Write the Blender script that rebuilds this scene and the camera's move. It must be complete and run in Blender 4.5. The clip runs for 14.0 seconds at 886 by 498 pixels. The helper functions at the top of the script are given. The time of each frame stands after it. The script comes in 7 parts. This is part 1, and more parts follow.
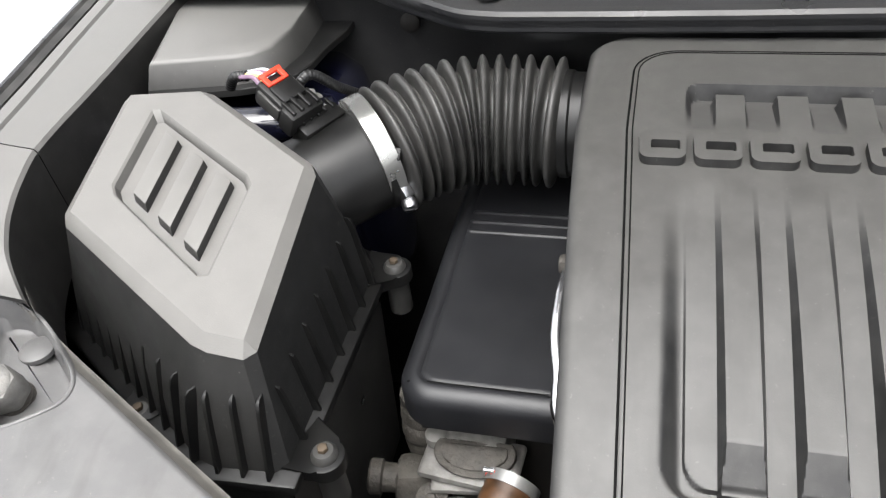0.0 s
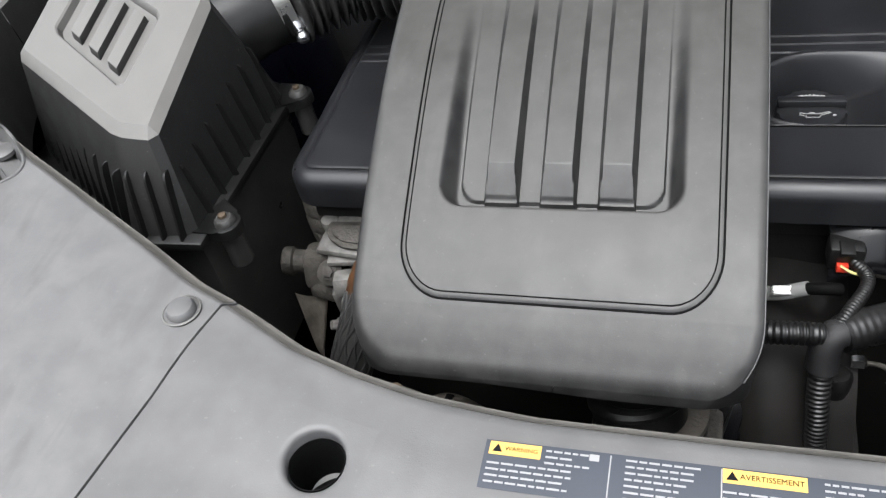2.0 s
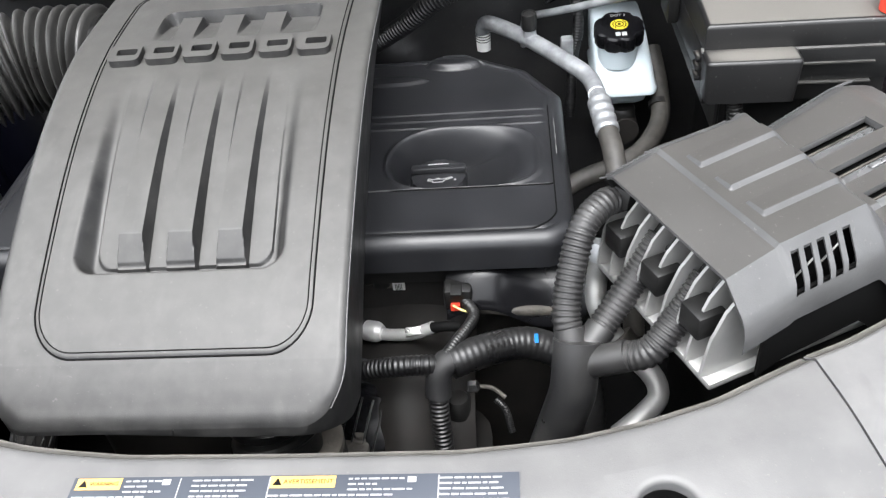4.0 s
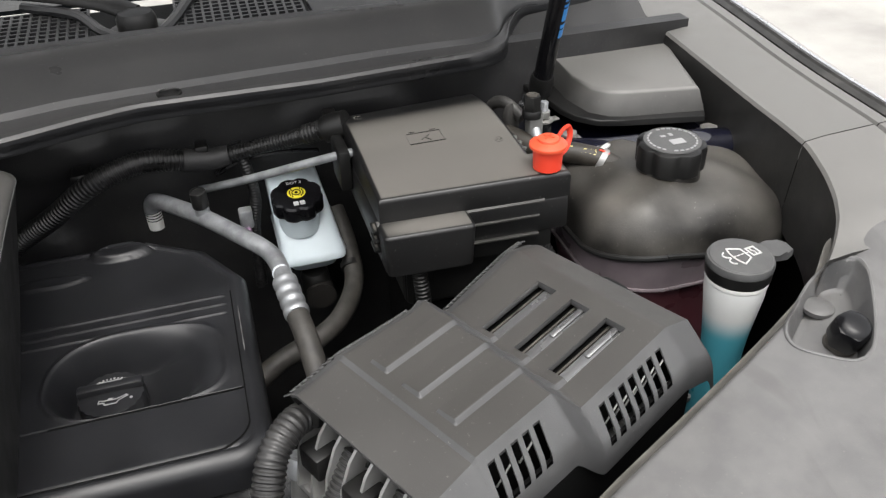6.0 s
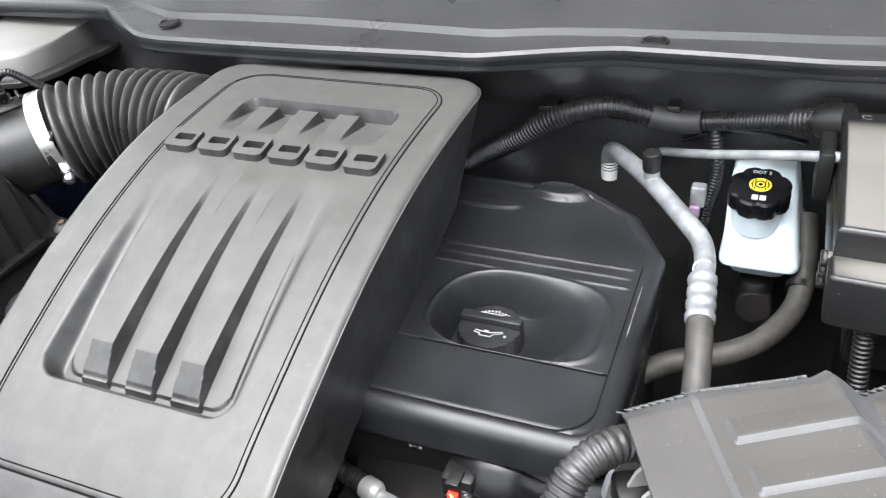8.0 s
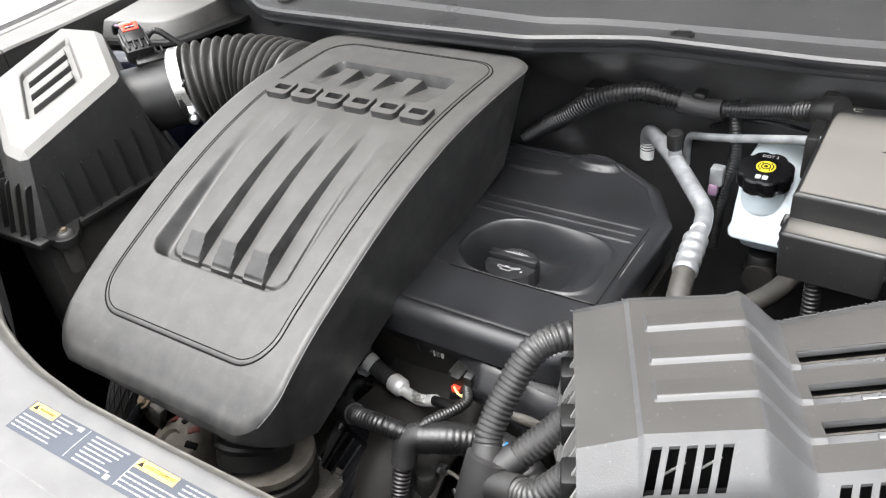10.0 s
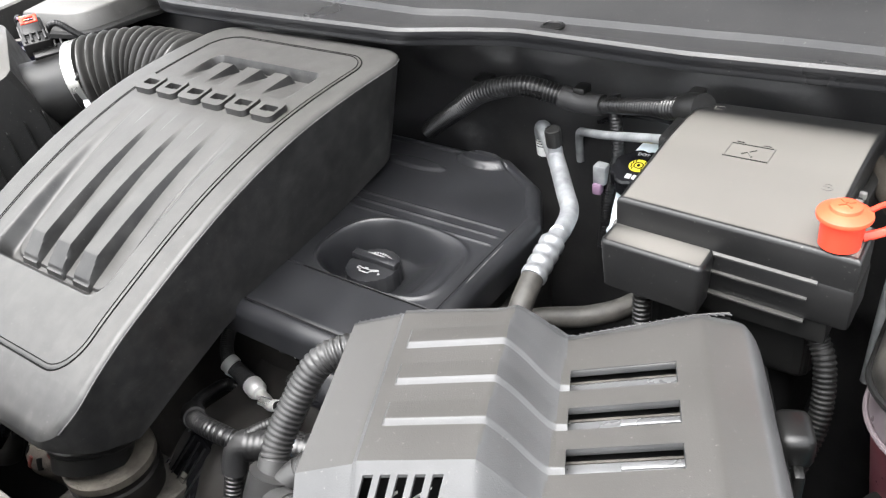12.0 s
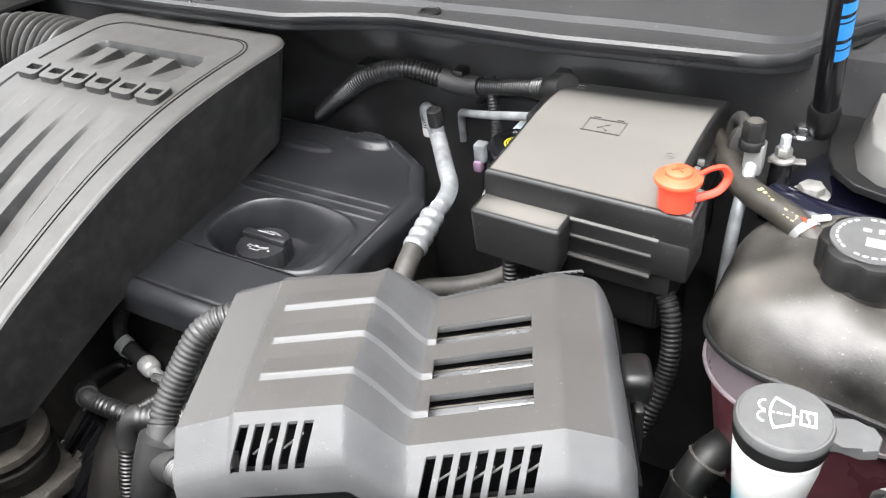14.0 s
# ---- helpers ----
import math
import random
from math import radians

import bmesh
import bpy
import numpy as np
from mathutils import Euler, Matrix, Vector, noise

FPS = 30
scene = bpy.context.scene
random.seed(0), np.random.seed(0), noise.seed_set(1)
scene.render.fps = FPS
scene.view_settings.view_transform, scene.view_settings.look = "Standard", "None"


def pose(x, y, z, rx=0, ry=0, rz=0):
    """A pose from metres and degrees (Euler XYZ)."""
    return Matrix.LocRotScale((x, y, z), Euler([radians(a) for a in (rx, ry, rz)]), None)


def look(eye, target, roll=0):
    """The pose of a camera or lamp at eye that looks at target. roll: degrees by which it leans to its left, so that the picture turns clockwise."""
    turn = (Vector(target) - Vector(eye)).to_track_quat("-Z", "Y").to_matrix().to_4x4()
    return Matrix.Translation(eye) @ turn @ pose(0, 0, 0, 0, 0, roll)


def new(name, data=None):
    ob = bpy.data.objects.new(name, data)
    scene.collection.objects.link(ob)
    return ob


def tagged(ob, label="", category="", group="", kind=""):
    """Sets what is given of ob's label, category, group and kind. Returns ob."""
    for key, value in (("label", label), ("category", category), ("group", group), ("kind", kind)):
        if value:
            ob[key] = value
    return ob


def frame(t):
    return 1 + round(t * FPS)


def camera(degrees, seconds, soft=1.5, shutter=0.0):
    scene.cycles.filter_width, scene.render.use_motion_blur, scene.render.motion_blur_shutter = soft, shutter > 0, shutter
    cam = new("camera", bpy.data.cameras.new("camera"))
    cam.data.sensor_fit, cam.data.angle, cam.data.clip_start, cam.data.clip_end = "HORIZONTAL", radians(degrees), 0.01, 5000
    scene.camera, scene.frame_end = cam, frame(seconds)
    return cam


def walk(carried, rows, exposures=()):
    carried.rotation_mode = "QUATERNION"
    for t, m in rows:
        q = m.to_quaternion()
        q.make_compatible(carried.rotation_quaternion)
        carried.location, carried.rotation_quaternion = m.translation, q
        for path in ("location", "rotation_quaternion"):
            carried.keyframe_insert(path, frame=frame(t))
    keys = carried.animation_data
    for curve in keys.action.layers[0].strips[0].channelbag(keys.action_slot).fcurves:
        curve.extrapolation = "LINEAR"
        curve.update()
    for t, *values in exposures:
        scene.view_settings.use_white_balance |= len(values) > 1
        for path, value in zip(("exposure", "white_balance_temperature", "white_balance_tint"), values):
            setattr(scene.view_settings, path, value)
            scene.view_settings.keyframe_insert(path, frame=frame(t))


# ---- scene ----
# ---- camera, world, exposure ----
cam = camera(56.8, 14.0, soft=1.3)
PATH = [
    (0, (0.212, -0.029, 1.58), (-0.275, 1.433, 0.304), -7.8),
    (0.5, (0.208, -0.069, 1.578), (-0.387, 1.327, 0.275), -9.6),
    (1, (0.258, -0.108, 1.571), (-0.331, 1.235, 0.211), -10.1),
    (1.5, (0.34, -0.16, 1.567), (-0.233, 1.176, 0.193), -11.0),
    (2, (0.43, -0.199, 1.568), (-0.158, 1.128, 0.191), -14.1),
    (2.5, (0.516, -0.236, 1.577), (-0.066, 1.128, 0.235), -15.7),
    (2.7, (0.543, -0.252, 1.58), (0.001, 1.134, 0.243), -14.6),
    (4.8, (0.637, -0.253, 1.607), (0.588, 1.321, 0.374), -5.3),
    (5, (0.639, -0.233, 1.613), (0.628, 1.354, 0.396), -5.0),
    (5.5, (0.655, -0.179, 1.616), (0.959, 1.421, 0.455), -2.6),
    (6, (0.69, -0.148, 1.618), (1.148, 1.439, 0.49), -1.8),
    (6.5, (0.753, -0.076, 1.596), (1.092, 1.544, 0.473), -0.8),
    (7, (0.814, -0.027, 1.576), (0.703, 1.594, 0.41), -4.0),
    (7.5, (0.807, -0.019, 1.569), (0.332, 1.536, 0.404), -5.3),
    (8, (0.768, -0.051, 1.582), (0.059, 1.421, 0.427), -6.4),
    (8.2, (0.747, -0.075, 1.585), (-0.037, 1.368, 0.444), -6.1),
    (10.3, (0.971, -0.165, 1.606), (-0.015, 1.173, 0.494), -6.3),
    (10.5, (0.995, -0.124, 1.595), (-0.006, 1.204, 0.485), -6.4),
    (11, (1.05, -0.062, 1.593), (0.014, 1.238, 0.481), -7.5),
    (11.5, (1.072, -0.033, 1.588), (0.006, 1.233, 0.466), -7.8),
    (12, (1.087, -0.018, 1.583), (0.04, 1.253, 0.448), -7.9),
    (12.5, (1.113, -0.01, 1.584), (0.124, 1.298, 0.439), -7.3),
    (13, (1.132, -0.012, 1.592), (0.195, 1.326, 0.438), -5.8),
    (13.5, (1.135, -0.02, 1.582), (0.221, 1.323, 0.416), -5.2),
    (14, (1.144, -0.04, 1.591), (0.274, 1.327, 0.419), -5.4),
]
EXPOSURES = [
    (0.0, 1.75, 6500, 10), (0.5, 1.20, 6500, 10), (1.0, 0.79, 6500, 10), (1.5, 1.22, 6400, 10), (2.0, 1.45, 6300, 10), (2.5, 1.64, 6300, 10),
    (5.0, 2.26, 6450, 10), (5.5, 2.07, 6600, 10), (6.0, 1.20, 6620, 10), (6.5, 1.05, 6650, 10), (7.0, 1.82, 6500, 10), (7.5, 2.47, 6350, 10),
    (8.0, 2.51, 6300, 10), (10.5, 2.32, 6500, 10), (12.0, 2.51, 6450, 10), (14.0, 2.57, 6450, 10),
]
walk(cam, [(t, look(eye, target, roll)) for t, eye, target, roll in PATH], EXPOSURES)

world = bpy.data.worlds.new("overcast_sky")
scene.world = world
world.use_nodes = True
wn = world.node_tree.nodes
wl = world.node_tree.links
sky = wn.new("ShaderNodeTexSky")
sky.sky_type, sky.sun_disc = "NISHITA", False
sky.sun_elevation, sky.sun_rotation = radians(72), radians(180)
sky.air_density, sky.dust_density, sky.ozone_density = 1.0, 4.0, 1.0
grey = wn.new("ShaderNodeHueSaturation")
grey.inputs["Saturation"].default_value = 0.12
wl.new(sky.outputs["Color"], grey.inputs["Color"])
wl.new(grey.outputs["Color"], wn["Background"].inputs["Color"])
wn["Background"].inputs["Strength"].default_value = 0.145

sun = new("sun", bpy.data.lights.new("sun", "SUN"))
sun.data.energy, sun.data.angle, sun.data.color = 0.75, radians(60), (1.0, 0.985, 0.96)
sun.matrix_world = look((-0.6, -1.1, 6.0), (0.45, 0.5, 1.1))


# ---- materials ----
def material(name, base, rough=0.5, metal=0.0, var=0.25, grain=900.0, bump=0.15, blotch=14.0, dust=0.0, dust_colour=(0.28, 0.27, 0.25), spec=0.5, coat=0.0, bump_dist=0.0006, top_tone=0.0, top_tone_colour=(0.20, 0.195, 0.185), level_from=0.15, level_to=0.78, streak=0.0, streak_colour=(0.10, 0.10, 0.10), specks=0.0):
    """A surface with fine grain, large uneven blotches and a thin broken layer of dust."""
    m = bpy.data.materials.new(name)
    m.use_nodes = True
    n, l = m.node_tree.nodes, m.node_tree.links
    b = n["Principled BSDF"]
    co = n.new("ShaderNodeTexCoord")
    big = n.new("ShaderNodeTexNoise")
    big.inputs["Scale"].default_value, big.inputs["Detail"].default_value = blotch, 6.0
    fine = n.new("ShaderNodeTexNoise")
    fine.inputs["Scale"].default_value, fine.inputs["Detail"].default_value = grain, 3.0
    for tex in (big, fine):
        l.new(co.outputs["Object"], tex.inputs["Vector"])
    ramp = n.new("ShaderNodeMapRange")
    ramp.inputs["From Min"].default_value, ramp.inputs["From Max"].default_value = 0.3, 0.7
    ramp.inputs["To Min"].default_value, ramp.inputs["To Max"].default_value = 1.0 - var, 1.0 + var
    l.new(big.outputs["Fac"], ramp.inputs["Value"])
    tint = n.new("ShaderNodeMixRGB")
    tint.blend_type = "MULTIPLY"
    tint.inputs["Fac"].default_value = 1.0
    tint.inputs["Color1"].default_value = (*base, 1)
    l.new(ramp.outputs["Result"], tint.inputs["Color2"])
    colour = tint.outputs["Color"]
    if dust:
        mask = n.new("ShaderNodeTexNoise")
        mask.inputs["Scale"].default_value, mask.inputs["Detail"].default_value = blotch * 2.3, 9.0
        l.new(co.outputs["Object"], mask.inputs["Vector"])
        cut = n.new("ShaderNodeMapRange")
        cut.inputs["From Min"].default_value, cut.inputs["From Max"].default_value = 0.38, 0.78
        cut.inputs["To Min"].default_value, cut.inputs["To Max"].default_value = 0.0, dust
        l.new(mask.outputs["Fac"], cut.inputs["Value"])
        lay = n.new("ShaderNodeMixRGB")
        lay.inputs["Color2"].default_value = (*dust_colour, 1)
        l.new(cut.outputs["Result"], lay.inputs["Fac"])
        l.new(colour, lay.inputs["Color1"])
        colour = lay.outputs["Color"]
    if top_tone:
        # uneven dust on upward faces, with light and shade of tops painted in
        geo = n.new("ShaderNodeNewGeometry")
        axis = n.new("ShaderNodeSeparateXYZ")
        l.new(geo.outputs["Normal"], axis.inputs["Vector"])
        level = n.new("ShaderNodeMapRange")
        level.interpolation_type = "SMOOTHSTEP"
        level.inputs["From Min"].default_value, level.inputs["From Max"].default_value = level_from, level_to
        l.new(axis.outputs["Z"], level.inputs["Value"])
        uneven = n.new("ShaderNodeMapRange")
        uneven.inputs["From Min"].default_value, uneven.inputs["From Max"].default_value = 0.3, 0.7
        uneven.inputs["To Min"].default_value, uneven.inputs["To Max"].default_value = top_tone * 0.94, top_tone * 1.06
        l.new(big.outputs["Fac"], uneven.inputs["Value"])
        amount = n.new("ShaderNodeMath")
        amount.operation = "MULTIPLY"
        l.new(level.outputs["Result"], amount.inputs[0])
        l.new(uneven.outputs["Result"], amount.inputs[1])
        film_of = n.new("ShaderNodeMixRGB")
        film_of.inputs["Color2"].default_value = (*top_tone_colour, 1)
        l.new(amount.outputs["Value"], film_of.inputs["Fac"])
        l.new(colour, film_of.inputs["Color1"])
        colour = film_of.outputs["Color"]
    if streak:
        # drawn-out smears where water has dried
        turn = n.new("ShaderNodeMapping")
        turn.inputs["Rotation"].default_value = (0, 0, radians(-24))
        turn.inputs["Scale"].default_value = (34, 11, 20)
        l.new(co.outputs["Object"], turn.inputs["Vector"])
        smear = n.new("ShaderNodeTexNoise")
        smear.inputs["Scale"].default_value, smear.inputs["Detail"].default_value, smear.inputs["Distortion"].default_value = 1.0, 5.0, 0.6
        l.new(turn.outputs["Vector"], smear.inputs["Vector"])
        edge_of = n.new("ShaderNodeMapRange")
        edge_of.inputs["From Min"].default_value, edge_of.inputs["From Max"].default_value = 0.55, 0.70
        edge_of.inputs["To Min"].default_value, edge_of.inputs["To Max"].default_value = 0.0, streak
        l.new(smear.outputs["Fac"], edge_of.inputs["Value"])
        smeared = n.new("ShaderNodeMixRGB")
        smeared.inputs["Color2"].default_value = (*streak_colour, 1)
        l.new(edge_of.outputs["Result"], smeared.inputs["Fac"])
        l.new(colour, smeared.inputs["Color1"])
        colour = smeared.outputs["Color"]
    if specks:
        # scattered grit and pale scuffs
        grit = n.new("ShaderNodeTexNoise")
        grit.inputs["Scale"].default_value, grit.inputs["Detail"].default_value, grit.inputs["Roughness"].default_value = min(260.0, grain * 1.5), 4.0, 0.7
        l.new(co.outputs["Object"], grit.inputs["Vector"])
        sieve = n.new("ShaderNodeMapRange")
        sieve.inputs["From Min"].default_value, sieve.inputs["From Max"].default_value = 0.64, 0.74
        sieve.inputs["To Min"].default_value, sieve.inputs["To Max"].default_value = 0.0, specks
        l.new(grit.outputs["Fac"], sieve.inputs["Value"])
        gritty = n.new("ShaderNodeMixRGB")
        gritty.inputs["Color2"].default_value = (0.22, 0.21, 0.195, 1)
        l.new(sieve.outputs["Result"], gritty.inputs["Fac"])
        l.new(colour, gritty.inputs["Color1"])
        colour = gritty.outputs["Color"]
    l.new(colour, b.inputs["Base Color"])
    rr = n.new("ShaderNodeMapRange")
    rr.inputs["From Min"].default_value, rr.inputs["From Max"].default_value = 0.3, 0.7
    rr.inputs["To Min"].default_value, rr.inputs["To Max"].default_value = max(0.02, rough - 0.07), min(1.0, rough + 0.09)
    l.new(big.outputs["Fac"], rr.inputs["Value"])
    l.new(rr.outputs["Result"], b.inputs["Roughness"])
    b.inputs["Metallic"].default_value = metal
    b.inputs["Specular IOR Level"].default_value = spec
    b.inputs["Coat Weight"].default_value = coat
    b.inputs["Coat Roughness"].default_value = 0.08
    if bump:
        bm_node = n.new("ShaderNodeBump")
        bm_node.inputs["Strength"].default_value, bm_node.inputs["Distance"].default_value = bump, bump_dist
        l.new(fine.outputs["Fac"], bm_node.inputs["Height"])
        l.new(bm_node.outputs["Normal"], b.inputs["Normal"])
    return m


M = dict(
    # cover: besides dust, the level rear is painted brighter than the front slope
    cover=material("cover_plastic", (0.0150, 0.0150, 0.0152), 0.40, bump=0.12, var=0.30, blotch=28, dust=0.06, top_tone=0.30, top_tone_colour=(0.168, 0.163, 0.153), level_from=0.60, level_to=1.0, spec=0.42, streak=0.10, streak_colour=(0.14, 0.137, 0.13), specks=0.22),
    valve=material("valve_cover_plastic", (0.0128, 0.0132, 0.0150), 0.36, bump=0.2, var=0.25, blotch=16, dust=0.015, spec=0.5, specks=0.10),
    filter=material("filter_housing_plastic", (0.013, 0.013, 0.013), 0.44, bump=0.35, var=0.05, blotch=40, dust=0.02, top_tone=0.66, top_tone_colour=(0.225, 0.218, 0.205), specks=0.5),
    panel=material("front_panel_plastic", (0.074, 0.074, 0.076), 0.42, bump=0.2, var=0.10, blotch=12, dust=0.17, dust_colour=(0.36, 0.35, 0.337), top_tone=0.30, top_tone_colour=(0.20, 0.196, 0.188), specks=0.5),
    panelside=material("stained_front_panel", (0.078, 0.078, 0.080), 0.40, bump=0.2, var=0.10, blotch=16, dust=0.18, dust_colour=(0.37, 0.36, 0.345), top_tone=0.31, top_tone_colour=(0.22, 0.216, 0.208), streak=0.42, streak_colour=(0.080, 0.078, 0.075), specks=0.5),
    paneledge=material("dusty_panel_edge", (0.105, 0.100, 0.090), 0.6, bump=0.4, var=0.25, blotch=30, dust=0.35, dust_colour=(0.22, 0.205, 0.18)),
    rail=material("rail_plastic", (0.020, 0.0195, 0.019), 0.42, bump=0.3, var=0.14, blotch=30, dust=0.04, top_tone=0.74, specks=0.4),
    # lid: steep level range paints the dark reflection at its rear into the dust
    battery=material("battery_box_plastic", (0.0080, 0.0080, 0.0082), 0.35, bump=0.15, var=0.20, blotch=9, dust=0.012, dust_colour=(0.32, 0.30, 0.27), top_tone=0.58, top_tone_colour=(0.225, 0.213, 0.193), level_from=0.982, level_to=1.0, specks=0.35),
    black=material("black_plastic", (0.006, 0.006, 0.006), 0.40, spec=0.4, bump=0.2, var=0.3, dust=0.03),
    loom=material("convoluted_loom", (0.006, 0.006, 0.0066), 0.32, bump=0.05, var=0.3, dust=0.025, top_tone=0.04),
    harness=material("dusty_harness", (0.0125, 0.0125, 0.0132), 0.33, bump=0.12, var=0.35, dust=0.07, top_tone=0.08),
    tape=material("cloth_tape", (0.011, 0.011, 0.012), 0.55, bump=0.6, var=0.3, grain=1500, dust=0.06, top_tone=0.05),
    dustyhose=material("dusty_brown_hose", (0.034, 0.032, 0.029), 0.55, bump=0.3, var=0.35, blotch=40, dust=0.28, dust_colour=(0.13, 0.12, 0.104)),
    rubber=material("hose_rubber", (0.020, 0.019, 0.018), 0.55, bump=0.2, var=0.3, dust=0.16),
    bellows=material("bellows_rubber", (0.030, 0.0295, 0.0285), 0.34, bump=0.12, var=0.25, dust=0.08, top_tone=0.12, specks=0.15),
    ecm=material("module_cover_plastic", (0.065, 0.0654, 0.0666), 0.42, bump=0.25, var=0.18, grain=900, blotch=22, dust=0.03, top_tone=0.78, top_tone_colour=(0.051, 0.0478, 0.0432), level_from=0.86, level_to=0.985, specks=0.5),
    alu=material("cast_aluminium", (0.21, 0.205, 0.195), 0.6, metal=0.3, bump=0.7, var=0.4, grain=400, blotch=60, dust=0.5, dust_colour=(0.13, 0.118, 0.10)),
    alupipe=material("drawn_aluminium", (0.36, 0.372, 0.385), 0.36, metal=0.55, bump=0.3, var=0.3, grain=250, blotch=60, dust=0.16, dust_colour=(0.20, 0.205, 0.21)),
    castdirty=material("dirty_casting", (0.062, 0.057, 0.050), 0.65, metal=0.25, bump=0.9, var=0.5, grain=250, blotch=45, dust=0.3, dust_colour=(0.13, 0.118, 0.10), bump_dist=0.0015),
    rust=material("rusty_steel", (0.10, 0.075, 0.052), 0.6, metal=0.4, bump=0.5, var=0.4, grain=500),
    steel=material("bright_steel", (0.65, 0.65, 0.66), 0.25, metal=1.0, bump=0.05, var=0.1),
    fin=material("heat_sink_metal", (0.36, 0.36, 0.352), 0.42, metal=0.6, bump=0.2, var=0.3, dust=0.25, dust_colour=(0.2, 0.195, 0.185)),
    manifold=material("manifold_plastic", (0.009, 0.0083, 0.0077), 0.62, spec=0.3, bump=0.5, var=0.35, dust=0.07, dust_colour=(0.14, 0.12, 0.105)),
    gloss=material("gloss_black", (0.006, 0.006, 0.007), 0.24, bump=0.02, var=0.3, spec=0.35),
    reservoir=material("milky_plastic", (0.60, 0.68, 0.72), 0.35, bump=0.05, var=0.05, dust=0.04),
    white=material("white_plastic", (0.76, 0.76, 0.74), 0.3, bump=0.05, var=0.03),
    tank=material("tank_cap_plastic", (0.0085, 0.0080, 0.0074), 0.47, bump=0.3, bump_dist=0.0005, var=0.35, grain=500, blotch=5, dust=0.62, dust_colour=(0.185, 0.173, 0.154), top_tone=0.18, top_tone_colour=(0.17, 0.158, 0.138), level_from=0.5, level_to=1.0, specks=0.6),
    coolant=material("pink_coolant_seen_through_plastic", (0.115, 0.035, 0.045), 0.30, bump=0.05, var=0.3, blotch=18, dust=0.06),
    frosted=material("frosted_tank_plastic", (0.140, 0.115, 0.125), 0.30, bump=0.05, var=0.25, blotch=20, dust=0.06),
    red=material("red_plastic", (0.79, 0.058, 0.028), 0.42, bump=0.05, var=0.06),
    paint=material("dark_blue_paint", (0.0045, 0.0050, 0.0130), 0.10, bump=0.0, var=0.1, coat=1.0, dust=0.01),
    silver=material("silver_and_edge_glint", (0.75, 0.76, 0.78), 0.25, metal=0.8, bump=0.0, var=0.05),
    hoodpad=material("hood_pad_fibre", (0.12, 0.12, 0.124), 0.9, spec=0.2, bump=0.5, var=0.25, grain=300, blotch=6, dust=0.15),
    firewall=material("firewall_mat", (0.019, 0.019, 0.0200), 0.42, spec=0.4, bump=0.4, var=0.35, grain=200, blotch=8, dust=0.06, specks=0.3),
    cowl=material("cowl_plastic", (0.016, 0.0164, 0.0180), 0.32, bump=0.2, var=0.10, blotch=10, dust=0.03, top_tone=0.10, spec=0.42, specks=0.4),
    ferrule=material("plated_ferrule", (0.50, 0.50, 0.49), 0.32, metal=0.35, bump=0.1, var=0.15, dust=0.10),
    fadedred=material("faded_orange_plastic", (0.77, 0.092, 0.038), 0.45, bump=0.1, var=0.18, blotch=70),
    brownhose=material("brown_black_hose", (0.030, 0.026, 0.021), 0.5, bump=0.3, var=0.35, blotch=50, dust=0.10, dust_colour=(0.10, 0.09, 0.075)),
    snapcap=material("grey_snap_cap", (0.060, 0.061, 0.062), 0.5, bump=0.3, var=0.12, blotch=40, dust=0.08, top_tone=0.10, specks=0.3),
    mark=material("bright_white_print", (0.66, 0.66, 0.65), 0.45, bump=0.0, var=0.06),
    # near-black for deep parts and for shade painted in holes, slots and grooves
    deep=material("black_and_deep_shade", (0.003, 0.003, 0.003), 0.75, spec=0.12, bump=0.3, var=0.4),
    yellow=material("yellow_print", (0.62, 0.52, 0.03), 0.5, bump=0.0, var=0.04),
    amber=material("amber_print", (0.80, 0.47, 0.12), 0.4, bump=0.0, var=0.04),
    print=material("white_print", (0.33, 0.33, 0.33), 0.5, bump=0.0, var=0.05),
    sticker=material("dark_label_film", (0.058, 0.065, 0.079), 0.18, bump=0.0, var=0.08),
    blue=material("blue_label", (0.02, 0.20, 0.55), 0.35, bump=0.0, var=0.05),
    wirepink=material("violet_wire", (0.22, 0.14, 0.21), 0.4, bump=0.0, var=0.05),
    wireyellow=material("yellow_wire", (0.75, 0.65, 0.25), 0.4, bump=0.0, var=0.05),
    wirewhite=material("pale_wire", (0.70, 0.74, 0.78), 0.4, bump=0.0, var=0.05),
    copper=material("amber_hose_end", (0.075, 0.034, 0.013), 0.45, metal=0.0, bump=0.15, var=0.6, blotch=60, dust=0.02),
    ground=material("pale_concrete", (0.34, 0.33, 0.31), 0.85, bump=0.6, var=0.2, grain=60, blotch=2.0, dust=0.4, dust_colour=(0.42, 0.41, 0.39), bump_dist=0.004, specks=0.35),
    ruddy=material("dark_red_winding", (0.10, 0.018, 0.014), 0.4, bump=0.3, var=0.5, blotch=200),
    tan=material("tan_dusty_casting", (0.095, 0.084, 0.070), 0.65, metal=0.1, bump=0.8, var=0.4, grain=300, blotch=60, dust=0.25, dust_colour=(0.16, 0.14, 0.118), bump_dist=0.001),
    zinc=material("bright_zinc", (0.52, 0.52, 0.50), 0.28, metal=0.85, bump=0.15, var=0.2, dust=0.12),
    # fin metal darkened for the shade inside the module's slots
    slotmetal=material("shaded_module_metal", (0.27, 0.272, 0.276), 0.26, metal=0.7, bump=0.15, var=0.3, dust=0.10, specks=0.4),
    scuff=material("pale_plastic_scuff", (0.13, 0.129, 0.126), 0.5, bump=0.1, var=0.3, blotch=60),
    glass=material("windscreen_dark", (0.015, 0.018, 0.02), 0.05, bump=0.0, var=0.05),
)

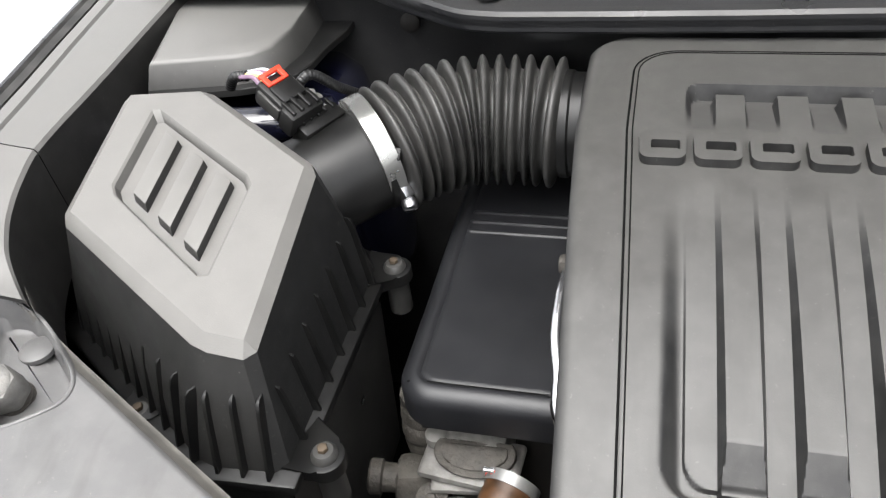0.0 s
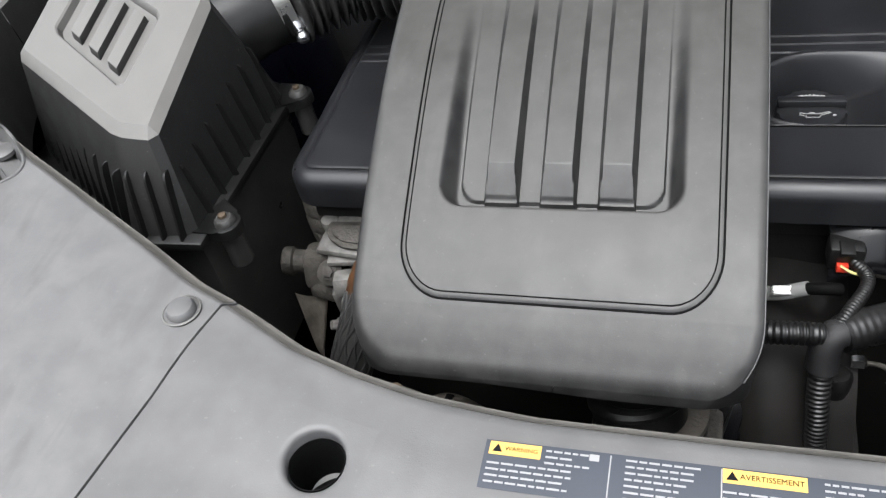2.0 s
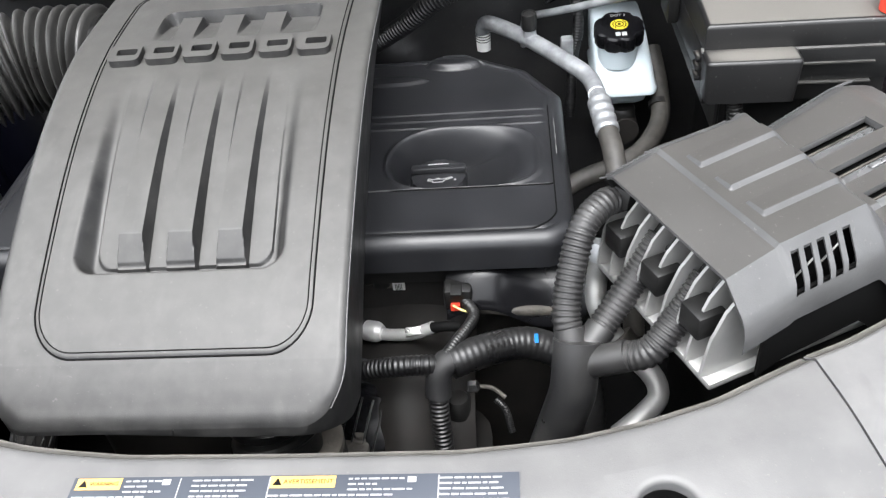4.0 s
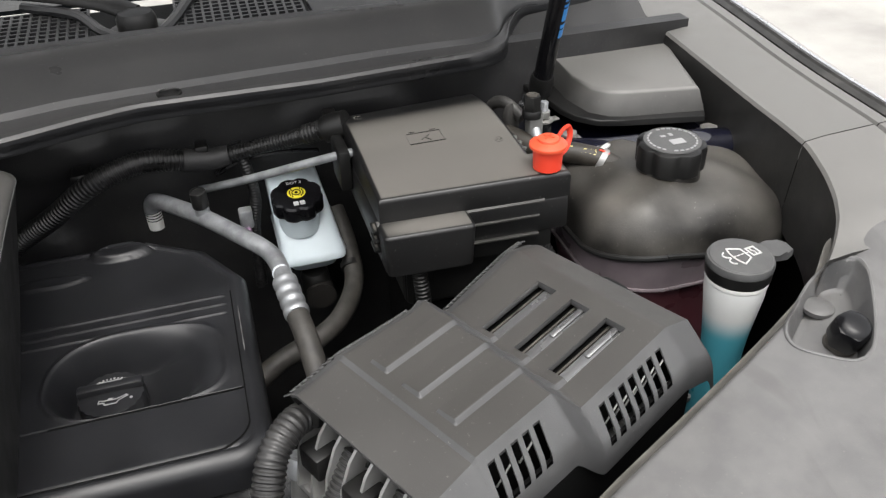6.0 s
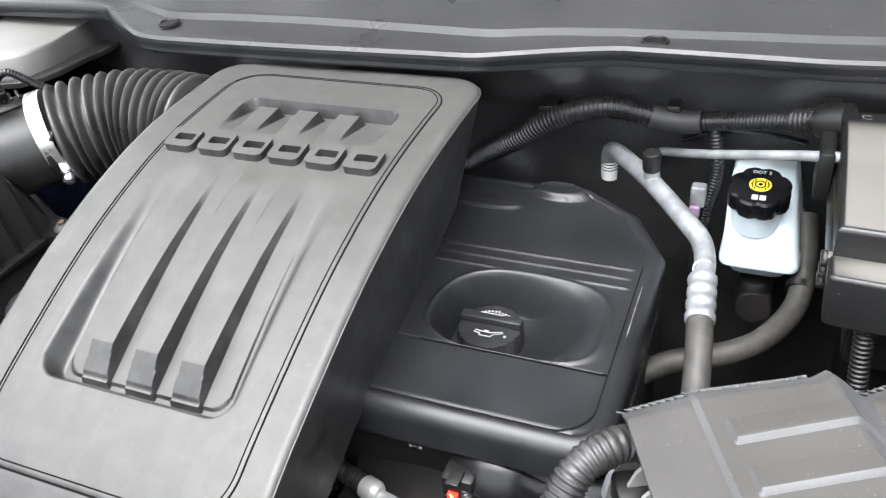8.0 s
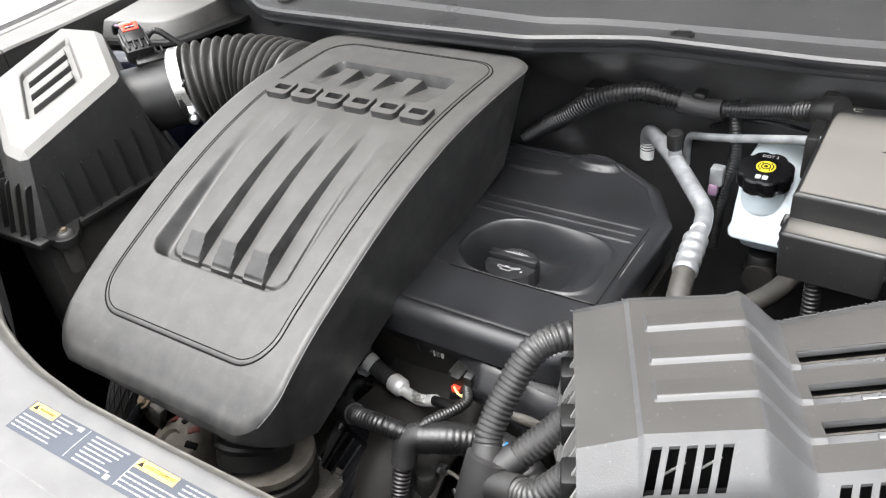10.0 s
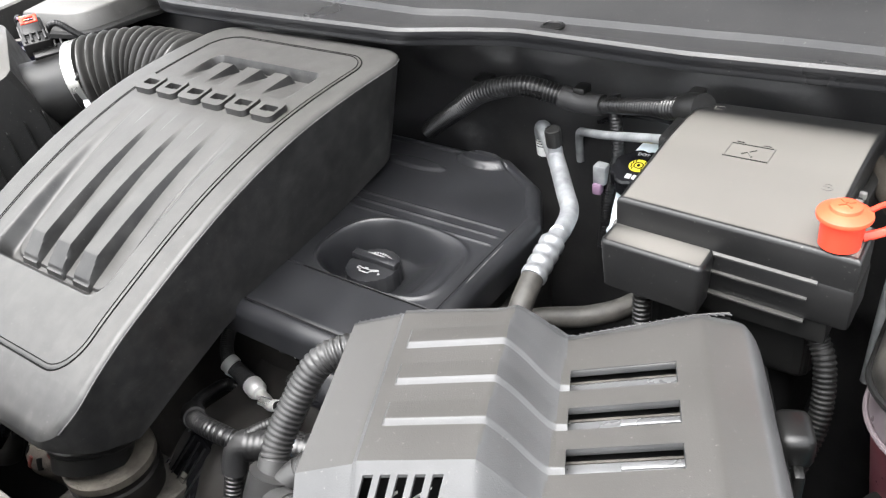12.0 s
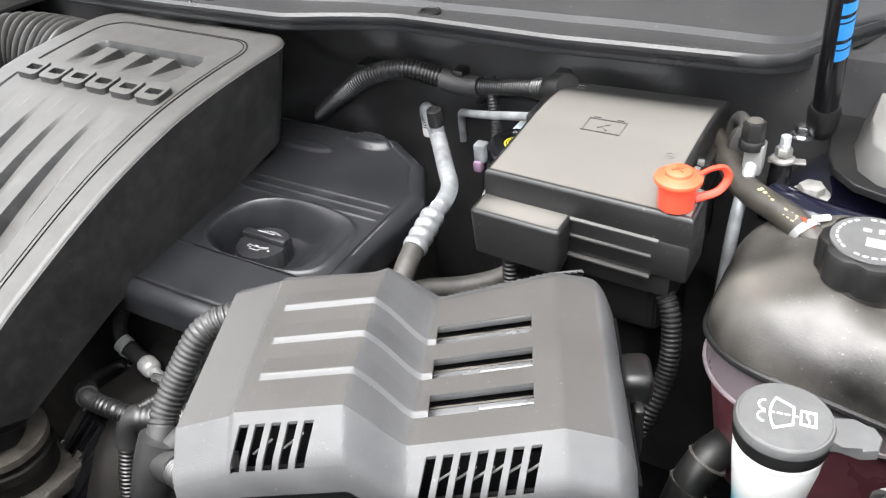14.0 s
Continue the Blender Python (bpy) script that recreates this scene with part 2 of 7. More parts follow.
M["neck"] = material("milky_neck_with_blue_fluid", (0.70, 0.71, 0.70), 0.32, bump=0.05, var=0.04)
nn, nl = M["neck"].node_tree.nodes, M["neck"].node_tree.links
level_co = nn.new("ShaderNodeTexCoord")
level_z = nn.new("ShaderNodeSeparateXYZ")
nl.new(level_co.outputs["Object"], level_z.inputs["Vector"])
level_r = nn.new("ShaderNodeMapRange")
level_r.interpolation_type = "SMOOTHSTEP"
level_r.inputs["From Min"].default_value, level_r.inputs["From Max"].default_value = 0.212, 0.180
nl.new(level_z.outputs["Z"], level_r.inputs["Value"])
fluid = nn.new("ShaderNodeMixRGB")
fluid.inputs["Color1"].default_value, fluid.inputs["Color2"].default_value = (0.70, 0.71, 0.70, 1), (0.075, 0.36, 0.45, 1)
nl.new(level_r.outputs["Result"], fluid.inputs["Fac"])
nl.new(fluid.outputs["Color"], nn["Principled BSDF"].inputs["Base Color"])


# ---- mesh helpers ----
def B():
    return bmesh.new()


def finish(name, bm, mat, smooth=38):
    me = bpy.data.meshes.new(name)
    bmesh.ops.recalc_face_normals(bm, faces=bm.faces[:])
    bm.to_mesh(me)
    bm.free()
    me.materials.append(mat)
    me.polygons.foreach_set("use_smooth", [True] * len(me.polygons))
    me.set_sharp_from_angle(angle=radians(smooth))
    return me


# how the things sit in the bay: shift in metres, size against the drawing
SEAT = {
    "fuel_rail_fitting": ((-0.032, 0.004, 0.0), (0.65, 0.65, 0.65)),
    "radiator_hose": ((-0.008, 0.0, -0.014), (1, 1, 1)),
    "water_outlet": ((-0.008, 0.0, -0.014), (1, 1, 1)),
    "dipstick_tube": ((-0.013, -0.03, 0.013), (1, 1, 1)),
    "hood_strut": ((0.013, -0.013, 0.0), (1, 1, 1)),
    "earth_stud": ((0.013, -0.022, 0.008), (1, 1, 1)),
    "washer_filler": ((0.007, -0.011, 0.004), (1, 1, 1)),
    "coolant_hose": ((0.01, -0.014, 0.002), (1, 1, 1)),
    "coolant_tank": ((0.008, -0.014, 0.012), (1, 1, 1)),
    "engine_cover": ((-0.005, 0.0, -0.001), (0.96, 1.03, 1.0)),
    "valve_cover": ((-0.0055, 0.005, -0.0145), (1, 1, 1)),
    "oil_filler_cap": ((-0.016, 0.015, -0.022), (1, 1, 1)),
    "air_filter_housing": ((0.009, -0.009, -0.003), (0.93, 0.97, 1.0)),
    "air_flow_tube": ((0.009, 0.004, -0.005), (1, 1, 1)),
    "hose_clamp": ((0.005, 0.004, 0.003), (1, 1, 1)),
    "air_hose": ((0.006, 0.004, -0.004), (1, 1, 1)),
    "sensor_plug": ((0.016, -0.014, 0.01), (0.85, 0.85, 0.85)),
    "control_module": ((0, 0, 0), (1, 1, 1)),
    "module_harness": ((-0.03, 0.01, -0.008), (1, 1, 1)),
    "cold_pipe": ((-0.024, 0.014, -0.008), (1, 1, 1)),
    "warning_label": ((-0.019, 0.002, 0.0), (0.975, 1, 1)),
    "firewall_loom": ((0.008, -0.004, 0.002), (1, 1, 1)),
    "refrigerant_pipe": ((0.0, 0.008, -0.008), (1, 1, 1)),
    "liquid_line": ((0, 0, 0), (1, 1, 1)),
    "brake_reservoir": ((0.008, 0.008, 0.0015), (1, 1, 1)),
    "service_valve": ((0.013, -0.003, 0.005), (0.78, 0.78, 1.0)),
    "cowl": ((0.004, 0.0, 0.010), (1, 1, 1)),
    "cowl_clip": ((0.004, 0.0, 0.010), (1, 1, 1)),
    "breather_hose": ((0, 0, 0), (1, 1, 1)),
    "cam_sensor": ((-0.012, 0.015, -0.020), (1, 1, 1)),
    "engine_loom": ((-0.009, 0.004, -0.004), (1, 1, 1)),
    "branch_loom": ((0.011, 0.003, 0.012), (1, 1, 1)),
    "push_stud": ((0.005, -0.004, -0.001), (1, 1, 1)),
}
DRAWN = {}


def seated(bm, name, base):
    """Moves a mesh from the drawing's coordinates to those about its thing's base."""
    size = SEAT.get(name, ((0, 0, 0), (1, 1, 1)))[1]
    for v in bm.verts:
        v.co = Vector(((v.co.x - base[0]) * size[0], (v.co.y - base[1]) * size[1], (v.co.z - base[2]) * size[2]))


def thing(name, base, label, category, group="", kind=""):
    ob = new(name)
    DRAWN[ob.name] = (name, base)
    ob.location = Vector(base) + Vector(SEAT.get(name, ((0, 0, 0), 0))[0])
    ob.empty_display_size = 0.02
    return tagged(ob, label, category, group, kind)


def root_of(ob):
    while ob.parent:
        ob = ob.parent
    return ob


def part(name, bm, mat, parent, label="", smooth=38):
    """One mesh, given in the place's coordinates, as a part of a thing (or of one of its parts)."""
    seated(bm, *DRAWN[root_of(parent).name])
    ob = new(name, finish(name, bm, mat, smooth))
    ob.parent = parent
    return tagged(ob, label)


def solo(name, bm, mat, base, label, category, group="", kind="", smooth=38):
    """A thing of one mesh, given in the place's coordinates."""
    seated(bm, name, base)
    ob = new(name, finish(name, bm, mat, smooth))
    ob.location = Vector(base) + Vector(SEAT.get(name, ((0, 0, 0), 0))[0])
    return tagged(ob, label, category, group, kind)


def join(bm, other, m=None):
    vs = [bm.verts.new(m @ v.co if m else v.co) for v in other.verts]
    other.verts.index_update()
    for f in other.faces:
        try:
            bm.faces.new([vs[v.index] for v in f.verts])
        except ValueError:
            pass
    other.free()
    return bm


def box(c, s, bevel=0.002, m=None, seg=2, bm=None, taper=1.0):
    """A bevelled box with centre c and sizes s, in the frame m; taper narrows its top."""
    t = B()
    bmesh.ops.create_cube(t, size=1.0)
    for v in t.verts:
        k = taper if v.co.z > 0 else 1.0
        v.co = Vector((v.co.x * s[0] * k, v.co.y * s[1] * k, v.co.z * s[2]))
    if bevel:
        bmesh.ops.bevel(t, geom=t.edges[:], offset=bevel, segments=seg, profile=0.5, affect="EDGES")
    bmesh.ops.translate(t, verts=t.verts[:], vec=c)
    return join(bm or B(), t, m)


def prism(outline, z0, z1, bevel=0.0, seg=2, m=None, bm=None, flare=0.0, which="top"):
    """An upright block on a 2D outline; flare widens its foot; bevel rounds its top edge (or all)."""
    t = B()
    n = len(outline)
    cx, cy = sum(p[0] for p in outline) / n, sum(p[1] for p in outline) / n
    lo = []
    for x, y in outline:
        d = math.hypot(x - cx, y - cy) or 1.0
        lo.append(t.verts.new((x + flare * (x - cx) / d, y + flare * (y - cy) / d, z0)))
    hi = [t.verts.new((x, y, z1)) for x, y in outline]
    top = t.faces.new(hi)
    t.faces.new(lo[::-1])
    for i in range(n):
        t.faces.new((lo[i], lo[(i + 1) % n], hi[(i + 1) % n], hi[i]))
    if bevel:
        edges = list(top.edges) if which == "top" else t.edges[:]
        bmesh.ops.bevel(t, geom=edges, offset=bevel, segments=seg, profile=0.5, affect="EDGES")
    return join(bm or B(), t, m)


def rounded(x0, y0, x1, y1, r, n=5):
    pts = []
    for cx, cy, a in ((x1 - r, y1 - r, 0), (x0 + r, y1 - r, 90), (x0 + r, y0 + r, 180), (x1 - r, y0 + r, 270)):
        for i in range(n + 1):
            w = radians(a + 90 * i / n)
            pts.append((cx + r * math.cos(w), cy + r * math.sin(w)))
    return pts


def spline(points, step):
    """A smooth line through the points, in even steps."""
    p = [Vector(q) for q in points]
    if len(p) == 2:
        k = max(2, int((p[1] - p[0]).length / step))
        return [p[0].lerp(p[1], i / k) for i in range(k + 1)]
    p = [2 * p[0] - p[1]] + p + [2 * p[-1] - p[-2]]
    dense = []
    for i in range(1, len(p) - 2):
        for j in range(24):
            t = j / 24
            dense.append(0.5 * (2 * p[i] + (p[i + 1] - p[i - 1]) * t + (2 * p[i - 1] - 5 * p[i] + 4 * p[i + 1] - p[i + 2]) * t * t + (3 * p[i] - p[i - 1] - 3 * p[i + 1] + p[i + 2]) * t ** 3))
    dense.append(p[-2])
    acc = [0.0]
    for a, b in zip(dense, dense[1:]):
        acc.append(acc[-1] + (b - a).length)
    k = max(2, round(acc[-1] / step))
    res, j = [], 0
    for i in range(k + 1):
        s = acc[-1] * i / k
        while j < len(acc) - 2 and acc[j + 1] < s:
            j += 1
        w = (s - acc[j]) / max(1e-9, acc[j + 1] - acc[j])
        res.append(dense[j].lerp(dense[j + 1], min(1.0, max(0.0, w))))
    return res


def tube(points, r, seg=12, step=0.006, radius=None, bm=None, flat=1.0):
    """A tube along a smooth line; radius(s, i) may vary along it."""
    bm = bm or B()
    line = spline(points, step)
    t0 = (line[1] - line[0]).normalized()
    side = t0.orthogonal().normalized()
    rings, s = [], 0.0
    for i, c in enumerate(line):
        t = (line[min(i + 1, len(line) - 1)] - line[max(i - 1, 0)]).normalized()
        side = (side - t * side.dot(t)).normalized()
        up = t.cross(side)
        rr = radius(s, i) if radius else r
        rings.append([bm.verts.new(c + rr * (math.cos(a) * side + flat * math.sin(a) * up)) for a in (2 * math.pi * k / seg for k in range(seg))])
        if i + 1 < len(line):
            s += (line[i + 1] - c).length
    for a, b in zip(rings, rings[1:]):
        for k in range(seg):
            bm.faces.new((a[k], a[(k + 1) % seg], b[(k + 1) % seg], b[k]))
    bm.faces.new(rings[0][::-1])
    bm.faces.new(rings[-1])
    return bm


def ridged(points, r, pitch=0.0048, depth=0.10, seg=14):
    """A corrugated loom: four rings to each ridge."""
    return tube(points, r, seg, pitch / 4, lambda s, i: r * (1.0 if i % 4 in (0, 1) else 1.0 - depth))


def lathe(profile, c=(0, 0, 0), seg=32, m=None, bm=None, wave=0.0, lobes=0):
    """A turned form: (radius, height) pairs about a vertical axis through c; lobes flute its rim."""
    t = B()
    rings = []
    for r, z in profile:
        ring = []
        for k in range(seg):
            a = 2 * math.pi * k / seg
            rr = r
            if lobes and r > 0.6 * max(p[0] for p in profile):
                rr = r * (1.0 - wave * (0.5 + 0.5 * math.cos(lobes * a)) ** 3)
            ring.append(t.verts.new((c[0] + rr * math.cos(a), c[1] + rr * math.sin(a), c[2] + z)))
        rings.append(ring)
    for a, b in zip(rings, rings[1:]):
        for k in range(seg):
            t.faces.new((a[k], a[(k + 1) % seg], b[(k + 1) % seg], b[k]))
    t.faces.new(rings[0][::-1])
    t.faces.new(rings[-1])
    return join(bm or B(), t, m)


def about(c, way):
    """A frame at c whose z axis points along way."""
    return Matrix.Translation(c) @ Vector(way).normalized().to_track_quat("Z", "Y").to_matrix().to_4x4()


def sheet(us, vs, place, thick, skip=None, bm=None):
    """A thick curved sheet: a grid of place(u, v), with holes where skip(u, v) of a cell's middle says so; thick: a vector or a number (down)."""
    bm = bm or B()
    off = Vector((0, 0, -thick)) if isinstance(thick, (int, float)) else Vector(thick)
    nu, nv = len(us), len(vs)
    live = [[not (skip and skip((us[i] + us[i + 1]) / 2, (vs[j] + vs[j + 1]) / 2)) for j in range(nv - 1)] for i in range(nu - 1)]
    top, low = {}, {}

    def corner(store, i, j, shift):
        if (i, j) not in store:
            store[i, j] = bm.verts.new(Vector(place(us[i], vs[j])) + shift)
        return store[i, j]

    zero = Vector((0, 0, 0))
    for i in range(nu - 1):
        for j in range(nv - 1):
            if not live[i][j]:
                continue
            q = [(i, j), (i + 1, j), (i + 1, j + 1), (i, j + 1)]
            bm.faces.new([corner(top, *p, zero) for p in q])
            bm.faces.new([corner(low, *p, off) for p in q[::-1]])
            for (a, b), (di, dj) in zip(zip(q, q[1:] + q[:1]), ((0, -1), (1, 0), (0, 1), (-1, 0))):
                x, y = i + di, j + dj
                if not (0 <= x < nu - 1 and 0 <= y < nv - 1 and live[x][y]):
                    bm.faces.new((corner(top, *b, zero), corner(top, *a, zero), corner(low, *a, off), corner(low, *b, off)))
    return bm


def steps(a, b, n):
    return [a + (b - a) * i / n for i in range(n + 1)]


def merged(*lists):
    out = sorted(set(round(v, 5) for li in lists for v in li))
    return [v for i, v in enumerate(out) if i == 0 or v - out[i - 1] > 2e-4]


def ramp(x, a, b):
    """0 before a, 1 after b, smooth between."""
    t = min(1.0, max(0.0, (x - a) / (b - a)))
    return t * t * (3 - 2 * t)


def table(x, rows):
    xs, ys = zip(*rows)
    return float(np.interp(x, xs, ys))


def smooth_table(rows, reach=0.02):
    return lambda x: sum(w * table(x + d * reach, rows) for d, w in ((-1, 0.15), (-0.5, 0.22), (0, 0.26), (0.5, 0.22), (1, 0.15)))


def in_round(x, y, x0, y0, x1, y1, r):
    """Distance inside (positive) or outside a rectangle with round corners."""
    dx, dy = abs(x - (x0 + x1) / 2) - (x1 - x0) / 2 + r, abs(y - (y0 + y1) / 2) - (y1 - y0) / 2 + r
    return r - (math.hypot(max(dx, 0), max(dy, 0)) + min(max(dx, dy), 0))


def domed(xl, xr, ys, us, top, foot, bm=None):
    """A cap: rows along y from xl(y) to xr(y), top(x, y) above; its sides go down to foot(x, y)."""
    bm = bm or B()
    grid = []
    for y in ys:
        a, b = xl(y), xr(y)
        grid.append([bm.verts.new((a + (b - a) * u, y, top(a + (b - a) * u, y))) for u in us])
    for r, s in zip(grid, grid[1:]):
        for k in range(len(us) - 1):
            bm.faces.new((r[k], r[k + 1], s[k + 1], s[k]))
    loop = grid[0][:] + [r[-1] for r in grid[1:]] + grid[-1][-2::-1] + [r[0] for r in grid[-2:0:-1]]
    low = [bm.verts.new((v.co.x, v.co.y, foot(v.co.x, v.co.y))) for v in loop]
    for i in range(len(loop)):
        k = (i + 1) % len(loop)
        bm.faces.new((loop[k], loop[i], low[i], low[k]))
    return bm


def bolt(c, r=0.007, h=0.006, way=(0, 0, 1), flange=True):
    """A hexagon bolt head on a round flange."""
    bm = B()
    m = about(c, way)
    if flange:
        lathe([(r * 1.45, 0), (r * 1.45, 0.0012), (r * 1.15, 0.0022)], seg=16, m=m, bm=bm)
    prism([(r * math.cos(k * math.pi / 3), r * math.sin(k * math.pi / 3)) for k in range(6)], 0.001, h, 0.001, m=m, bm=bm)
    return bm


def words(text, size, m, depth=0.0004):
    """Raised or printed words in the built-in font, as a mesh."""
    cu = bpy.data.curves.new("words", "FONT")
    cu.body, cu.size, cu.extrude, cu.align_x, cu.align_y = text, size, depth, "CENTER", "CENTER"
    tmp = bpy.data.objects.new("words", cu)
    scene.collection.objects.link(tmp)
    bpy.context.view_layer.update()
    me = bpy.data.meshes.new_from_object(tmp.evaluated_get(bpy.context.evaluated_depsgraph_get()))
    bpy.data.objects.remove(tmp)
    bm = B()
    bm.from_mesh(me)
    bmesh.ops.transform(bm, matrix=m, verts=bm.verts[:])
    return bm


# ---- the large structure ----
MID = 0.457  # the car's middle line


def mirror_x(bm):
    for v in bm.verts:
        v.co.x = 2 * MID - v.co.x
    return bm


# pale concrete all round the car
solo("ground", sheet(steps(-60, 60, 24), steps(-60, 60, 24), lambda u, v: (u, v, 0.0), 0.2), M["ground"], (0, 0, 0), "pale dry concrete ground round the car", "ground", kind="structure")

# dark well of the engine bay, its depth shade put into near-black colour
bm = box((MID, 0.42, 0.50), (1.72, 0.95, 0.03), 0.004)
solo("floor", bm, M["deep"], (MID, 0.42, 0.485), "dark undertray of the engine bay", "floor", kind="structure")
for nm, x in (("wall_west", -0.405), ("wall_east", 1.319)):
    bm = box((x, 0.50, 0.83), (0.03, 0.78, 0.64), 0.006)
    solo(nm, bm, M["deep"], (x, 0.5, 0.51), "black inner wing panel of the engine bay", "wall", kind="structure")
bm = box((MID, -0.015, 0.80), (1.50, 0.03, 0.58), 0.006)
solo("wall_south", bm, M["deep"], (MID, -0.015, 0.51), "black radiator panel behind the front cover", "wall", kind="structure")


def firewall_place(u, v):
    """The padded mat: shallow pillows pressed into it."""
    x, z = u, v
    y = 0.835
    for cx, cz, rx, rz, d in ((0.47, 1.165, 0.09, 0.030, 0.012), (0.60, 1.178, 0.05, 0.022, 0.010), (0.85, 1.15, 0.10, 0.05, 0.01), (0.15, 1.15, 0.10, 0.03, 0.012), (0.40, 1.02, 0.10, 0.06, 0.012), (1.0, 1.0, 0.1, 0.1, 0.01)):
        q = 1 - ((x - cx) / rx) ** 2 - ((z - cz) / rz) ** 2
        if q > 0:
            y -= d * min(1.0, q * 2.5)
    y -= 0.02 * ramp(x, 0.98, 1.03)
    return (x, y, z)


bm = sheet(steps(-0.42, 1.33, 120), steps(0.50, 1.236, 60), firewall_place, (0, 0.025, 0))
solo("wall_north", bm, M["firewall"], (MID, 0.85, 0.50), "black moulded firewall insulation mat", "wall", kind="structure")

# cowl: lip, gutter and smooth face under the windscreen
LIP = smooth_table([(-0.40, 0.803), (-0.12, 0.799), (-0.08, 0.765), (0.01, 0.706), (0.05, 0.6985), (0.16, 0.6965), (0.28, 0.6975), (0.46, 0.703), (0.54, 0.731), (0.60, 0.748), (0.80, 0.750), (1.02, 0.775), (1.055, 0.800), (1.085, 0.872), (1.12, 0.925), (1.30, 0.940)], 0.012)
PROFILE = [(0.030, 1.222), (0.002, 1.223), (0.0, 1.226), (0.0, 1.237), (0.003, 1.2405), (0.012, 1.2405), (0.016, 1.236), (0.040, 1.238), (0.044, 1.245), (0.050, 1.247), (0.075, 1.258), (0.100, 1.268), (0.112, 1.272), (0.116, 1.275), (0.121, 1.272), (0.125, 1.275), (0.130, 1.270), (0.150, 1.268), (0.162, 1.269), (0.166, 1.264), (0.170, 1.250)]


def cowl_place(u, v):
    i = min(int(v), len(PROFILE) - 2)
    w = v - i
    dy = PROFILE[i][0] + (PROFILE[i + 1][0] - PROFILE[i][0]) * w
    z = PROFILE[i][1] + (PROFILE[i + 1][1] - PROFILE[i][1]) * w
    lip = LIP(u)
    fade = min(1.0, dy / 0.17)
    y = lip + dy + fade * (0.755 - lip) * 0.8
    # the gutter widens and narrows along the cowl
    if 0.036 < dy < 0.06:
        y += 0.012 * ramp(u, 0.62, 0.50) + 0.008 * math.sin(u * 9.0)
    return (u, y, z - 0.012 * ((u - MID) / 0.8) ** 2)


bm = sheet(steps(-0.40, 1.31, 170), [float(i) for i in range(len(PROFILE))], cowl_place, 0.004)
solo("cowl", bm, M["cowl"], (MID, 0.8, 1.22), "dark grey moulded cowl panel below the windscreen", "cowl", kind="structure")


def grille(x0, x1, y0, y1, z, pitch=0.0122):
    nx, ny = int((x1 - x0) / pitch), int((y1 - y0) / pitch)
    us = sorted([x0 + k * pitch for k in range(nx + 1)] + [x0 + k * pitch + 0.0034 for k in range(nx + 1)])
    vs = sorted([y0 + k * pitch for k in range(ny + 1)] + [y0 + k * pitch + 0.0034 for k in range(ny + 1)])

    def gap(u, v):
        return (u - x0) % pitch > 0.0034 and (v - y0) % pitch > 0.0034

    return sheet(us, vs, lambda u, v: (u, v, z + 0.10 * (v - y0)), 0.004, gap)


cg = thing("cowl_grille", (0.55, 0.94, 1.23), "dark grey plastic air intake grille below the windscreen", "grille")
part("mesh", grille(0.20, 0.545, 0.945, 1.075, 1.256), M["cowl"], cg)
part("mesh", grille(0.655, 0.83, 0.945, 1.075, 1.256), M["cowl"], cg)
part("floor_pan", box((MID, 1.06, 1.215), (1.7, 0.30, 0.01), 0.002), M["deep"], cg)
part("plain_panel", box((0.99, 1.005, 1.258), (0.31, 0.14, 0.012), 0.003), M["cowl"], cg)
part("plain_panel", box((-0.09, 1.005, 1.258), (0.56, 0.14, 0.012), 0.003), M["cowl"], cg)
part("rim", tube([(0.46, 1.08, 1.275), (0.53, 1.03, 1.272), (0.565, 0.975, 1.262), (0.60, 0.946, 1.258), (0.635, 0.955, 1.260), (0.655, 0.99, 1.264), (0.675, 1.04, 1.270), (0.70, 1.08, 1.275)], 0.007, 8), M["cowl"], cg)
part("well", lathe([(0.055, 0.0), (0.05, 0.012), (0.042, 0.018), (0.02, 0.02)], (0.61, 1.0, 1.235), 28), M["cowl"], cg)
wp = thing("wiper_arm", (0.61, 1.0, 1.25), "black windscreen wiper arm on its pivot", "wiper")
part("pivot_cap", lathe([(0.026, 0.0), (0.026, 0.018), (0.022, 0.026), (0.008, 0.03)], (0.607, 0.995, 1.252), 24), M["black"], wp)
part("arm", tube([(0.607, 0.998, 1.274), (0.56, 1.03, 1.287), (0.45, 1.075, 1.30), (0.25, 1.11, 1.31)], 0.014, 10, flat=0.5), M["black"], wp)

# windscreen behind the cowl
bm = sheet(steps(-0.30, 1.22, 8), steps(0, 1, 6), lambda u, v: (u, 1.09 + 0.75 * v, 1.27 + 0.46 * v), 0.006)
solo("window_1", bm, M["glass"], (MID, 1.09, 1.27), "dark sloping windscreen glass", "windscreen", kind="structure")


# the opened hood, held up by its gas strut over the rear of the bay
# unseen: tilt, height and the pad's grey are set to shape the bay's light
HOOD_A = radians(66)


def hood_place(u, v, lift=0.0):
    """u across the car, v up the opened hood from its hinge."""
    bow = 0.045 * ((u - MID) / 0.80) ** 2 + 0.05 * (v / 1.0 - 0.5) ** 2
    half = 0.80 - 0.10 * ramp(v, 0.55, 1.0)
    x = MID + (u - MID) * half / 0.80
    y, z = 1.0 - v * math.cos(HOOD_A), 1.335 + v * math.sin(HOOD_A)
    n = bow - lift
    return (x, y - n * math.sin(HOOD_A), z - n * math.cos(HOOD_A))


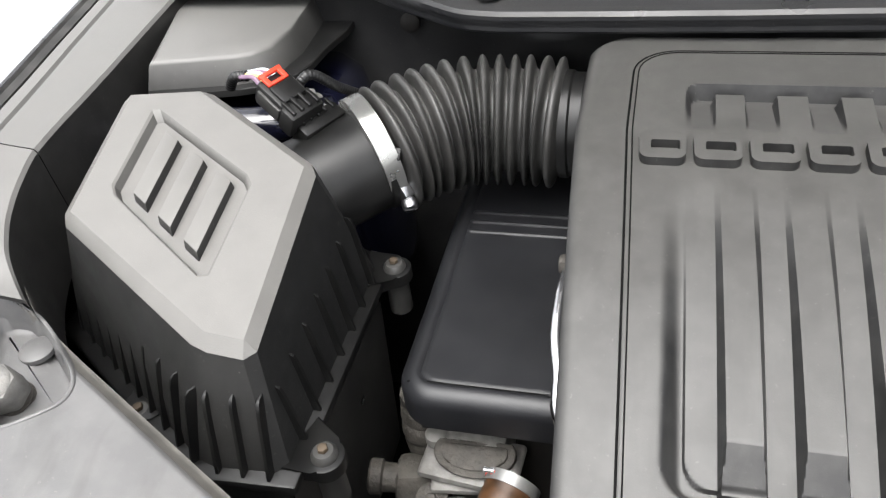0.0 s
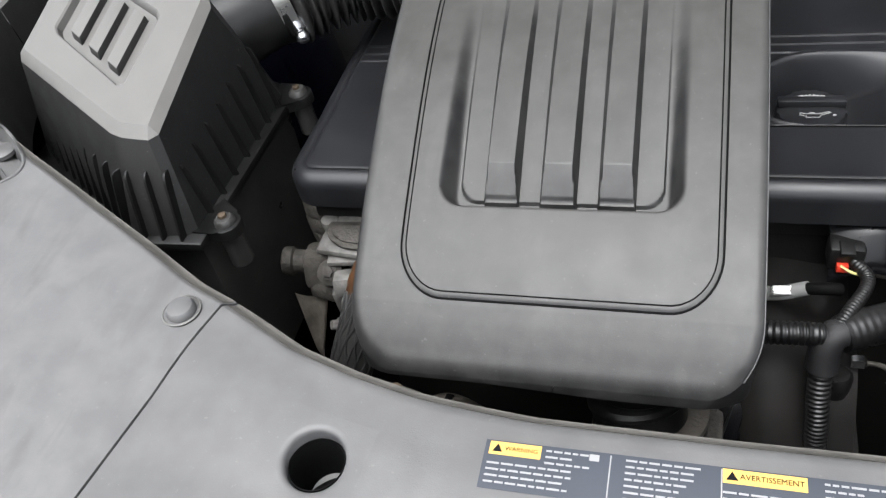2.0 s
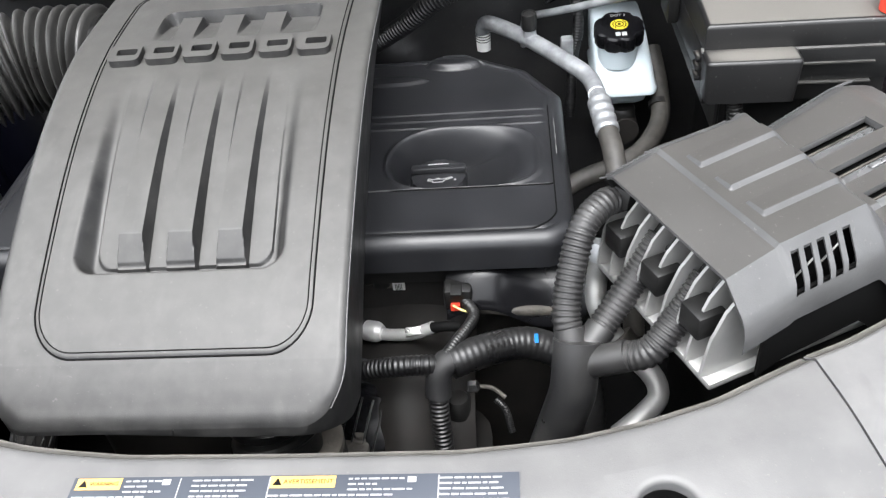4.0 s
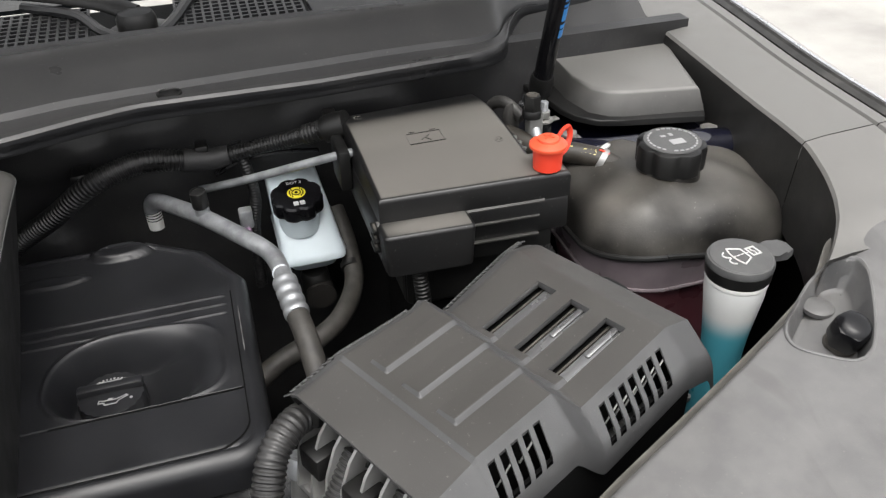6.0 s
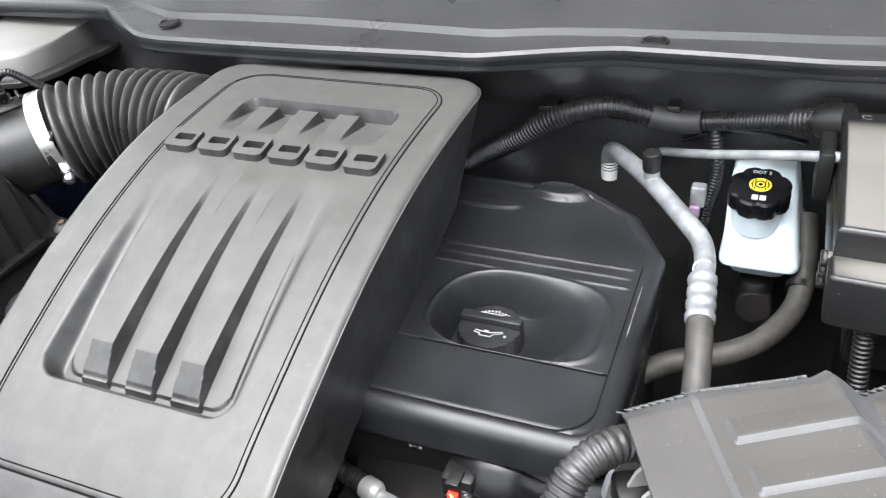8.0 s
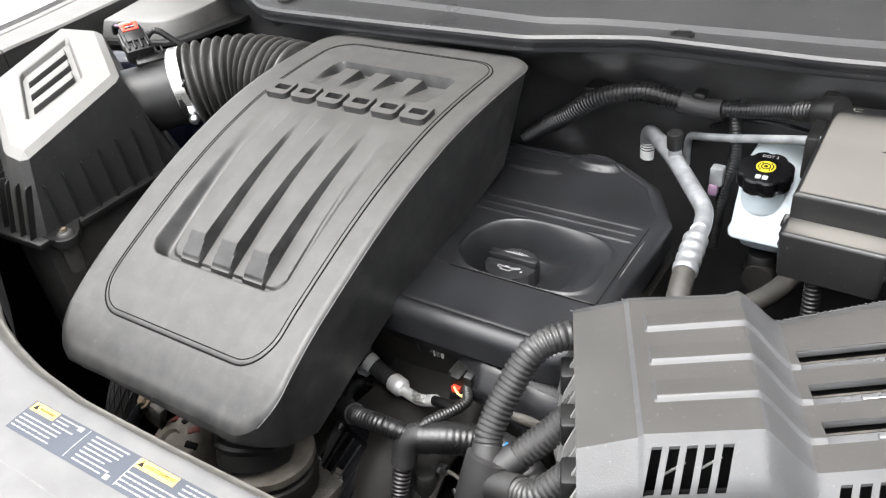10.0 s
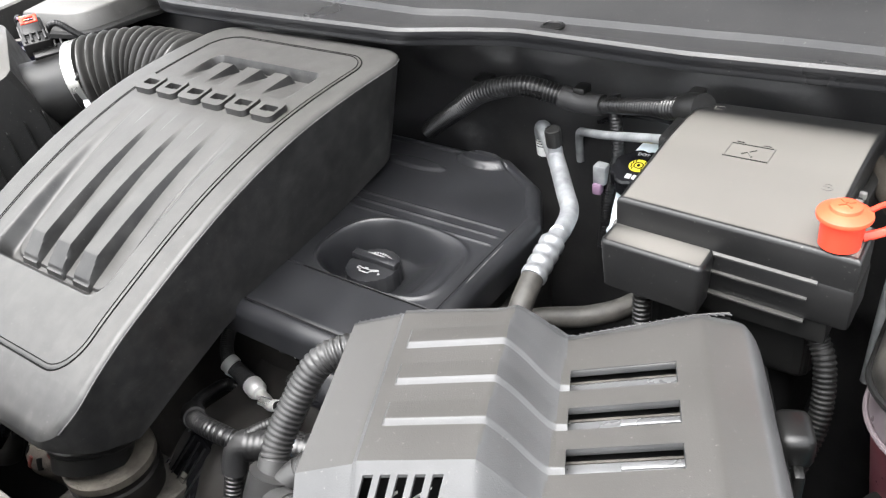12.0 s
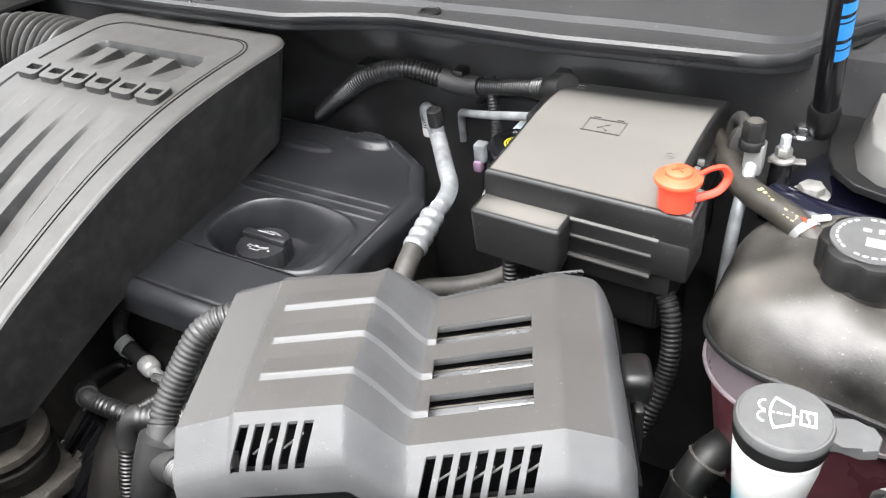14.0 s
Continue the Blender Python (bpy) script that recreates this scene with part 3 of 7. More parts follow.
hd = thing("hood", (MID, 1.0, 1.285), "opened dark blue hood with a grey insulation pad inside", "hood", kind="structure")
part("skin", sheet(steps(MID - 0.80, MID + 0.80, 20), steps(0.0, 0.90, 14), lambda u, v: hood_place(u, v, 0.03), (0, 0.006, 0.004)), M["paint"], hd)
part("insulation_pad", sheet(steps(MID - 0.72, MID + 0.72, 30), steps(0.06, 0.84, 20), lambda u, v: hood_place(u, v, 0.004 * math.sin(u * 40) * math.sin(v * 36)), (0, 0.015, 0.010)), M["hoodpad"], hd, "unseen grey quilted pad, set to bounce light")


# wing rails: plastic shield, rubber seal, painted wing edge
RAIL_IN = smooth_table([(0.31, -0.215), (0.33, -0.244), (0.35, -0.266), (0.37, -0.284), (0.40, -0.303), (0.43, -0.315), (0.48, -0.328), (0.53, -0.334), (0.70, -0.346), (0.92, -0.358), (1.2, -0.372)], 0.01)


def rail_strip(points, y0, y1, n=40, thick=0.004, side=0):
    """A strip along y; points(y) gives its section as (x, z) pairs."""
    ys = steps(y0, y1, n)
    k = len(points(y0, side))
    return sheet(ys, [float(i) for i in range(k)], lambda u, v: (points(u, side)[int(v)][0], u, points(u, side)[int(v)][1]), thick)


OUTER = (smooth_table([(-0.2, -0.29), (0.10, -0.315), (0.33, -0.365), (0.50, -0.402), (0.67, -0.430), (0.81, -0.448), (1.2, -0.475)]), smooth_table([(-0.2, -0.36), (0.10, -0.39), (0.33, -0.428), (0.50, -0.443), (0.67, -0.454), (0.90, -0.475), (1.2, -0.50)]))


def rail_level(y):
    return 1.194 + 0.020 * ramp(y, 0.34, 0.50) + 0.010 * ramp(y, 0.55, 0.95) - 0.010 * ramp(y, 0.375, 0.335)


def shield_section(y, side):
    xi, xo, z = RAIL_IN(y), OUTER[side](y), rail_level(y)
    return [(xi + 0.004, z - 0.10), (xi - 0.001, z - 0.040), (xi - 0.0035, z - 0.0035), (xi - 0.0065, z), (xi - 0.03, z + 0.003), (xo + 0.022, z + 0.006), (xo + 0.018, z + 0.002), (xo + 0.015, z + 0.006), (xo + 0.002, z + 0.007), (xo, z - 0.02)]


def seal_section(y, side):
    x, z = OUTER[side](y), 1.212 + 0.010 * ramp(y, 0.55, 0.95) - 0.03 * ramp(y, 0.34, 0.15)
    return [(x - 0.001, z - 0.02), (x - 0.003, z + 0.008), (x - 0.011, z + 0.011), (x - 0.017, z + 0.004), (x - 0.021, z + 0.009), (x - 0.026, z + 0.004), (x - 0.029, z - 0.02)]


def wing_section(y, side):
    x, z = OUTER[side](y) + 0.463, 1.212 + 0.010 * ramp(y, 0.55, 0.95) - 0.03 * ramp(y, 0.34, 0.15)
    return [(x - 0.490, z - 0.03), (x - 0.492, z - 0.004), (x - 0.498, z + 0.002), (x - 0.510, z - 0.001), (x - 0.530, z - 0.012), (x - 0.560, z - 0.05), (x - 0.58, z - 0.14), (x - 0.59, z - 0.35), (x - 0.57, 0.45)]


def mirror_rail(bm):
    for v in bm.verts:
        v.co.x = 2 * 0.470 - v.co.x
    return bm


for side in (0, 1):
    fix = mirror_rail if side else (lambda b: b)
    x = 2 * MID + 0.40 if side else -0.40
    r = thing("wing_rail", (x, 0.7, 1.08), "grey plastic wing shield with a rubber seal beside the engine bay", "rail", "wing rails", "structure")
    part("shield", fix(rail_strip(shield_section, 0.4875, 1.2, side=side)), M["rail"], r, smooth=22)
    part("shield_front", fix(rail_strip(shield_section, 0.330, 0.486, 24, side=side)), M["rail"], r, smooth=22)
    part("seal", fix(rail_strip(seal_section, 0.10, 1.2, side=side)), M["rubber"], r)
    w = thing("wing", (2 * MID + 0.52 if side else -0.52, 0.5, 0.45), "dark blue painted front wing with a silver strip for its edge highlight", "wing", "front wings", "structure")
    part("skin", fix(rail_strip(wing_section, -0.20, 1.35, side=side)), M["paint"], w)
    # silver strip paints the highlight along the wing's edge
    part("edge", fix(tube([(wing_section(y, side)[2][0] - 0.002, y, wing_section(y, side)[2][1] - 0.001) for y in steps(-0.2, 1.3, 12)], 0.0035, 8, 0.03)), M["silver"], w)

# front cover over the radiator: a middle panel, two side panels and two corner plates
EDGE = smooth_table([(0.0, 0.0905), (0.12, 0.0915), (0.20, 0.0995), (0.25, 0.1095), (0.30, 0.1245), (0.365, 0.158), (0.405, 0.174), (0.465, 0.207), (0.53, 0.240), (0.64, 0.297), (0.71, 0.336), (0.745, 0.370), (1.0, 0.370)], 0.008)


def panel_height(x, y, edge):
    d = abs(x - MID)
    rise = -0.010 * ramp(d, 0.34, 0.15) + 0.030 * ramp(d, 0.35, 0.68) + 0.028 * ramp(d, 0.66, 0.80)
    z = 1.134 + rise - 0.10 * max(0.0, edge - y - 0.03) * ramp(edge - y, 0.03, 0.10)
    z -= 0.012 * ramp(edge - y, 0.014, 0.0)  # rounded rear edge
    z -= 0.20 * max(0.0, -0.06 - y)
    return z


def panel(x0, x1, s0, s1, front, us, ws, extra=None, lift=0.0, skip=None):
    """A panel between two slanting seams (s: run sideways per metre towards the front)."""
    def place(u, w):
        x = x0 + (x1 - x0) * u
        e = EDGE(abs(x - MID))
        y = front + (e - front) * w
        x += (s0 + (s1 - s0) * u) * (e - y)
        return (x, y, panel_height(x, y, e if w == 1 else EDGE(abs(x - MID)) if False else e) + lift + (extra(x, y) if extra else 0.0))
    bm = sheet(us, ws, place, 0.003, skip)
    # turned-down flange along the rear edge
    line = [place(u, 1.0) for u in us]
    for k, drop in ((0, 0.05 if x0 > 0.2 or x1 > 0 else 0.11),):
        a = [bm.verts.new((x, y - 0.001, z - 0.001)) for x, y, z in line]
        b = [bm.verts.new((x, y - 0.004, z - drop)) for x, y, z in line]
        c = [bm.verts.new((x, y - 0.007, z - drop)) for x, y, z in line]
        for i in range(len(line) - 1):
            bm.faces.new((a[i], a[i + 1], b[i + 1], b[i]))
            bm.faces.new((b[i], b[i + 1], c[i + 1], c[i]))
    return bm


rear = [1 - (1 - k) for k in (0.0, 0.1, 0.2, 0.3, 0.4, 0.5, 0.6, 0.7, 0.78, 0.84, 0.88, 0.91, 0.93, 0.945, 0.958, 0.97, 0.98, 0.988, 0.994, 1.0)]
rc = thing("radiator_cover", (MID, 0.0, 1.08), "grey plastic radiator cover across the front of the bay", "cover", kind="structure")


def edge_lip(x0, x1, s0, s1, extra=None, lift=0.0):
    """The dusty rounded lip along a panel's rear edge, a little proud of it."""
    def place(u, k):
        x = x0 + (x1 - x0) * u
        e = EDGE(abs(x - MID))
        y = e + 0.0012 - 0.0105 * (1 - k)
        xx = x + (s0 + (s1 - s0) * u) * (e - y)
        return (xx, y, panel_height(xx, min(y, e), e) + lift + 0.0007 + (extra(xx, y) if extra else 0.0) - 0.010 * max(0.0, k - 0.9) / 0.1)
    return sheet(steps(0.002, 0.998, 160), [0.0, 0.2, 0.4, 0.6, 0.8, 0.9, 1.0], place, 0.002)


HOLES = ((0.203, 0.034), (2 * MID - 0.203, 0.034))
MX0, MX1, MFRONT = 0.0885, 2 * MID - 0.0885, -0.16


def middle_point(u, w):
    x = MX0 + (MX1 - MX0) * u
    e = EDGE(abs(x - MID))
    y = MFRONT + (e - MFRONT) * w
    x += (-0.235 + 0.47 * u) * (e - y)
    return Vector((x, y, panel_height(x, y, e)))


def hole_cell(c):
    """The patch of the panel's grid that gives way to a round hole at c."""
    best = min(((middle_point(u, w).xy - Vector(c)).length, u, w) for u in steps(0, 1, 160) for w in steps(0.5, 1, 80))
    u, w = best[1], best[2]
    return u - 0.045, u + 0.045, w - 0.115, w + 0.115


CELLS = [hole_cell(c) for c in HOLES]
us = merged(steps(0, 1, 90), *[steps(c[0], c[1], 12) for c in CELLS])
ws = merged(rear, steps(0.2, 1.0, 20), *[steps(c[2], c[3], 12) for c in CELLS])


def in_cell(u, w):
    return any(c[0] < u < c[1] and c[2] < w < c[3] for c in CELLS)


mid_bm = panel(MX0, MX1, -0.235, 0.235, MFRONT, us, ws, skip=in_cell)
for c, (hx, hy) in zip(CELLS, HOLES):
    iu = [u for u in us if c[0] - 1e-6 <= u <= c[1] + 1e-6]
    iw = [w for w in ws if c[2] - 1e-6 <= w <= c[3] + 1e-6]
    loop = [(u, iw[0]) for u in iu] + [(iu[-1], w) for w in iw[1:]] + [(u, iw[-1]) for u in iu[-2::-1]] + [(iu[0], w) for w in iw[-2:0:-1]]
    outer = [middle_point(u, w) for u, w in loop]
    rings = [[mid_bm.verts.new(p) for p in outer]]
    for r, drop in ((0.0250, 0.0), (0.0222, 0.0004), (0.0208, 0.0016), (0.0200, 0.004), (0.0185, 0.050), (0.006, 0.052)):
        ring = []
        for p in outer:
            d = (p.xy - Vector((hx, hy))).normalized() * r
            z = panel_height(hx + d.x, hy + d.y, EDGE(abs(hx - MID)))
            ring.append(mid_bm.verts.new((hx + d.x, hy + d.y, z - drop)))
        rings.append(ring)
    for p, q in zip(rings, rings[1:]):
        for i in range(len(p)):
            k = (i + 1) % len(p)
            mid_bm.faces.new((p[i], p[k], q[k], q[i]))
part("middle_panel", mid_bm, M["panel"], rc)
part("edge_lip", edge_lip(MX0, MX1, -0.235, 0.235), M["paneledge"], rc)
roll = [(x, EDGE(abs(x - MID)) - 0.0045, panel_height(x, EDGE(abs(x - MID)), EDGE(abs(x - MID))) - 0.0075) for x in steps(MX0 + 0.004, MX1 - 0.004, 60)]
part("rolled_edge", tube(roll, 0.0072, 14, 0.012), M["paneledge"], rc, "dusty rolled edge of the panel")
# black cups stand in for the shade down the round holes
for hx, hy in HOLES:
    hz = panel_height(hx, hy, EDGE(abs(hx - MID)))
    part("round_hole_shade", lathe([(0.0185, -0.0495), (0.0192, -0.006), (0.0186, -0.0058), (0.0175, -0.0485), (0.001, -0.0485)], (hx, hy, hz), 40), M["deep"], rc, "near-black cup painting the shade inside the round hole")
POCKET = [(1.087, 0.256), (1.124, 0.229), (1.151, 0.238), (1.204, 0.320), (1.186, 0.336), (1.164, 0.337), (1.094, 0.282)]


def pocket(x, y):
    """The sunk seat of the hood bump stop: depth in from its straight walls."""
    if x < MID:
        x = 2 * MID - x
    soft = 0.0
    for (ax, ay), (bx, by) in zip(POCKET, POCKET[1:] + POCKET[:1]):
        dx, dy = bx - ax, by - ay
        d = ((x - ax) * -dy + (y - ay) * dx) / math.hypot(dx, dy)
        soft += math.exp(-230 * max(-0.3, min(0.3, d)))
    q = -math.log(soft) / 230
    slot = math.hypot((x - 1.166) / 0.011, (y - 0.195) / 0.008)
    return 0.020 * ramp(y, 0.34, 0.50) - 0.050 * ramp(q, 0.0, 0.006) - 0.03 * ramp(slot, 1.1, 0.9)


def outward(bm):
    """The mirrored side panel stretches a little further out."""
    for v in mirror_x(bm).verts:
        v.co.x += 0.018 * ramp(v.co.x, 0.86, 1.08)
    return bm


def pocket_liner():
    """Rounded rim, steep wall and floor of the bump stop's seat."""
    loop = [Vector(p) for p in POCKET]
    for cut in (0.22, 0.25, 0.25):
        loop = [p.lerp(q, k) for p, q in zip(loop, loop[1:] + loop[:1]) for k in (cut, 1 - cut)]
    out = []
    for i, p in enumerate(loop):
        d = loop[(i + 1) % len(loop)] - loop[i - 1]
        out.append(Vector((d.y, -d.x)).normalized())
    bm = B()
    rings = []
    for away, drop in ((0.0032, -0.0002), (0.0028, -0.0012), (0.0016, -0.0017), (0.0002, -0.0012), (-0.0008, 0.0010), (-0.0058, 0.0285), (-0.0085, 0.0305), (-0.0120, 0.0305)):
        ring = []
        for p, n in zip(loop, out):
            w = p + n * away
            x = 2 * MID - w.x
            ring.append(bm.verts.new((x, w.y, panel_height(x, w.y, EDGE(abs(x - MID))) + 0.0015 - drop)))
        rings.append(ring)
    for a, b in zip(rings, rings[1:]):
        for i in range(len(a)):
            k = (i + 1) % len(a)
            bm.faces.new((a[i], a[k], b[k], b[i]))
    bm.faces.new(rings[-1])
    bmesh.ops.recalc_face_normals(bm, faces=bm.faces[:])
    return bm


for side in (0, 1):
    fix = outward if side else (lambda b: b)
    part("pocket_liner", fix(pocket_liner()), M["panelside"], rc, "sunk seat of the hood bump stop")
    us = merged(steps(0, 1, 110), steps(0.45, 0.82, 170))
    ws = merged(rear, steps(0, 1, 40), steps(0.50, 1.0, 120))
    part("side_panel", fix(panel(0.0877, -0.462, -0.235, 0.0, -0.16, us, ws, pocket, 0.0015)), M["panelside"], rc)
    part("edge_lip", fix(edge_lip(0.0865, -0.462, -0.235, 0.0, pocket, 0.0015)), M["paneledge"], rc)
    sx = 2 * MID - 1.166
    sz = panel_height(sx, 0.195, EDGE(abs(sx - MID))) + 0.0015
    sx = 1.184 if side else sx
    # black cup stands in for the shade in the oval slot
    part("oval_slot_shade", lathe([(0.0085, -0.0012), (0.0082, -0.020), (0.001, -0.020)], seg=28, m=Matrix.Translation((sx, 0.195, sz)) @ Matrix.Diagonal((1.375, 1, 1, 1))), M["deep"], rc, "near-black cup painting the shade inside the oval slot")
part("fascia", sheet(steps(-0.45, 2 * MID + 0.45, 40), steps(0, 1, 8), lambda u, v: (u, -0.165 + 0.30 * ramp(abs(u - MID), 0.45, 0.95) - 0.10 * v, 1.10 - 0.06 * ramp(abs(u - MID), 0.5, 0.9) - 0.55 * v), 0.004), M["paint"], rc)

# push-in studs that hold the front cover
for x, y in ((0.0515, 0.140), (0.8915, 0.154)):
    z = panel_height(x, y, EDGE(abs(x - MID))) + 0.002
    st = thing("push_stud", (x, y, z), "round grey plastic push stud in the radiator cover", "stud", "cover studs")
    part("collar", lathe([(0.0158, -0.002), (0.0158, 0.0010), (0.0148, 0.0018), (0.0126, -0.0010)], (x, y, z), 28), M["rail"], st)
    part("head", lathe([(0.0118, -0.002), (0.0118, 0.0035), (0.0100, 0.0060), (0.005, 0.0072), (0.001, 0.0074)], (x, y, z), 28), M["snapcap"] if x > MID else M["panel"], st)
bt = thing("recessed_bolt", (0.208, 0.030, 1.065), "brass-coloured bolt at the foot of a round cover hole", "bolt")
part("head", bolt((0.213, 0.030, 1.055), 0.006, 0.009, flange=False), M["rust"], bt)

# hood bump stops standing in their pockets
for side in (0, 1):
    x = 1.164 if side else -0.232
    tone = "rubber" if side else "castdirty"
    hb = thing("hood_bumper", (x, 0.266, 1.13), "black rubber hood bump stop on a threaded foot" if side else "worn grey hexagonal hood bump stop on a threaded foot", "bump stop", "hood bump stops")
    tilt = about((x + (0.004 if side else -0.004), 0.275, 1.130), (-0.06 if side else 0.06, -0.35, 1.0))
    part("thread", tube([tilt @ Vector((0, 0, 0)), tilt @ Vector((0, 0, 0.022))], 0.014, 20, 0.001, lambda s, i: 0.0145 if i % 4 < 2 else 0.0128), M["castdirty"], hb)
    bm = B()
    prism([(0.0172 * math.cos(k * math.pi / 3 + 0.3), 0.0172 * math.sin(k * math.pi / 3 + 0.3)) for k in range(6)], 0.016, 0.042, 0.004, m=tilt, bm=bm, which="all")
    part("hexagon", bm, M["alu"] if not side else M["gloss"], hb)
    part("dome", lathe([(0.0140, 0.0415), (0.0120, 0.0440), (0.007, 0.0452), (0.002, 0.0455)], seg=24, m=tilt), M["alu"] if not side else M["gloss"], hb)
    pl = thing("plug", (x - 0.02 + 0.05 * side, 0.312, 1.15), "grey round plug beside the hood bump stop", "plug", "corner plugs")
    part("head", lathe([(0.014, 0.0), (0.014, 0.004), (0.011, 0.006), (0.002, 0.0065)], (x - 0.012 + 0.024 * side, 0.314, 1.143), 24), M["panel"], pl)


def moved(bm, by):
    bmesh.ops.translate(bm, verts=bm.verts[:], vec=by)
    return bm


# strut tower caps, painted towers below them
def tower(fix, side):
    poly = [(1.098, 0.830), (1.096, 0.745), (1.102, 0.702), (1.118, 0.684), (1.135, 0.677), (1.226, 0.658), (1.262, 0.80), (1.275, 0.92), (1.10, 0.92)]
    outer = fix
    fix = lambda b: outer(moved(b, (0.036, 0.012, 0.0)))
    t = thing("tower_cap", (2 * MID - 1.17 + 0.0 if side else 1.17, 0.78, 1.14), "grey moulded plastic cap over the suspension tower", "cap", "tower caps")
    bm = B()
    prism(poly, 1.174, 1.205, 0.005, 2, bm=bm, flare=0.012)
    part("top", fix(bm), M["rail"], t)
    flange = [(1.052, 0.80), (1.062, 0.757), (1.066, 0.715), (1.075, 0.690), (1.096, 0.667), (1.127, 0.656), (1.17, 0.646), (1.225, 0.634), (1.245, 0.67), (1.10, 0.80), (1.08, 0.86), (1.052, 0.86)]
    part("flange", fix(prism(flange, 1.168, 1.1755, 0.002)), M["black"], t)
    part("clip", fix(lathe([(0.018, 0.0), (0.018, 0.002), (0.012, 0.004), (0.011, 0.003), (0.002, 0.0035)], (1.188, 0.838, 1.205), 24)), M["black"], t)
    p = thing("suspension_tower", (2 * MID - 1.15 if side else 1.15, 0.72, 0.9), "dark blue painted steel suspension tower", "tower", "suspension towers", "structure")
    part("dome", fix(lathe([(0.19, -0.25), (0.165, -0.06), (0.155, -0.02), (0.135, -0.002), (0.10, 0.004), (0.06, 0.004), (0.02, 0.003)], (1.185, 0.745, 1.136), 48)), M["paint"], p)
    part("shelf", fix(sheet(steps(1.06, 1.30, 12), steps(0.64, 0.86, 12), lambda u, v: (u, v, 1.10 + 0.02 * ramp(v, 0.6, 0.8)), 0.004)), M["paint"], p)
    part("brace", fix(tube([(1.03, 0.668, 1.140), (1.09, 0.634, 1.146), (1.17, 0.620, 1.148), (1.27, 0.610, 1.142)], 0.021, 20, 0.01)), M["paint"], p)
    for k, (bx, by) in enumerate(((1.061, 0.676), (1.23, 0.63))):
        part("bolt", fix(bolt((bx, by, 1.152), 0.012, 0.010)), M["alu"], p)


tower(lambda b: b, 0)
tower(mirror_rail, 1)
for side in (0, 1):
    fix = mirror_x if side else (lambda b: b)
    t = thing("cowl_end", (2 * MID - 1.2 if side else 1.2, 0.86, 1.2), "dark plastic end piece of the cowl", "cowl", "cowl ends", "structure")
    part("wing_piece", fix(sheet(steps(0, 1, 20), steps(0, 1, 14), lambda u, v: (1.08 + 0.22 * u, 0.865 + 0.16 * v - 0.02 * u, 1.205 + 0.06 * v + 0.03 * ramp(u, 0.7, 1.0) * v), 0.004)), M["cowl"], t)


# ---- engine cover with recesses, ribs and raised badge ----
CTOP = smooth_table([(0.150, 1.058), (0.165, 1.072), (0.20, 1.102), (0.25, 1.130), (0.30, 1.151), (0.35, 1.171), (0.40, 1.188), (0.45, 1.201), (0.50, 1.211), (0.55, 1.2165), (0.60, 1.2195), (0.66, 1.221), (0.72, 1.221)], 0.02)
CX0, CX1, CY0, CY1 = 0.166, 0.490, 0.160, 0.706
RIBS = ((0.2735, 0.2955), (0.3205, 0.3430), (0.3675, 0.3900))


def cover_width(y):
    r = 0.042
    d = 0.0
    for e, s in ((CY0, 1), (CY1, -1)):
        q = (y - e) * s
        if q < r:
            d = max(d, r - math.sqrt(max(0.0, r * r - (r - q) ** 2)))
    return d


def cover_top(x, y):
    z = CTOP(y)
    # rounded rim
    d = in_round(x, y, CX0, CY0, CX1, CY1, 0.042)
    rim = 0.0095 if CX1 - x < y - CY0 and CX1 - x < x - CX0 else 0.012
    if d < rim - 0.0025:
        z -= rim - math.sqrt(max(0.0, rim * rim - (rim - 0.0025 - max(0.0, d)) ** 2))
    # fine groove round the raised field
    g = in_round(x, y, 0.2065, 0.2035, 0.4605, 0.672, 0.038)
    z += 0.0010 * ramp(g, 0.0, 0.0020)
    # long lower recess, deepest at its front end
    if 0.262 < y < 0.49:
        deep = 0.020 * max(0.0, 1 - (y - 0.285) / 0.205) ** 1.0 if y > 0.285 else 0.020
        q = in_round(x, y, 0.232, 0.268, 0.432, 0.60, 0.022)
        k = ramp(q, 0.0, 0.0145)
        # floor pads stand a little above the moat along the recess edge
        pads = in_round(x, y, 0.2480, 0.2850, 0.4160, 0.60, 0.016)
        k *= 1 - 0.13 * ramp(pads, 0.0, 0.0016)
        for a, b in RIBS:
            if y > 0.281:
                end = min(1.0, max(0.0, (0.305 - y) / 0.021))
                out = max(a - x, x - b)
                k *= max(min(1.0, max(0.0, out / 0.0040)), 0.68 * end, ramp(y, 0.2830, 0.2818))
        z -= deep * k
    # short upper recess, deepest at its rear end
    if 0.54 < y < 0.63:
        deep = 0.013 * max(0.0, (y - 0.552) / 0.056)
        q = in_round(x, y, 0.250, 0.50, 0.430, 0.616, 0.014)
        k = ramp(q, 0.0, 0.006)
        for a, b in RIBS:
            out = max(a - x, x - b)
            k *= max(min(1.0, max(0.0, out / 0.0022)), ramp(y, 0.600, 0.605))
        z -= deep * k
    return z


def widen(bm):
    """The cover grows wider towards the rear, on its far side."""
    for v in bm.verts:
        v.co.x -= 0.062 * max(0.0, v.co.y - 0.19) * (CX1 - v.co.x) / (CX1 - CX0) * (1.0 if v.co.y < 0.55 else 0.36 / max(0.36, v.co.y - 0.19))
    return bm


def cover_foot(x, y):
    f = table(y, [(0.16, 1.053), (0.19, 1.034), (0.232, 1.012), (0.298, 1.033), (0.364, 1.051), (0.545, 1.066), (0.68, 1.080), (0.72, 1.082)])
    return f + 0.006 * ramp(x, 0.40, 0.26)


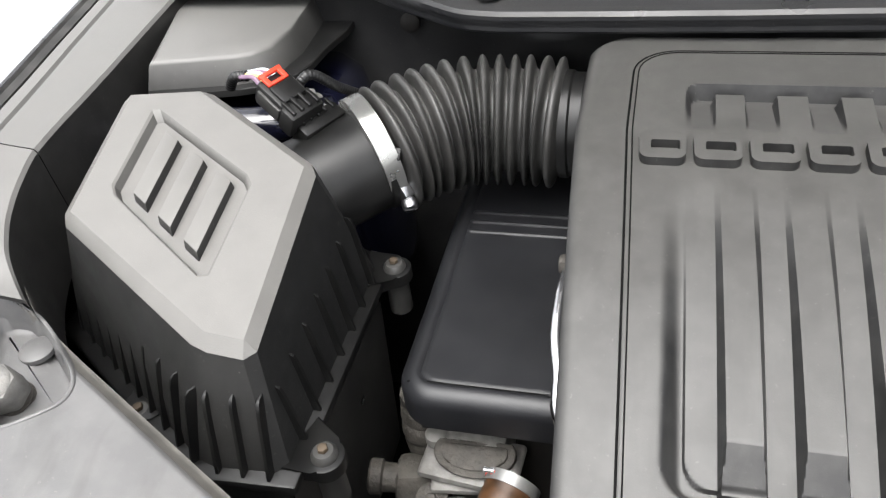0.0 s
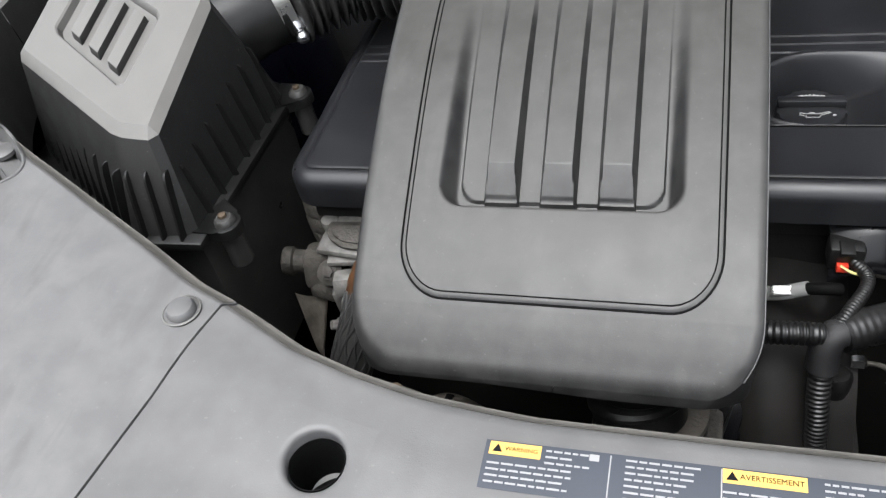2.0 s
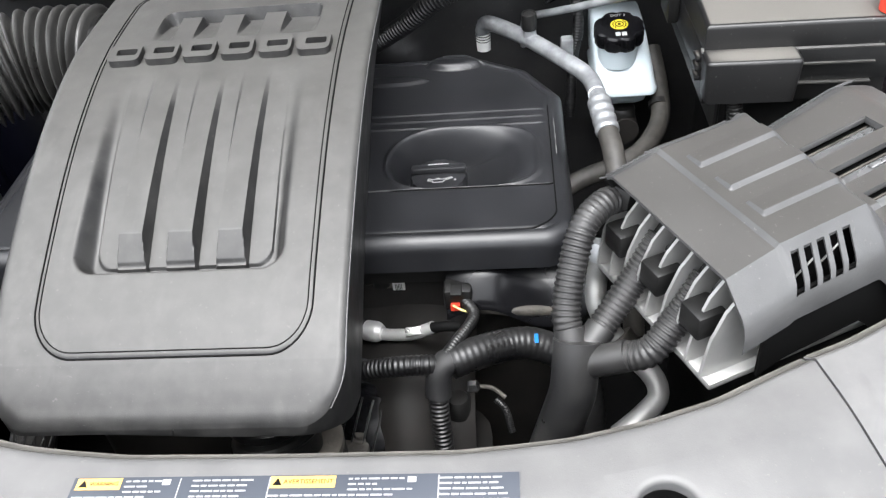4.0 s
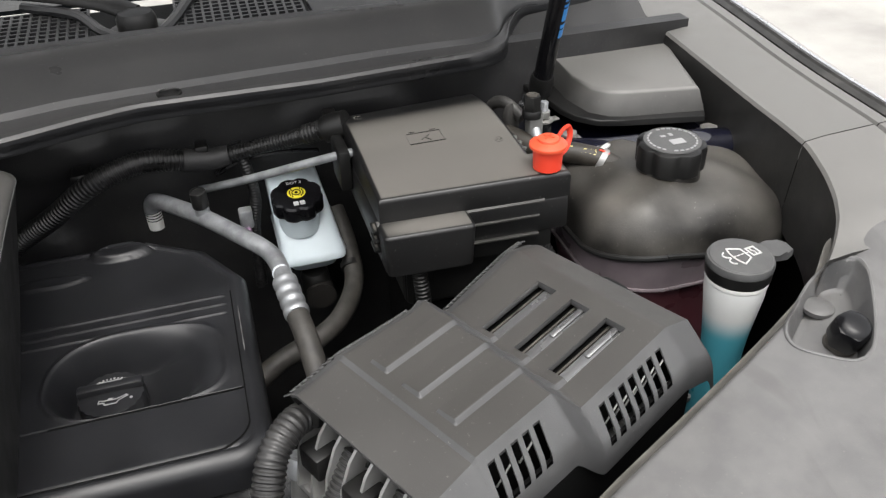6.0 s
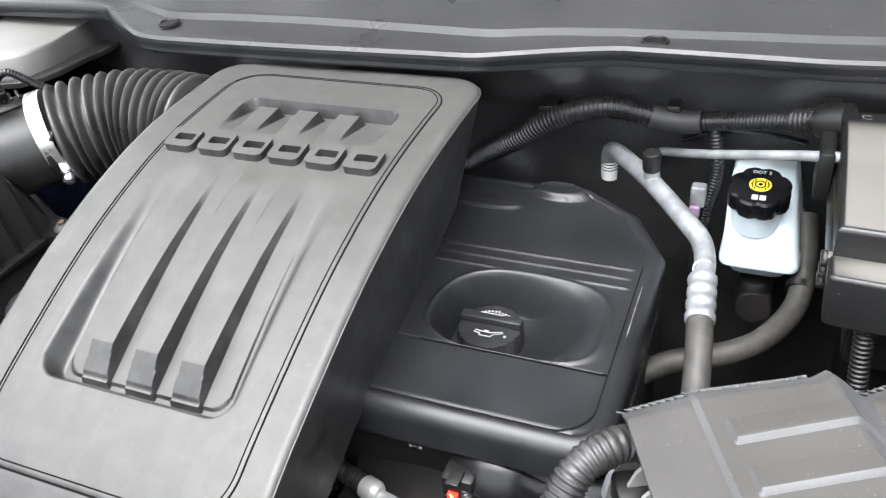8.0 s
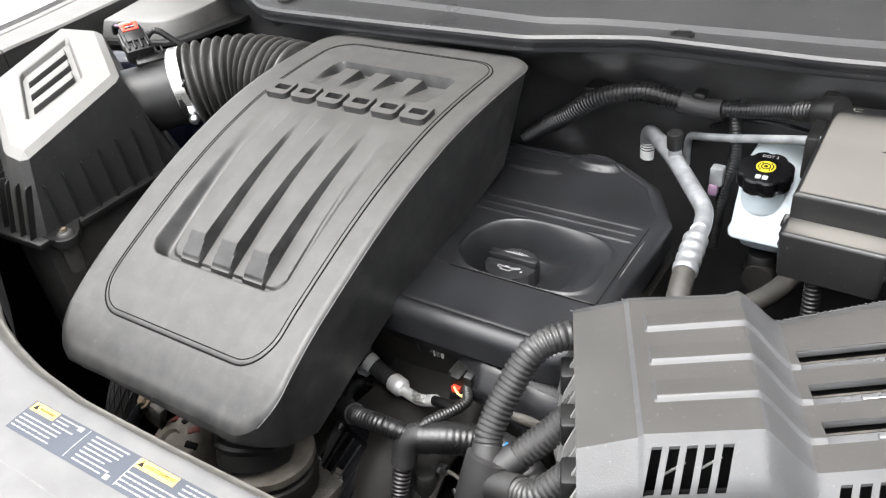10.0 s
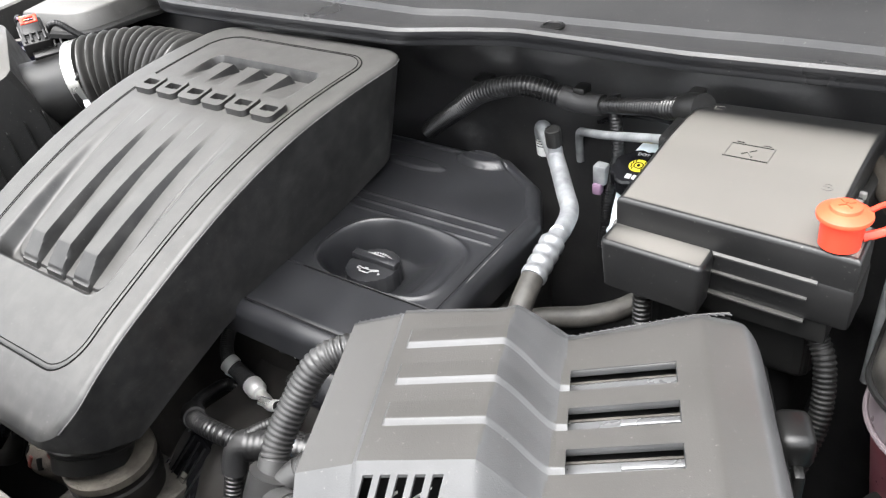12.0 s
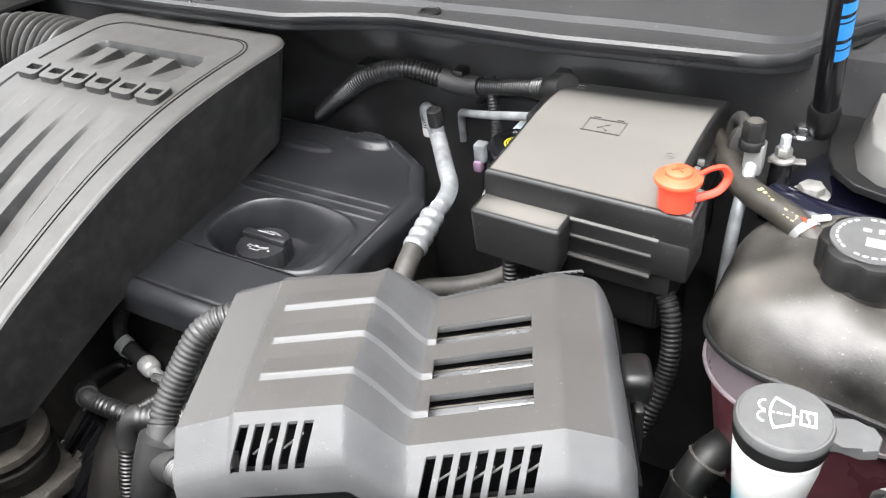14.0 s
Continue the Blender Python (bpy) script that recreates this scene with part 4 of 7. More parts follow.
def lean(bm):
    """The side wall towards the oil filler draws in below."""
    for v in bm.verts:
        if v.co.x > 0.34 and abs(v.co.z - cover_foot(v.co.x, v.co.y)) < 1e-5:
            v.co.x -= 0.004 + 0.085 * max(0.0, v.co.y - 0.20) ** 1.3
    return bm


ys = merged(steps(CY0, CY1, 200), steps(0.264, 0.281, 14), steps(0.2815, 0.2870, 12), [0.2885, 0.305], steps(0.2895, 0.3045, 8), steps(0.1985, 0.2085, 14), steps(0.667, 0.677, 14), [CY0 + 0.0003, CY0 + 0.001, CY0 + 0.002, CY1 - 0.002, CY1 - 0.001, CY1 - 0.0003])
us = merged([0, 0.0015, 0.004, 0.009], steps(0.014, 0.986, 190), [(x - CX0) / (CX1 - CX0) for x in [e for a, b in RIBS for e in (a - 0.0056, a - 0.0040, a - 0.0016, a, b, b + 0.0016, b + 0.0040, b + 0.0056)] + [0.2480, 0.2496, 0.4144, 0.4160] + steps(0.2025, 0.2105, 4) + steps(0.4620, 0.4645, 4)], [0.991, 0.996, 0.9985, 1.0])
ec = thing("engine_cover", (0.33, 0.43, 1.0), "dark grey arched plastic engine cover with three moulded ribs", "engine cover")
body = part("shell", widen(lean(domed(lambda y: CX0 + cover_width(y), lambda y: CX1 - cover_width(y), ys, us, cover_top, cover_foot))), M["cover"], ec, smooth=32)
edge_line = [Vector((CX1 - cover_width(y) + 0.0003, y, cover_top(CX1 - cover_width(y), y) - 0.0008)) for y in steps(0.172, 0.690, 90)]
part("edge_bead", tube(edge_line, 0.0007, 6, 0.006), M["snapcap"], ec, "pale worn moulding edge")
# near-black beads paint the shade of the fine double groove
for inset, r in ((0.0, 0.00095), (0.0042, 0.0006)):
    loop = rounded(0.2065 + inset, 0.2035 + inset, 0.4605 - inset, 0.672 - inset, 0.038 - inset, 12)
    dense = []
    for p, q in zip(loop, loop[1:] + loop[:1]):
        n = max(1, int(math.hypot(q[0] - p[0], q[1] - p[1]) / 0.006))
        dense += [(p[0] + (q[0] - p[0]) * i / n, p[1] + (q[1] - p[1]) * i / n) for i in range(n)]
    line = [Vector((x, y, cover_top(x, y) + 0.0002)) for x, y in dense]
    part("groove_shade", widen(tube(line + [line[0]], r, 6, 0.006)), M["deep"], ec)
for k in range(6):
    x0 = 0.2160 + 0.0400 * k
    bm = B()
    ring = rounded(0, 0, 0.0340, 0.0310, 0.007, 4)
    hole = rounded(0.0085, 0.0100, 0.0300, 0.0205, 0.002, 4)
    top = cover_top(0.33, 0.521)
    slope = (CTOP(0.53) - CTOP(0.50)) / 0.03
    lev = []
    for pts, z in ((ring, -0.003), (ring, 0.0075), (hole, 0.0075), (hole, -0.003)):
        lev.append([bm.verts.new((x0 + px, 0.5065 + py, top + z + slope * (py - 0.0155))) for px, py in pts])
    n = len(ring)
    for a, b in zip(lev, lev[1:] + lev[:1]):
        for i in range(n):
            bm.faces.new((a[i], a[(i + 1) % n], b[(i + 1) % n], b[i]))
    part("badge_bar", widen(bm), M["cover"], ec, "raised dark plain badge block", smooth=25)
part("intake_neck", tube([(0.395, 0.235, 1.02), (0.395, 0.225, 0.985), (0.40, 0.212, 0.955)], 0.048, 32, 0.004, lambda s, i: 0.041 + (0.003 if i in (5, 6, 7, 11, 12) else 0.0)), M["black"], ec)

# ---- valve cover ----
VX0, VX1, VY0, VY1 = 0.020, 0.688, 0.370, 0.764


def valve_cut(x, y):
    """Distance in from the valve cover's outline, whose rear right corner is cut away."""
    d = in_round(x, y, VX0, VY0, VX1, VY1, 0.034)
    for a, b, c in ((0.87, 0.493, 0.699 * 0.87 + 0.630 * 0.493), (0.55, 0.835, 0.655 * 0.55 + 0.715 * 0.835)):
        d = min(d, c - (a * x + b * y))
    return d


def valve_right(y):
    lo, hi = 0.4, 0.70
    for _ in range(24):
        m = (lo + hi) / 2
        if valve_cut(m, y) > 0:
            lo = m
        else:
            hi = m
    return lo


def valve_left(y):
    r = 0.034
    q = min(y - VY0, VY1 - y)
    return VX0 + (r - math.sqrt(max(0.0, r * r - (r - q) ** 2)) if q < r else 0.0)


def bowl(x, y):
    """Depth share of the oil filler's dished well."""
    if y < 0.464:
        return 0.0
    cx, cy = 0.552, 0.512
    a = (x - cx) / (0.069 if x < cx else 0.100)
    b = (y - cy) / (0.050 if y < cy else 0.066)
    p = 2.3 if x < cx else 3.4
    return 1 - (abs(a) ** p + abs(b) ** p) ** (1 / p)


def valve_top(x, y):
    z = 1.0795 + 0.004 * ramp(y, 0.42, 0.6)
    d = valve_cut(x, y)
    rim = 0.016
    if d < rim:
        z -= rim - math.sqrt(max(0.0, rim * rim - (rim - max(0.0, d)) ** 2))
    z -= 0.0024 * math.exp(-(((d - 0.0185) / 0.0016) ** 2)) + 0.0010 * ramp(d, 0.018, 0.021)
    # three fine lines across
    for yl in (0.583, 0.5985, 0.614):
        if 0.04 < x < 0.662:
            z += 0.0014 * math.exp(-(((y - yl) / 0.0020) ** 2))
    # seam line in front of the well
    if 0.30 < x < 0.666:
        z -= 0.0016 * math.exp(-(((y - 0.4620) / 0.0013) ** 2))
    k = bowl(x, y)
    if k > -0.12:
        z += 0.0022 * math.exp(-(((k + 0.03) / 0.040) ** 2))
    if k > 0:
        z -= 0.046 * ramp(k, 0.0, 0.22 + 0.12 * ramp(x, 0.545, 0.60)) * (1 - 0.93 * ramp(x, 0.560, 0.650))
    # raised boss at the rear
    q = 1 - ((x - 0.550) / 0.040) ** 2 - ((y - 0.738) / 0.018) ** 2
    if q > 0:
        z += 0.008 * ramp(q, 0.0, 0.6)
    q = 1 - ((x - 0.47) / 0.05) ** 2 - ((y - 0.700) / 0.012) ** 2
    if q > 0:
        z += 0.003 * min(1.0, 3 * q)
    return z


vc = thing("valve_cover", (0.35, 0.55, 1.0), "black plastic valve cover with a dished oil filler well", "valve cover")
ys = merged([VY0, VY0 + 0.0004, VY0 + 0.0012, VY0 + 0.0024, VY0 + 0.004], steps(VY0 + 0.006, VY1 - 0.004, 150), [VY1 - 0.002, VY1 - 0.0008, VY1], steps(0.575, 0.622, 44), steps(0.440, 0.600, 130), steps(0.457, 0.467, 15))
us = merged([0, 0.0006, 0.0018, 0.0036, 0.006], steps(0.009, 0.99, 250), steps(0.66, 0.955, 170), [0.994, 0.9965, 0.998, 0.9993, 1.0])
part("shell", domed(valve_left, valve_right, ys, us, valve_top, lambda x, y: 1.042), M["valve"], vc, smooth=55)
part("gasket_rail", prism([(0.03, 0.400), (0.675, 0.400), (0.675, 0.62), (0.62, 0.70), (0.03, 0.735)], 1.000, 1.034, 0.003), M["black"], vc)

# near-black beads paint the shade of the rim groove and the seam
bead = [(0.03, 0.3885)] + [(x, 0.3885) for x in steps(0.05, 0.637, 60)] + [(0.637 + 0.032 * math.sin(q), 0.4205 - 0.032 * math.cos(q)) for q in steps(0.15, math.pi / 2, 8)] + [(0.669, y) for y in steps(0.43, 0.622, 24)]
part("groove_shade", tube([(x, y, valve_top(x, y) + 0.0003) for x, y in bead], 0.0010, 6, 0.006), M["deep"], vc)
part("groove_shade", tube([(x, 0.4620, valve_top(x, 0.4620) + 0.0010) for x in steps(0.49, 0.668, 30)], 0.0009, 6, 0.006), M["deep"], vc)

scuff_line = [(0.6745, y, valve_top(0.6745, y) + 0.0002) for y in steps(0.515, 0.588, 20)]
part("scuff", tube(scuff_line, 0.0012, 6, 0.004, lambda q, i: 0.0003 + 0.0005 * math.sin(i * 0.55) ** 2), M["scuff"], vc, "pale scuffed edge")
oc = thing("oil_filler_cap", (0.552, 0.512, 1.034), "black oil filler cap with a white oil can mark", "cap")
part("base", lathe([(0.036, 0.0), (0.036, 0.004), (0.0345, 0.006)], (0.549, 0.510, 1.036), 40), M["valve"], oc)
part("grip", lathe([(0.0335, 0.004), (0.0335, 0.025), (0.032, 0.0290), (0.022, 0.0305), (0.002, 0.0308)], (0.549, 0.510, 1.036), 60, wave=0.04, lobes=20), M["valve"], oc)
part("bar", box((0.549, 0.516, 1.069), (0.064, 0.012, 0.009), 0.003), M["valve"], oc)
bm = B()
zt = 1.0675
can = [(0.536, 0.4935), (0.552, 0.4935), (0.555, 0.4985), (0.567, 0.5045), (0.565, 0.5065), (0.552, 0.5015), (0.536, 0.5015), (0.529, 0.5035), (0.528, 0.4985), (0.536, 0.4975)]
can = [(0.552 + (x - 0.548) * 0.72, 0.4955 + (y - 0.498) * 0.72) for x, y in can]
for p, q in zip(can, can[1:] + can[:1]):
    d = Vector((q[0] - p[0], q[1] - p[1]))
    box((0, 0, 0), (d.length + 0.0008, 0.0011, 0.0006), 0, Matrix.Translation(((p[0] + q[0]) / 2, (p[1] + q[1]) / 2, zt)) @ Matrix.Rotation(math.atan2(d.y, d.x), 4, "Z"), bm=bm)
box((0.549, 0.4995, zt), (0.0045, 0.0022, 0.0006), 0, bm=bm)
lathe([(0.0016, 0), (0.0016, 0.0005)], (0.5690, 0.4958, zt), 10, bm=bm)
box((0.549, 0.5190, 1.0738), (0.024, 0.0011, 0.0005), 0, bm=bm)
part("oil_can_mark", bm, M["print"], oc, "white printed oil can symbol")
bm = B()
for k in range(9):
    a = radians(125 - 8.5 * k)
    c = Vector((0.549 + 0.0245 * math.cos(a), 0.510 + 0.0205 * math.sin(a), 1.0668))
    box((0, 0, 0), (0.0018, 0.0024 if k % 3 else 0.0016, 0.0006), 0, Matrix.Translation(c) @ Matrix.Rotation(a - math.pi / 2, 4, "Z"), bm=bm)
part("print_bar", bm, M["print"], oc)

# ---- air filter housing ----
AF_TOP = [(-0.057, 0.321), (-0.104, 0.325), (-0.284, 0.424), (-0.291, 0.574), (-0.207, 0.584), (-0.063, 0.499)]


def af_z(x, y):
    return 1.1740 + 0.2443 * (y - 0.326) - 0.017 * (x + 0.105)


AF_LOW = [(-0.046, 0.296), (-0.118, 0.292), (-0.340, 0.432), (-0.352, 0.600), (-0.215, 0.640), (-0.046, 0.548)]
af = thing("air_filter_housing", (-0.17, 0.45, 0.85), "grey plastic air filter housing with ribbed sides", "filter housing")


def lid_point(x, y, up=0.0):
    return Vector((x, y, af_z(x, y) + up))


QUAD = [Vector(p) for p in ((-0.2445, 0.5480), (-0.1190, 0.4760), (-0.1225, 0.3800), (-0.2440, 0.4550))]


def quad_at(a, b):
    return QUAD[0].lerp(QUAD[1], a).lerp(QUAD[3].lerp(QUAD[2], a), b)


t = B()
hi = [t.verts.new((x, y, af_z(x, y))) for x, y in AF_TOP]
lo = [t.verts.new((x, y, 1.062)) for x, y in AF_LOW]
t.faces.new(hi)
for i in range(6):
    t.faces.new((lo[i], lo[(i + 1) % 6], hi[(i + 1) % 6], hi[i]))
bmesh.ops.bevel(t, geom=[e for e in t.edges if any(v in hi for v in e.verts)], offset=0.0085, segments=1, profile=0.6, affect="EDGES")
t.normal_update()
top = max(t.faces, key=lambda f: f.calc_area() * (abs(f.normal.z) > 0.9))
top_verts = list(top.verts)
t.faces.remove(top)
corners = [(0.06, 0.0), (0.94, 0.0), (1.0, 0.05), (1.0, 0.92), (0.93, 1.0), (0.06, 1.0), (0.0, 0.94), (0.0, 0.06)]
loops = []
for grow, up in ((0.045, 0.0), (0.025, -0.0015), (-0.005, -0.0078)):
    loops.append([t.verts.new(lid_point(*quad_at(0.5 + (a - 0.5) * (1 + 2 * grow), 0.5 + (b - 0.5) * (1 + 2 * grow)), up)) for a, b in corners])
mid_q = quad_at(0.5, 0.5)


def crossing(verts, ang):
    """Where the ray from the panel's middle at that angle leaves a ring of corners."""
    d = Vector((math.cos(ang), math.sin(ang)))
    for v, w in zip(verts, verts[1:] + verts[:1]):
        p, e = v.co.xy - mid_q, w.co.xy - v.co.xy
        det = d.x * -e.y + e.x * d.y
        if abs(det) < 1e-12:
            continue
        far = (p.x * -e.y + e.x * p.y) / det
        along = (d.x * p.y - d.y * p.x) / det
        if far > 0 and -1e-6 <= along <= 1 + 1e-6:
            return mid_q + d * far


rim_in, rim_out = [], []
for ang in sorted(math.atan2(v.co.y - mid_q.y, v.co.x - mid_q.x) + 1e-5 for v in top_verts + loops[0]):
    rim_in.append(t.verts.new(lid_point(*crossing(loops[0], ang))))
    rim_out.append(t.verts.new(lid_point(*crossing(top_verts, ang))))
for i in range(len(rim_in)):
    k = (i + 1) % len(rim_in)
    t.faces.new((rim_in[i], rim_in[k], rim_out[k], rim_out[i]))
for a, b in zip(loops, loops[1:]):
    for i in range(8):
        t.faces.new((a[i], a[(i + 1) % 8], b[(i + 1) % 8], b[i]))
t.faces.new(loops[-1])
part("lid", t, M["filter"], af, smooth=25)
for k in range(3):
    b0, b1 = 0.165 + 0.285 * k, 0.315 + 0.285 * k
    q = [quad_at(b0, 0.10), quad_at(b1, 0.10), quad_at(b1, 0.90), quad_at(b0, 0.90)]
    bm = B()
    lo4 = [bm.verts.new(lid_point(p.x, p.y, -0.0080)) for p in q]
    hi4 = [bm.verts.new(lid_point(*(p.lerp((q[0] + q[2]) / 2, 0.05)), 0.0005)) for p in q]
    bm.faces.new(hi4)
    for i in range(4):
        bm.faces.new((lo4[i], lo4[(i + 1) % 4], hi4[(i + 1) % 4], hi4[i]))
    bmesh.ops.bevel(bm, geom=[e for e in bm.edges if not all(v in lo4 for v in e.verts)], offset=0.0008, segments=2, profile=0.5, affect="EDGES")
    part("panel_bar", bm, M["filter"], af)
# flange and lower half
flange = [(x + (0.013 if x > -0.1 else -0.008), y + (0.008 if y > 0.45 else -0.012)) for x, y in AF_LOW]
part("flange", prism(flange, 1.052, 1.063, 0.003, which="all"), M["black"], af)
part("lower_housing", prism([(x + (-0.002 if x > -0.1 else 0.004), y + (0.003 if y < 0.45 else -0.003)) for x, y in AF_LOW], 0.80, 1.053, 0.004, flare=-0.012), M["bellows"], af)


def gusset(foot, inward, slope, h=0.056, w=0.0030, run=0.0090):
    """A thin upright spike: wide at the flange, its tip dying out on the sloping wall."""
    d = Vector(inward).normalized()
    s = Vector((-d.y, d.x, 0)) * w / 2
    h *= 1.42
    f = Vector(foot) + d * 0.0045
    bm = B()
    lean_in = lambda k: d * slope * h * k + Vector((0, 0, h * k))
    pts = [f, f + d * (run + 0.004), f + d * (run + 0.004) + lean_in(1.0), f + d * (run * 0.78) + lean_in(1.0), f + d * (run * 0.40) + lean_in(0.97), f + d * (run * 0.22) + lean_in(0.86), f + lean_in(0.12)]
    a = [bm.verts.new(p + s * (0.6 if i in (2, 3) else 1.0)) for i, p in enumerate(pts)]
    b = [bm.verts.new(p - s * (0.6 if i in (2, 3) else 1.0)) for i, p in enumerate(pts)]
    bm.faces.new(a)
    bm.faces.new(b[::-1])
    for i in range(len(pts)):
        k = (i + 1) % len(pts)
        bm.faces.new((a[k], a[i], b[i], b[k]))
    return bm


for k in range(7):
    y = 0.330 + 0.0315 * k
    part("side_rib", gusset((-0.0345, y, 1.061), (-1, 0.0, 0), 0.10, 0.046 + 0.002 * k), M["black"], af)
for k in range(10):
    w = (k + 0.55) / 10.4
    x, y = -0.118 + (-0.340 + 0.118) * w, 0.286 + (0.432 - 0.286) * w
    part("side_rib", gusset((x - 0.004, y - 0.0055, 1.061), (0.55, 0.83, 0), 0.22, 0.050), M["black"], af)
for k in range(3):
    part("side_rib", gusset((-0.104 + 0.0235 * k, 0.2815, 1.061), (0, 1, 0), 0.25, 0.050), M["black"], af)
for bx, by, bz, ex, ey in ((-0.019, 0.317, 1.066, -0.03, 0.01), (-0.026, 0.545, 1.066, -0.03, -0.005), (-0.208, 0.337, 1.060, 0.01, 0.02)):
    boss = part("bolt_boss", lathe([(0.0125, -0.055), (0.0120, -0.010), (0.0125, -0.006), (0.0115, 0.001), (0.0085, 0.0045), (0.004, 0.0050)], (bx, by, bz), 24), M["bellows"], af)
    part("bolt", bolt((bx, by, bz + 0.0045), 0.0048, 0.0045, flange=False), M["rust"], boss, "rusty hexagon bolt")
    ear = B()
    d = Vector((ex, ey, 0)).normalized()
    sd = Vector((-d.y, d.x, 0))
    arc = [Vector((bx, by, 0)) + 0.0175 * (math.cos(q) * -d + math.sin(q) * sd) for q in steps(-1.6, 1.6, 10)]
    prism([(p.x, p.y) for p in arc] + [((arc[-1] + d * 0.03 + sd * 0.012).x, (arc[-1] + d * 0.03 + sd * 0.012).y), ((arc[0] + d * 0.03 - sd * 0.012).x, (arc[0] + d * 0.03 - sd * 0.012).y)], 1.0515, 1.0645, 0.002, bm=ear)
    part("ear", ear, M["black"], boss)

# air flow tube, clamp and bellows to the engine cover
P0, P1 = Vector((-0.150, 0.505, 1.140)), Vector((-0.052, 0.588, 1.158))
way = (P1 - P0).normalized()
ad = thing("air_flow_tube", (-0.1, 0.55, 1.09), "black round air flow meter tube leaving the filter housing", "air duct")
part("tube", lathe([(0.052, 0.0), (0.0505, 0.06), (0.0495, 0.115), (0.0520, 0.117), (0.0520, 0.123), (0.049, 0.125)], seg=48, m=about(P0, way)), M["black"], ad)
PZ = Vector((-0.78, 0.39, 0.49)).normalized()
PX = PZ.cross(Vector((0, 0, 1))).normalized()
PY = PZ.cross(PX)
PM = Matrix(((*PX, 0), (*PY, 0), (*PZ, 0), (0, 0, 0, 1))).transposed()
PM.translation = Vector((-0.108, 0.574, 1.196))
part("sensor_base", box((0, 0, -0.004), (0.050, 0.034, 0.018), 0.003, PM), M["black"], ad)
part("sensor_lug", lathe([(0.008, -0.01), (0.008, 0.012), (0.006, 0.014)], seg=14, m=PM @ Matrix.Translation((0.028, 0.004, 0))), M["bellows"], ad)
for k in range(5):
    part("base_rib", box((-0.018 + 0.009 * k, -0.017, 0.004), (0.003, 0.006, 0.012), 0.0008, PM), M["black"], ad)
hc = thing("hose_clamp", (-0.045, 0.59, 1.1), "bright steel worm-drive hose clamp", "hose clamp")
cm = about(P1 - way * 0.004, way)
part("band", lathe([(0.0525, -0.0085), (0.0545, -0.0085), (0.0545, 0.0085), (0.0525, 0.0085)], seg=48, m=cm), M["zinc"], hc)
sp = Vector((-0.016, 0.563, 1.126))
part("screw_housing", box((0, 0, 0), (0.016, 0.013, 0.026), 0.003, about(sp + Vector((-0.004, -0.006, 0.012)), (-0.5, 0.3, 0.8))), M["steel"], hc)
part("screw", lathe([(0.0075, 0), (0.0075, 0.008), (0.006, 0.010), (0.001, 0.0105)], seg=16, m=about(sp + Vector((0.0, -0.008, -0.004)), (0.3, -0.7, -0.4))), M["steel"], hc)
part("tab", box((0, 0, 0), (0.014, 0.012, 0.005), 0.002, about((-0.052, 0.545, 1.172), (-0.2, -0.7, 0.6))), M["black"], hc)
part("screw_slot", box((0, 0, 0.0108), (0.011, 0.0014, 0.0008), 0, about(sp + Vector((0.0, -0.008, -0.004)), (0.3, -0.7, -0.4))), M["gloss"], hc)
for k in range(5):
    part("worm_slot", box((0, 0, 0), (0.010, 0.0012, 0.0016), 0, about(sp + Vector((-0.006 - 0.0012 * k, -0.0125 - 0.0005 * k, 0.014 + 0.0048 * k)), (0.1, -0.85, 0.35))), M["castdirty"], hc)
part("tab", box((0, 0, 0), (0.014, 0.012, 0.005), 0.002, about((-0.022, 0.553, 1.175), (-0.1, -0.7, 0.6))), M["black"], hc)
ah = thing("air_hose", (0.05, 0.63, 1.09), "black ribbed rubber air intake hose", "air hose")
line = [P1 + way * 0.006, (-0.020, 0.615, 1.162), (0.025, 0.642, 1.163), (0.08, 0.652, 1.160), (0.118, 0.652, 1.158)]
pitch = 0.0142


def fold(s, i):
    k = i % 8
    return 0.0495 + 0.0140 * (0, 0.62, 0.93, 1.0, 0.93, 0.62, 0.12, 0.0)[k]


part("bellows", tube(line, 0.05, 44, pitch / 8, fold), M["bellows"], ah, smooth=60)
part("cuff", lathe([(0.0475, 0.0), (0.052, 0.002), (0.052, 0.010), (0.0500, 0.012), (0.0500, 0.022), (0.0530, 0.024), (0.0530, 0.030), (0.050, 0.032), (0.050, 0.048)], seg=44, m=about((0.115, 0.652, 1.158), (1, -0.01, 0))), M["black"], ah)

# ---- module cover, rotated in the bay ----
EO, EA = Vector((0.7196, 0.3401, 0.0)), radians(25.5)
EUx, EVx = Vector((math.cos(EA), math.sin(EA), 0)), Vector((math.sin(EA), -math.cos(EA), 0))
EM = Matrix.Translation((EO.x, EO.y, 0)) @ Matrix.Rotation(EA, 4, "Z") @ Matrix.Diagonal((1, -1, 1, 1))
TOPV = 0.160
SLOTS = ((0.0385, 0.0595), (0.0765, 0.0975), (0.1145, 0.1355))
VENT_L = [0.030 + 0.0112 * k for k in range(5)]
VENT_R = [0.152 + 0.0118 * k for k in range(7)]


def ecm_z(u, v):
    """Height of the cover: a high half, a slanting fold and a lower half that rises again."""
    a, b = 0.110 - 0.010 * v / TOPV, 0.147 - 0.010 * v / TOPV
    high = 1.1870 + 0.10 * u - 0.0030 * min(1.0, max(0.0, (0.0240 - u) / 0.0035)) - 0.20 * max(0.0, 0.020 - u)
    low = 1.1335 + 0.165 * min(u, 0.245)
    k = min(1.0, max(0.0, (u - a) / (b - a)))
    k = 0.65 * k + 0.35 * ramp(u, a - 0.004, b + 0.004)
    return high * (1 - k) + low * k + 0.004 * v / TOPV


